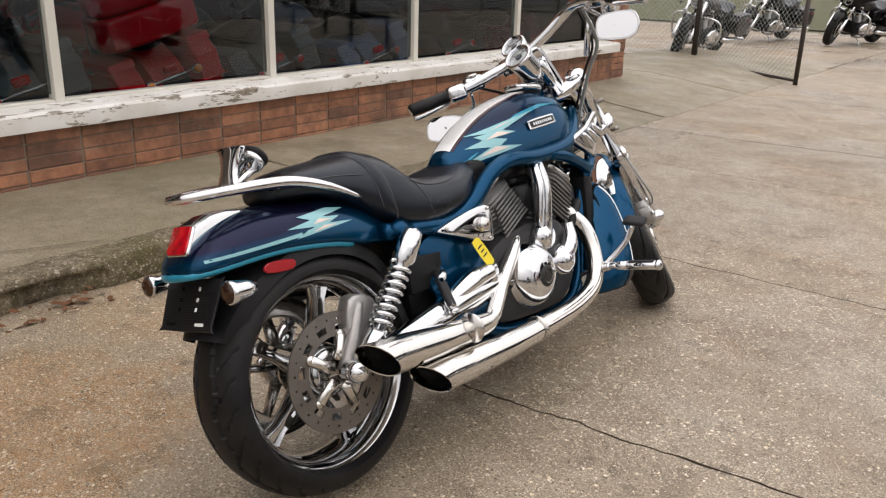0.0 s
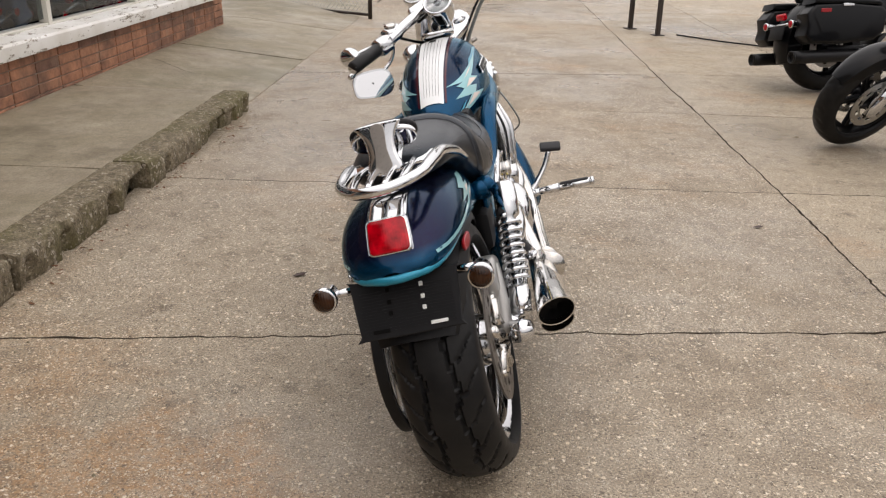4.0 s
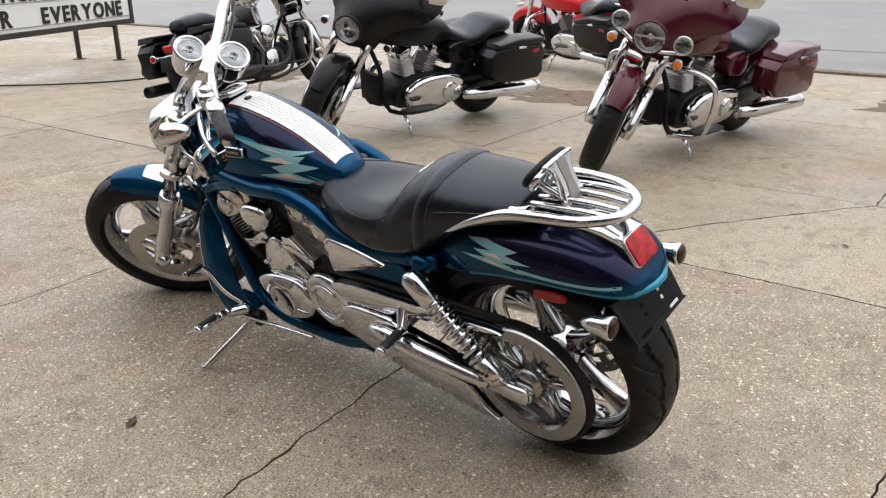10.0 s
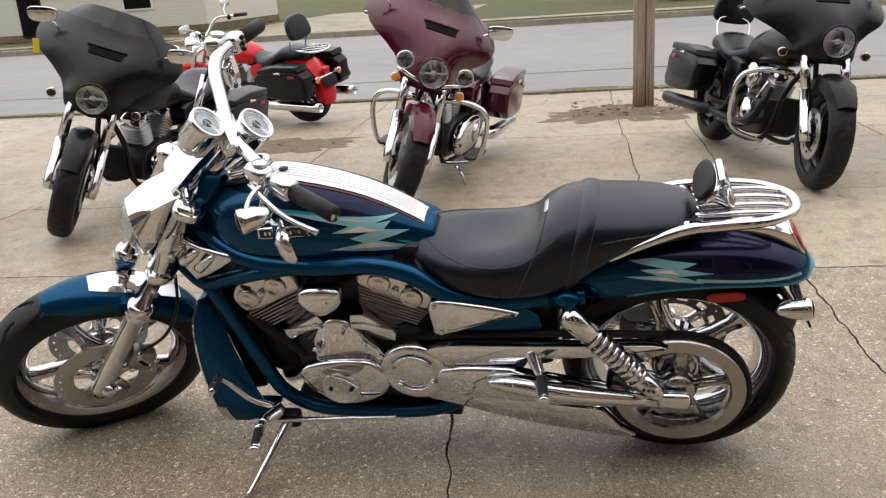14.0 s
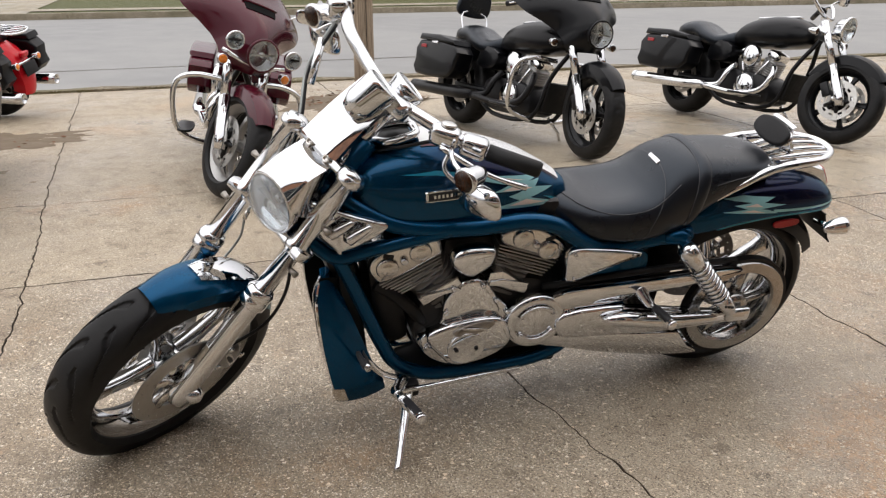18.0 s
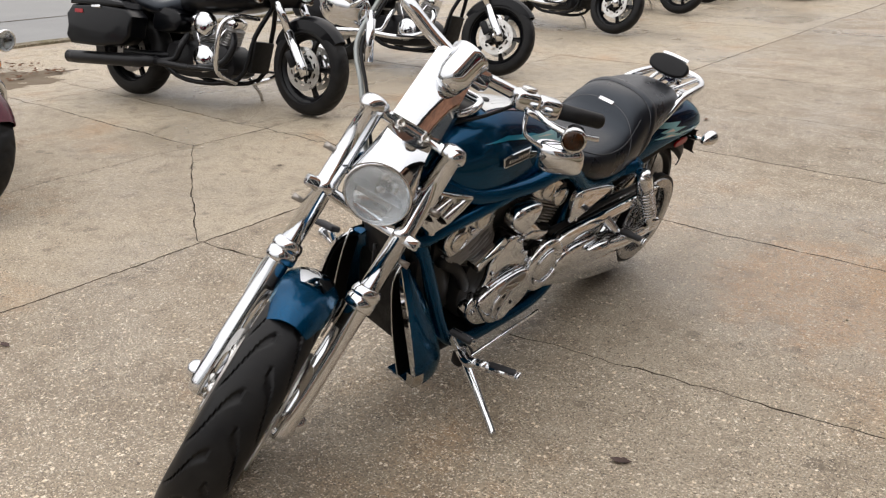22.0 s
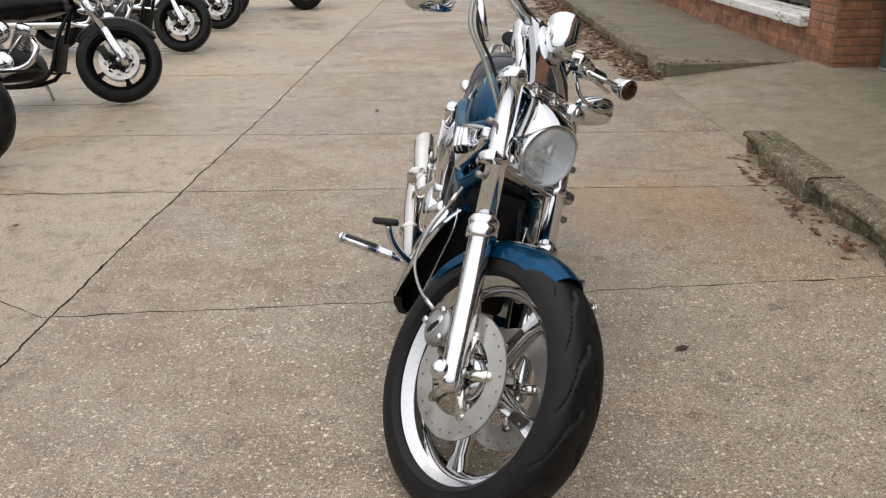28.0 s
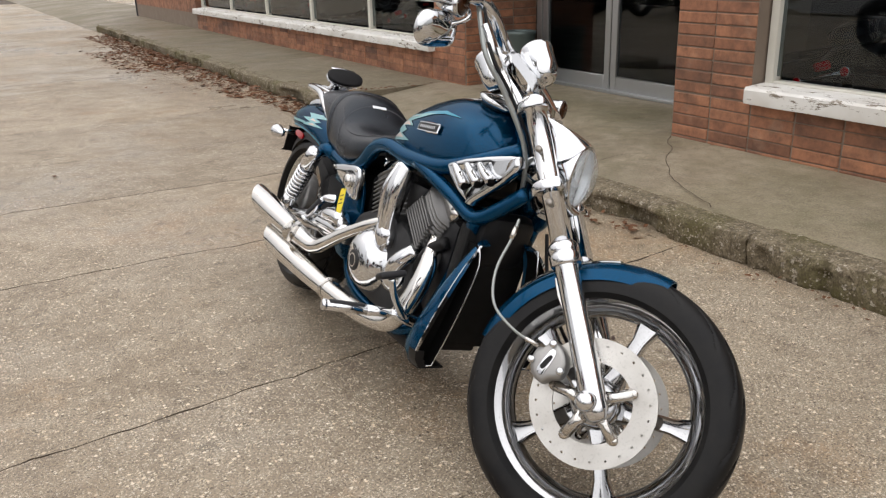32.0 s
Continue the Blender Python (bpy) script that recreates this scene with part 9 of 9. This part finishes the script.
# Litter bin by the entrance
can = thing("litter_bin", "grey-green cylindrical litter bin beside the glass doors", "bin", pose(-4.66, -1.76, 0.13))
part("body", lathe(bm_new(), [(0.135, 0.0), (0.14, 0.01), (0.148, 0.44), (0.155, 0.45), (0.155, 0.475), (0.142, 0.478), (0.138, 0.46), (0.125, 0.05), (0.002, 0.04)], Matrix(), 32), CAN_MAT, can)
part("base_ring", lathe(bm_new(), [(0.142, 0.0), (0.146, 0.004), (0.146, 0.028), (0.141, 0.03)], Matrix(), 32), GALV, can)

# Leaves, grit
def leaf_mesh(verts, faces, p, size, yaw, curl, tilt):
    m = Matrix.Translation(p) @ pose(0, 0, 0, tilt, curl * 20, yaw)
    base = len(verts)
    for x, y, z in ((-1, 0, 0), (-0.4, 0.42, curl * 0.3), (0.3, 0.36, curl * 0.25), (1, 0, curl * 0.5), (0.3, -0.36, curl * 0.3), (-0.4, -0.42, curl * 0.2), (0, 0, -0.04)):
        verts.append(tuple(m @ Vector((x * size, y * size, z * size + 0.004))))
    for k in range(6):
        faces.append((base + k, base + (k + 1) % 6, base + 6))


def litter(name, spots, label, seed, mat=LEAF_BROWN):
    rnd = random.Random(seed)
    verts, faces = [], []
    for x0, x1, y0, y1, z, n, s in spots:
        for _ in range(n):
            u = rnd.random() ** 1.6
            x = x0 + (x1 - x0) * u
            y = rnd.uniform(y0, y1)
            leaf_mesh(verts, faces, Vector((x, y, z + rnd.random() ** 2 * 0.035 * (1 - u))), s * rnd.uniform(0.6, 1.3), rnd.uniform(0, 360), rnd.uniform(-0.6, 1), rnd.uniform(-25, 25))
    me = bpy.data.meshes.new(name)
    me.from_pydata(verts, [], faces)
    me.materials.append(mat)
    return tagged(new(name, me), label, "leaves", "", "stuff")


litter("dead_leaves", [(-2.86, -2.45, -12.5, -3.4, 0.0, 1700, 0.032), (-2.9, -2.6, -3.4, -2.2, 0.0, 260, 0.03), (-2.8, -1.9, -11, -4, 0.0, 160, 0.03), (-2.84, -2.0, -9.2, -6.2, 0.0, 900, 0.033), (-2.95, -4.1, -2.4, -2.25, 0.13, 50, 0.025)], "heap of brown dead leaves along the kerb", 3)
litter("dead_leaves", [(-2.79, -2.68, 0.35, 1.9, 0.0, 110, 0.022), (-2.79, -2.7, 1.9, 5.3, 0.0, 60, 0.014)], "dead leaves caught at the broken kerb", 4)
litter("dead_leaves", [(4.6, 5.6, 0.6, 1.9, 0.012, 160, 0.03), (3.3, 4.1, 3.9, 5.2, 0.012, 30, 0.025)], "old leaves on the mud by the pole", 5)
LEAF_DARK = plain("dark_wet_leaf", (0.045, 0.02, 0.014), 0.6, vary=0.4, grain=40)
for x, y, s, yaw, mat in ((-1.872, 2.65, 0.027, 30, LEAF_DARK), (-0.55, -1.1, 0.03, 80, LEAF_BROWN), (0.02, 3.35, 0.022, 10, LEAF_DARK), (0.9, 1.4, 0.018, 60, LEAF_DARK)):
    bm = bm_new()
    prof = [(-1.1, 0), (-0.7, 0.22), (-0.3, 0.42), (0.05, 0.36), (0.3, 0.46), (0.55, 0.26), (1, 0.05), (1, -0.05), (0.6, -0.3), (0.25, -0.42), (0.0, -0.33), (-0.35, -0.45), (-0.75, -0.2)]
    vs = [bm.verts.new((s * a, s * b, s * (0.35 * b * b * 2 + 0.25 * max(0, a) ** 2 + 0.12))) for a, b in prof]
    c = bm.verts.new((0, 0, s * 0.06))
    for k in range(len(vs)):
        bm.faces.new((vs[k], vs[(k + 1) % len(vs)], c))
    thicken(bm, 0.0012)
    lf = link_mesh("leaf", bm, mat)
    lf.matrix_basis = pose(x, y, 0.003, 0, 0, yaw)
    tagged(lf, "single curled brown leaf on the concrete", "leaf", "fallen leaves")
rnd = random.Random(8)
verts, faces = [], []
for _ in range(420):
    y = rnd.uniform(0.3, 5.4)
    x = -2.79 + rnd.random() ** 2.5 * (0.2 if rnd.random() < 0.9 else 1.6)
    r = rnd.uniform(0.002, 0.006)
    base = len(verts)
    for a in range(5):
        t = a * 1.2566
        verts.append((x + r * math.cos(t), y + r * math.sin(t), 0.0))
    verts.append((x + r * 0.2, y, r * 1.1))
    for a in range(5):
        faces.append((base + a, base + (a + 1) % 5, base + 5))
me = bpy.data.meshes.new("grit")
me.from_pydata(verts, [], faces)
me.materials.append(WALK)
tagged(new("grit", me), "small stones and grit along the kerb", "gravel", "", "stuff")

# Across the street
sheet("far_lawn", 22.86, 80, -80, 120, -0.02, GRASS, "lawn on the far side of the street", "grass")
sheet("driveway", 22.86, 45, 6.5, 15.5, 0.0, WALK, "wide concrete driveway across the street", "driveway")
sheet("far_walk", 25.2, 26.6, -80, 120, 0.004, WALK, "pavement on the far side of the street", "pavement")
crack("crack", [(9.5, -8, -.105), (9.7, 0, -.105), (9.4, 8, -.105), (9.8, 16, -.105)], 0.03, "tar-filled crack along the street")


def house(m, w, d, h, label, windows):
    ho = thing("house", label, "house", m)
    part("foundation", box(bm_new(), (d, w, 0.3), pose(d / 2, w / 2, 0.15)), KERB, ho)
    part("wall", box(bm_new(), (d - 0.06, w - 0.06, h - 0.3), pose(d / 2, w / 2, (h + 0.3) / 2)), SIDING, ho)
    n = int((h - 0.3) / 0.14)
    for k in range(n):
        part("siding_board", box(bm_new(), (0.03, w, 0.15), pose(0.012, w / 2, 0.37 + 0.14 * k, 0, -7, 0)), SIDING, ho)
    bm = bm_new()
    prism(bm, [(-0.5, h), (d + 0.5, h), (d / 2, h + 1.7)], w + 0.8, Matrix(((1, 0, 0, 0), (0, 0, 1, -0.4), (0, 1, 0, 0), (0, 0, 0, 1))))
    part("roof", bm, ASPHALT, ho)
    for y, z, ww, hh, nm in windows:
        win = part(nm, box(bm_new(), (0.08, ww + 0.16, hh + 0.16), pose(-0.02, y, z), 0.01, 1), WHITE_PAINT if nm == "window" else SATIN_BLACK, ho)
        # The unlit rooms behind are painted as near-black panes.
        part("pane", box(bm_new(), (0.02, ww, hh), pose(-0.065, y, z)), SHADE_BLACK, win)
    return ho


house(Matrix.Translation((31.0, 17.0, 0)), 15, 9, 3.2, "cream-sided house across the street", [(3, 1.7, 1.2, 1.2, "window"), (8, 1.25, 0.95, 2.0, "door"), (11.5, 1.7, 1.2, 1.2, "window")])
house(Matrix.Translation((33.0, -14.0, 0)), 12, 8, 3.0, "pale-sided house across the street", [(3, 1.6, 1.2, 1.1, "window"), (8, 1.6, 1.2, 1.1, "window")])
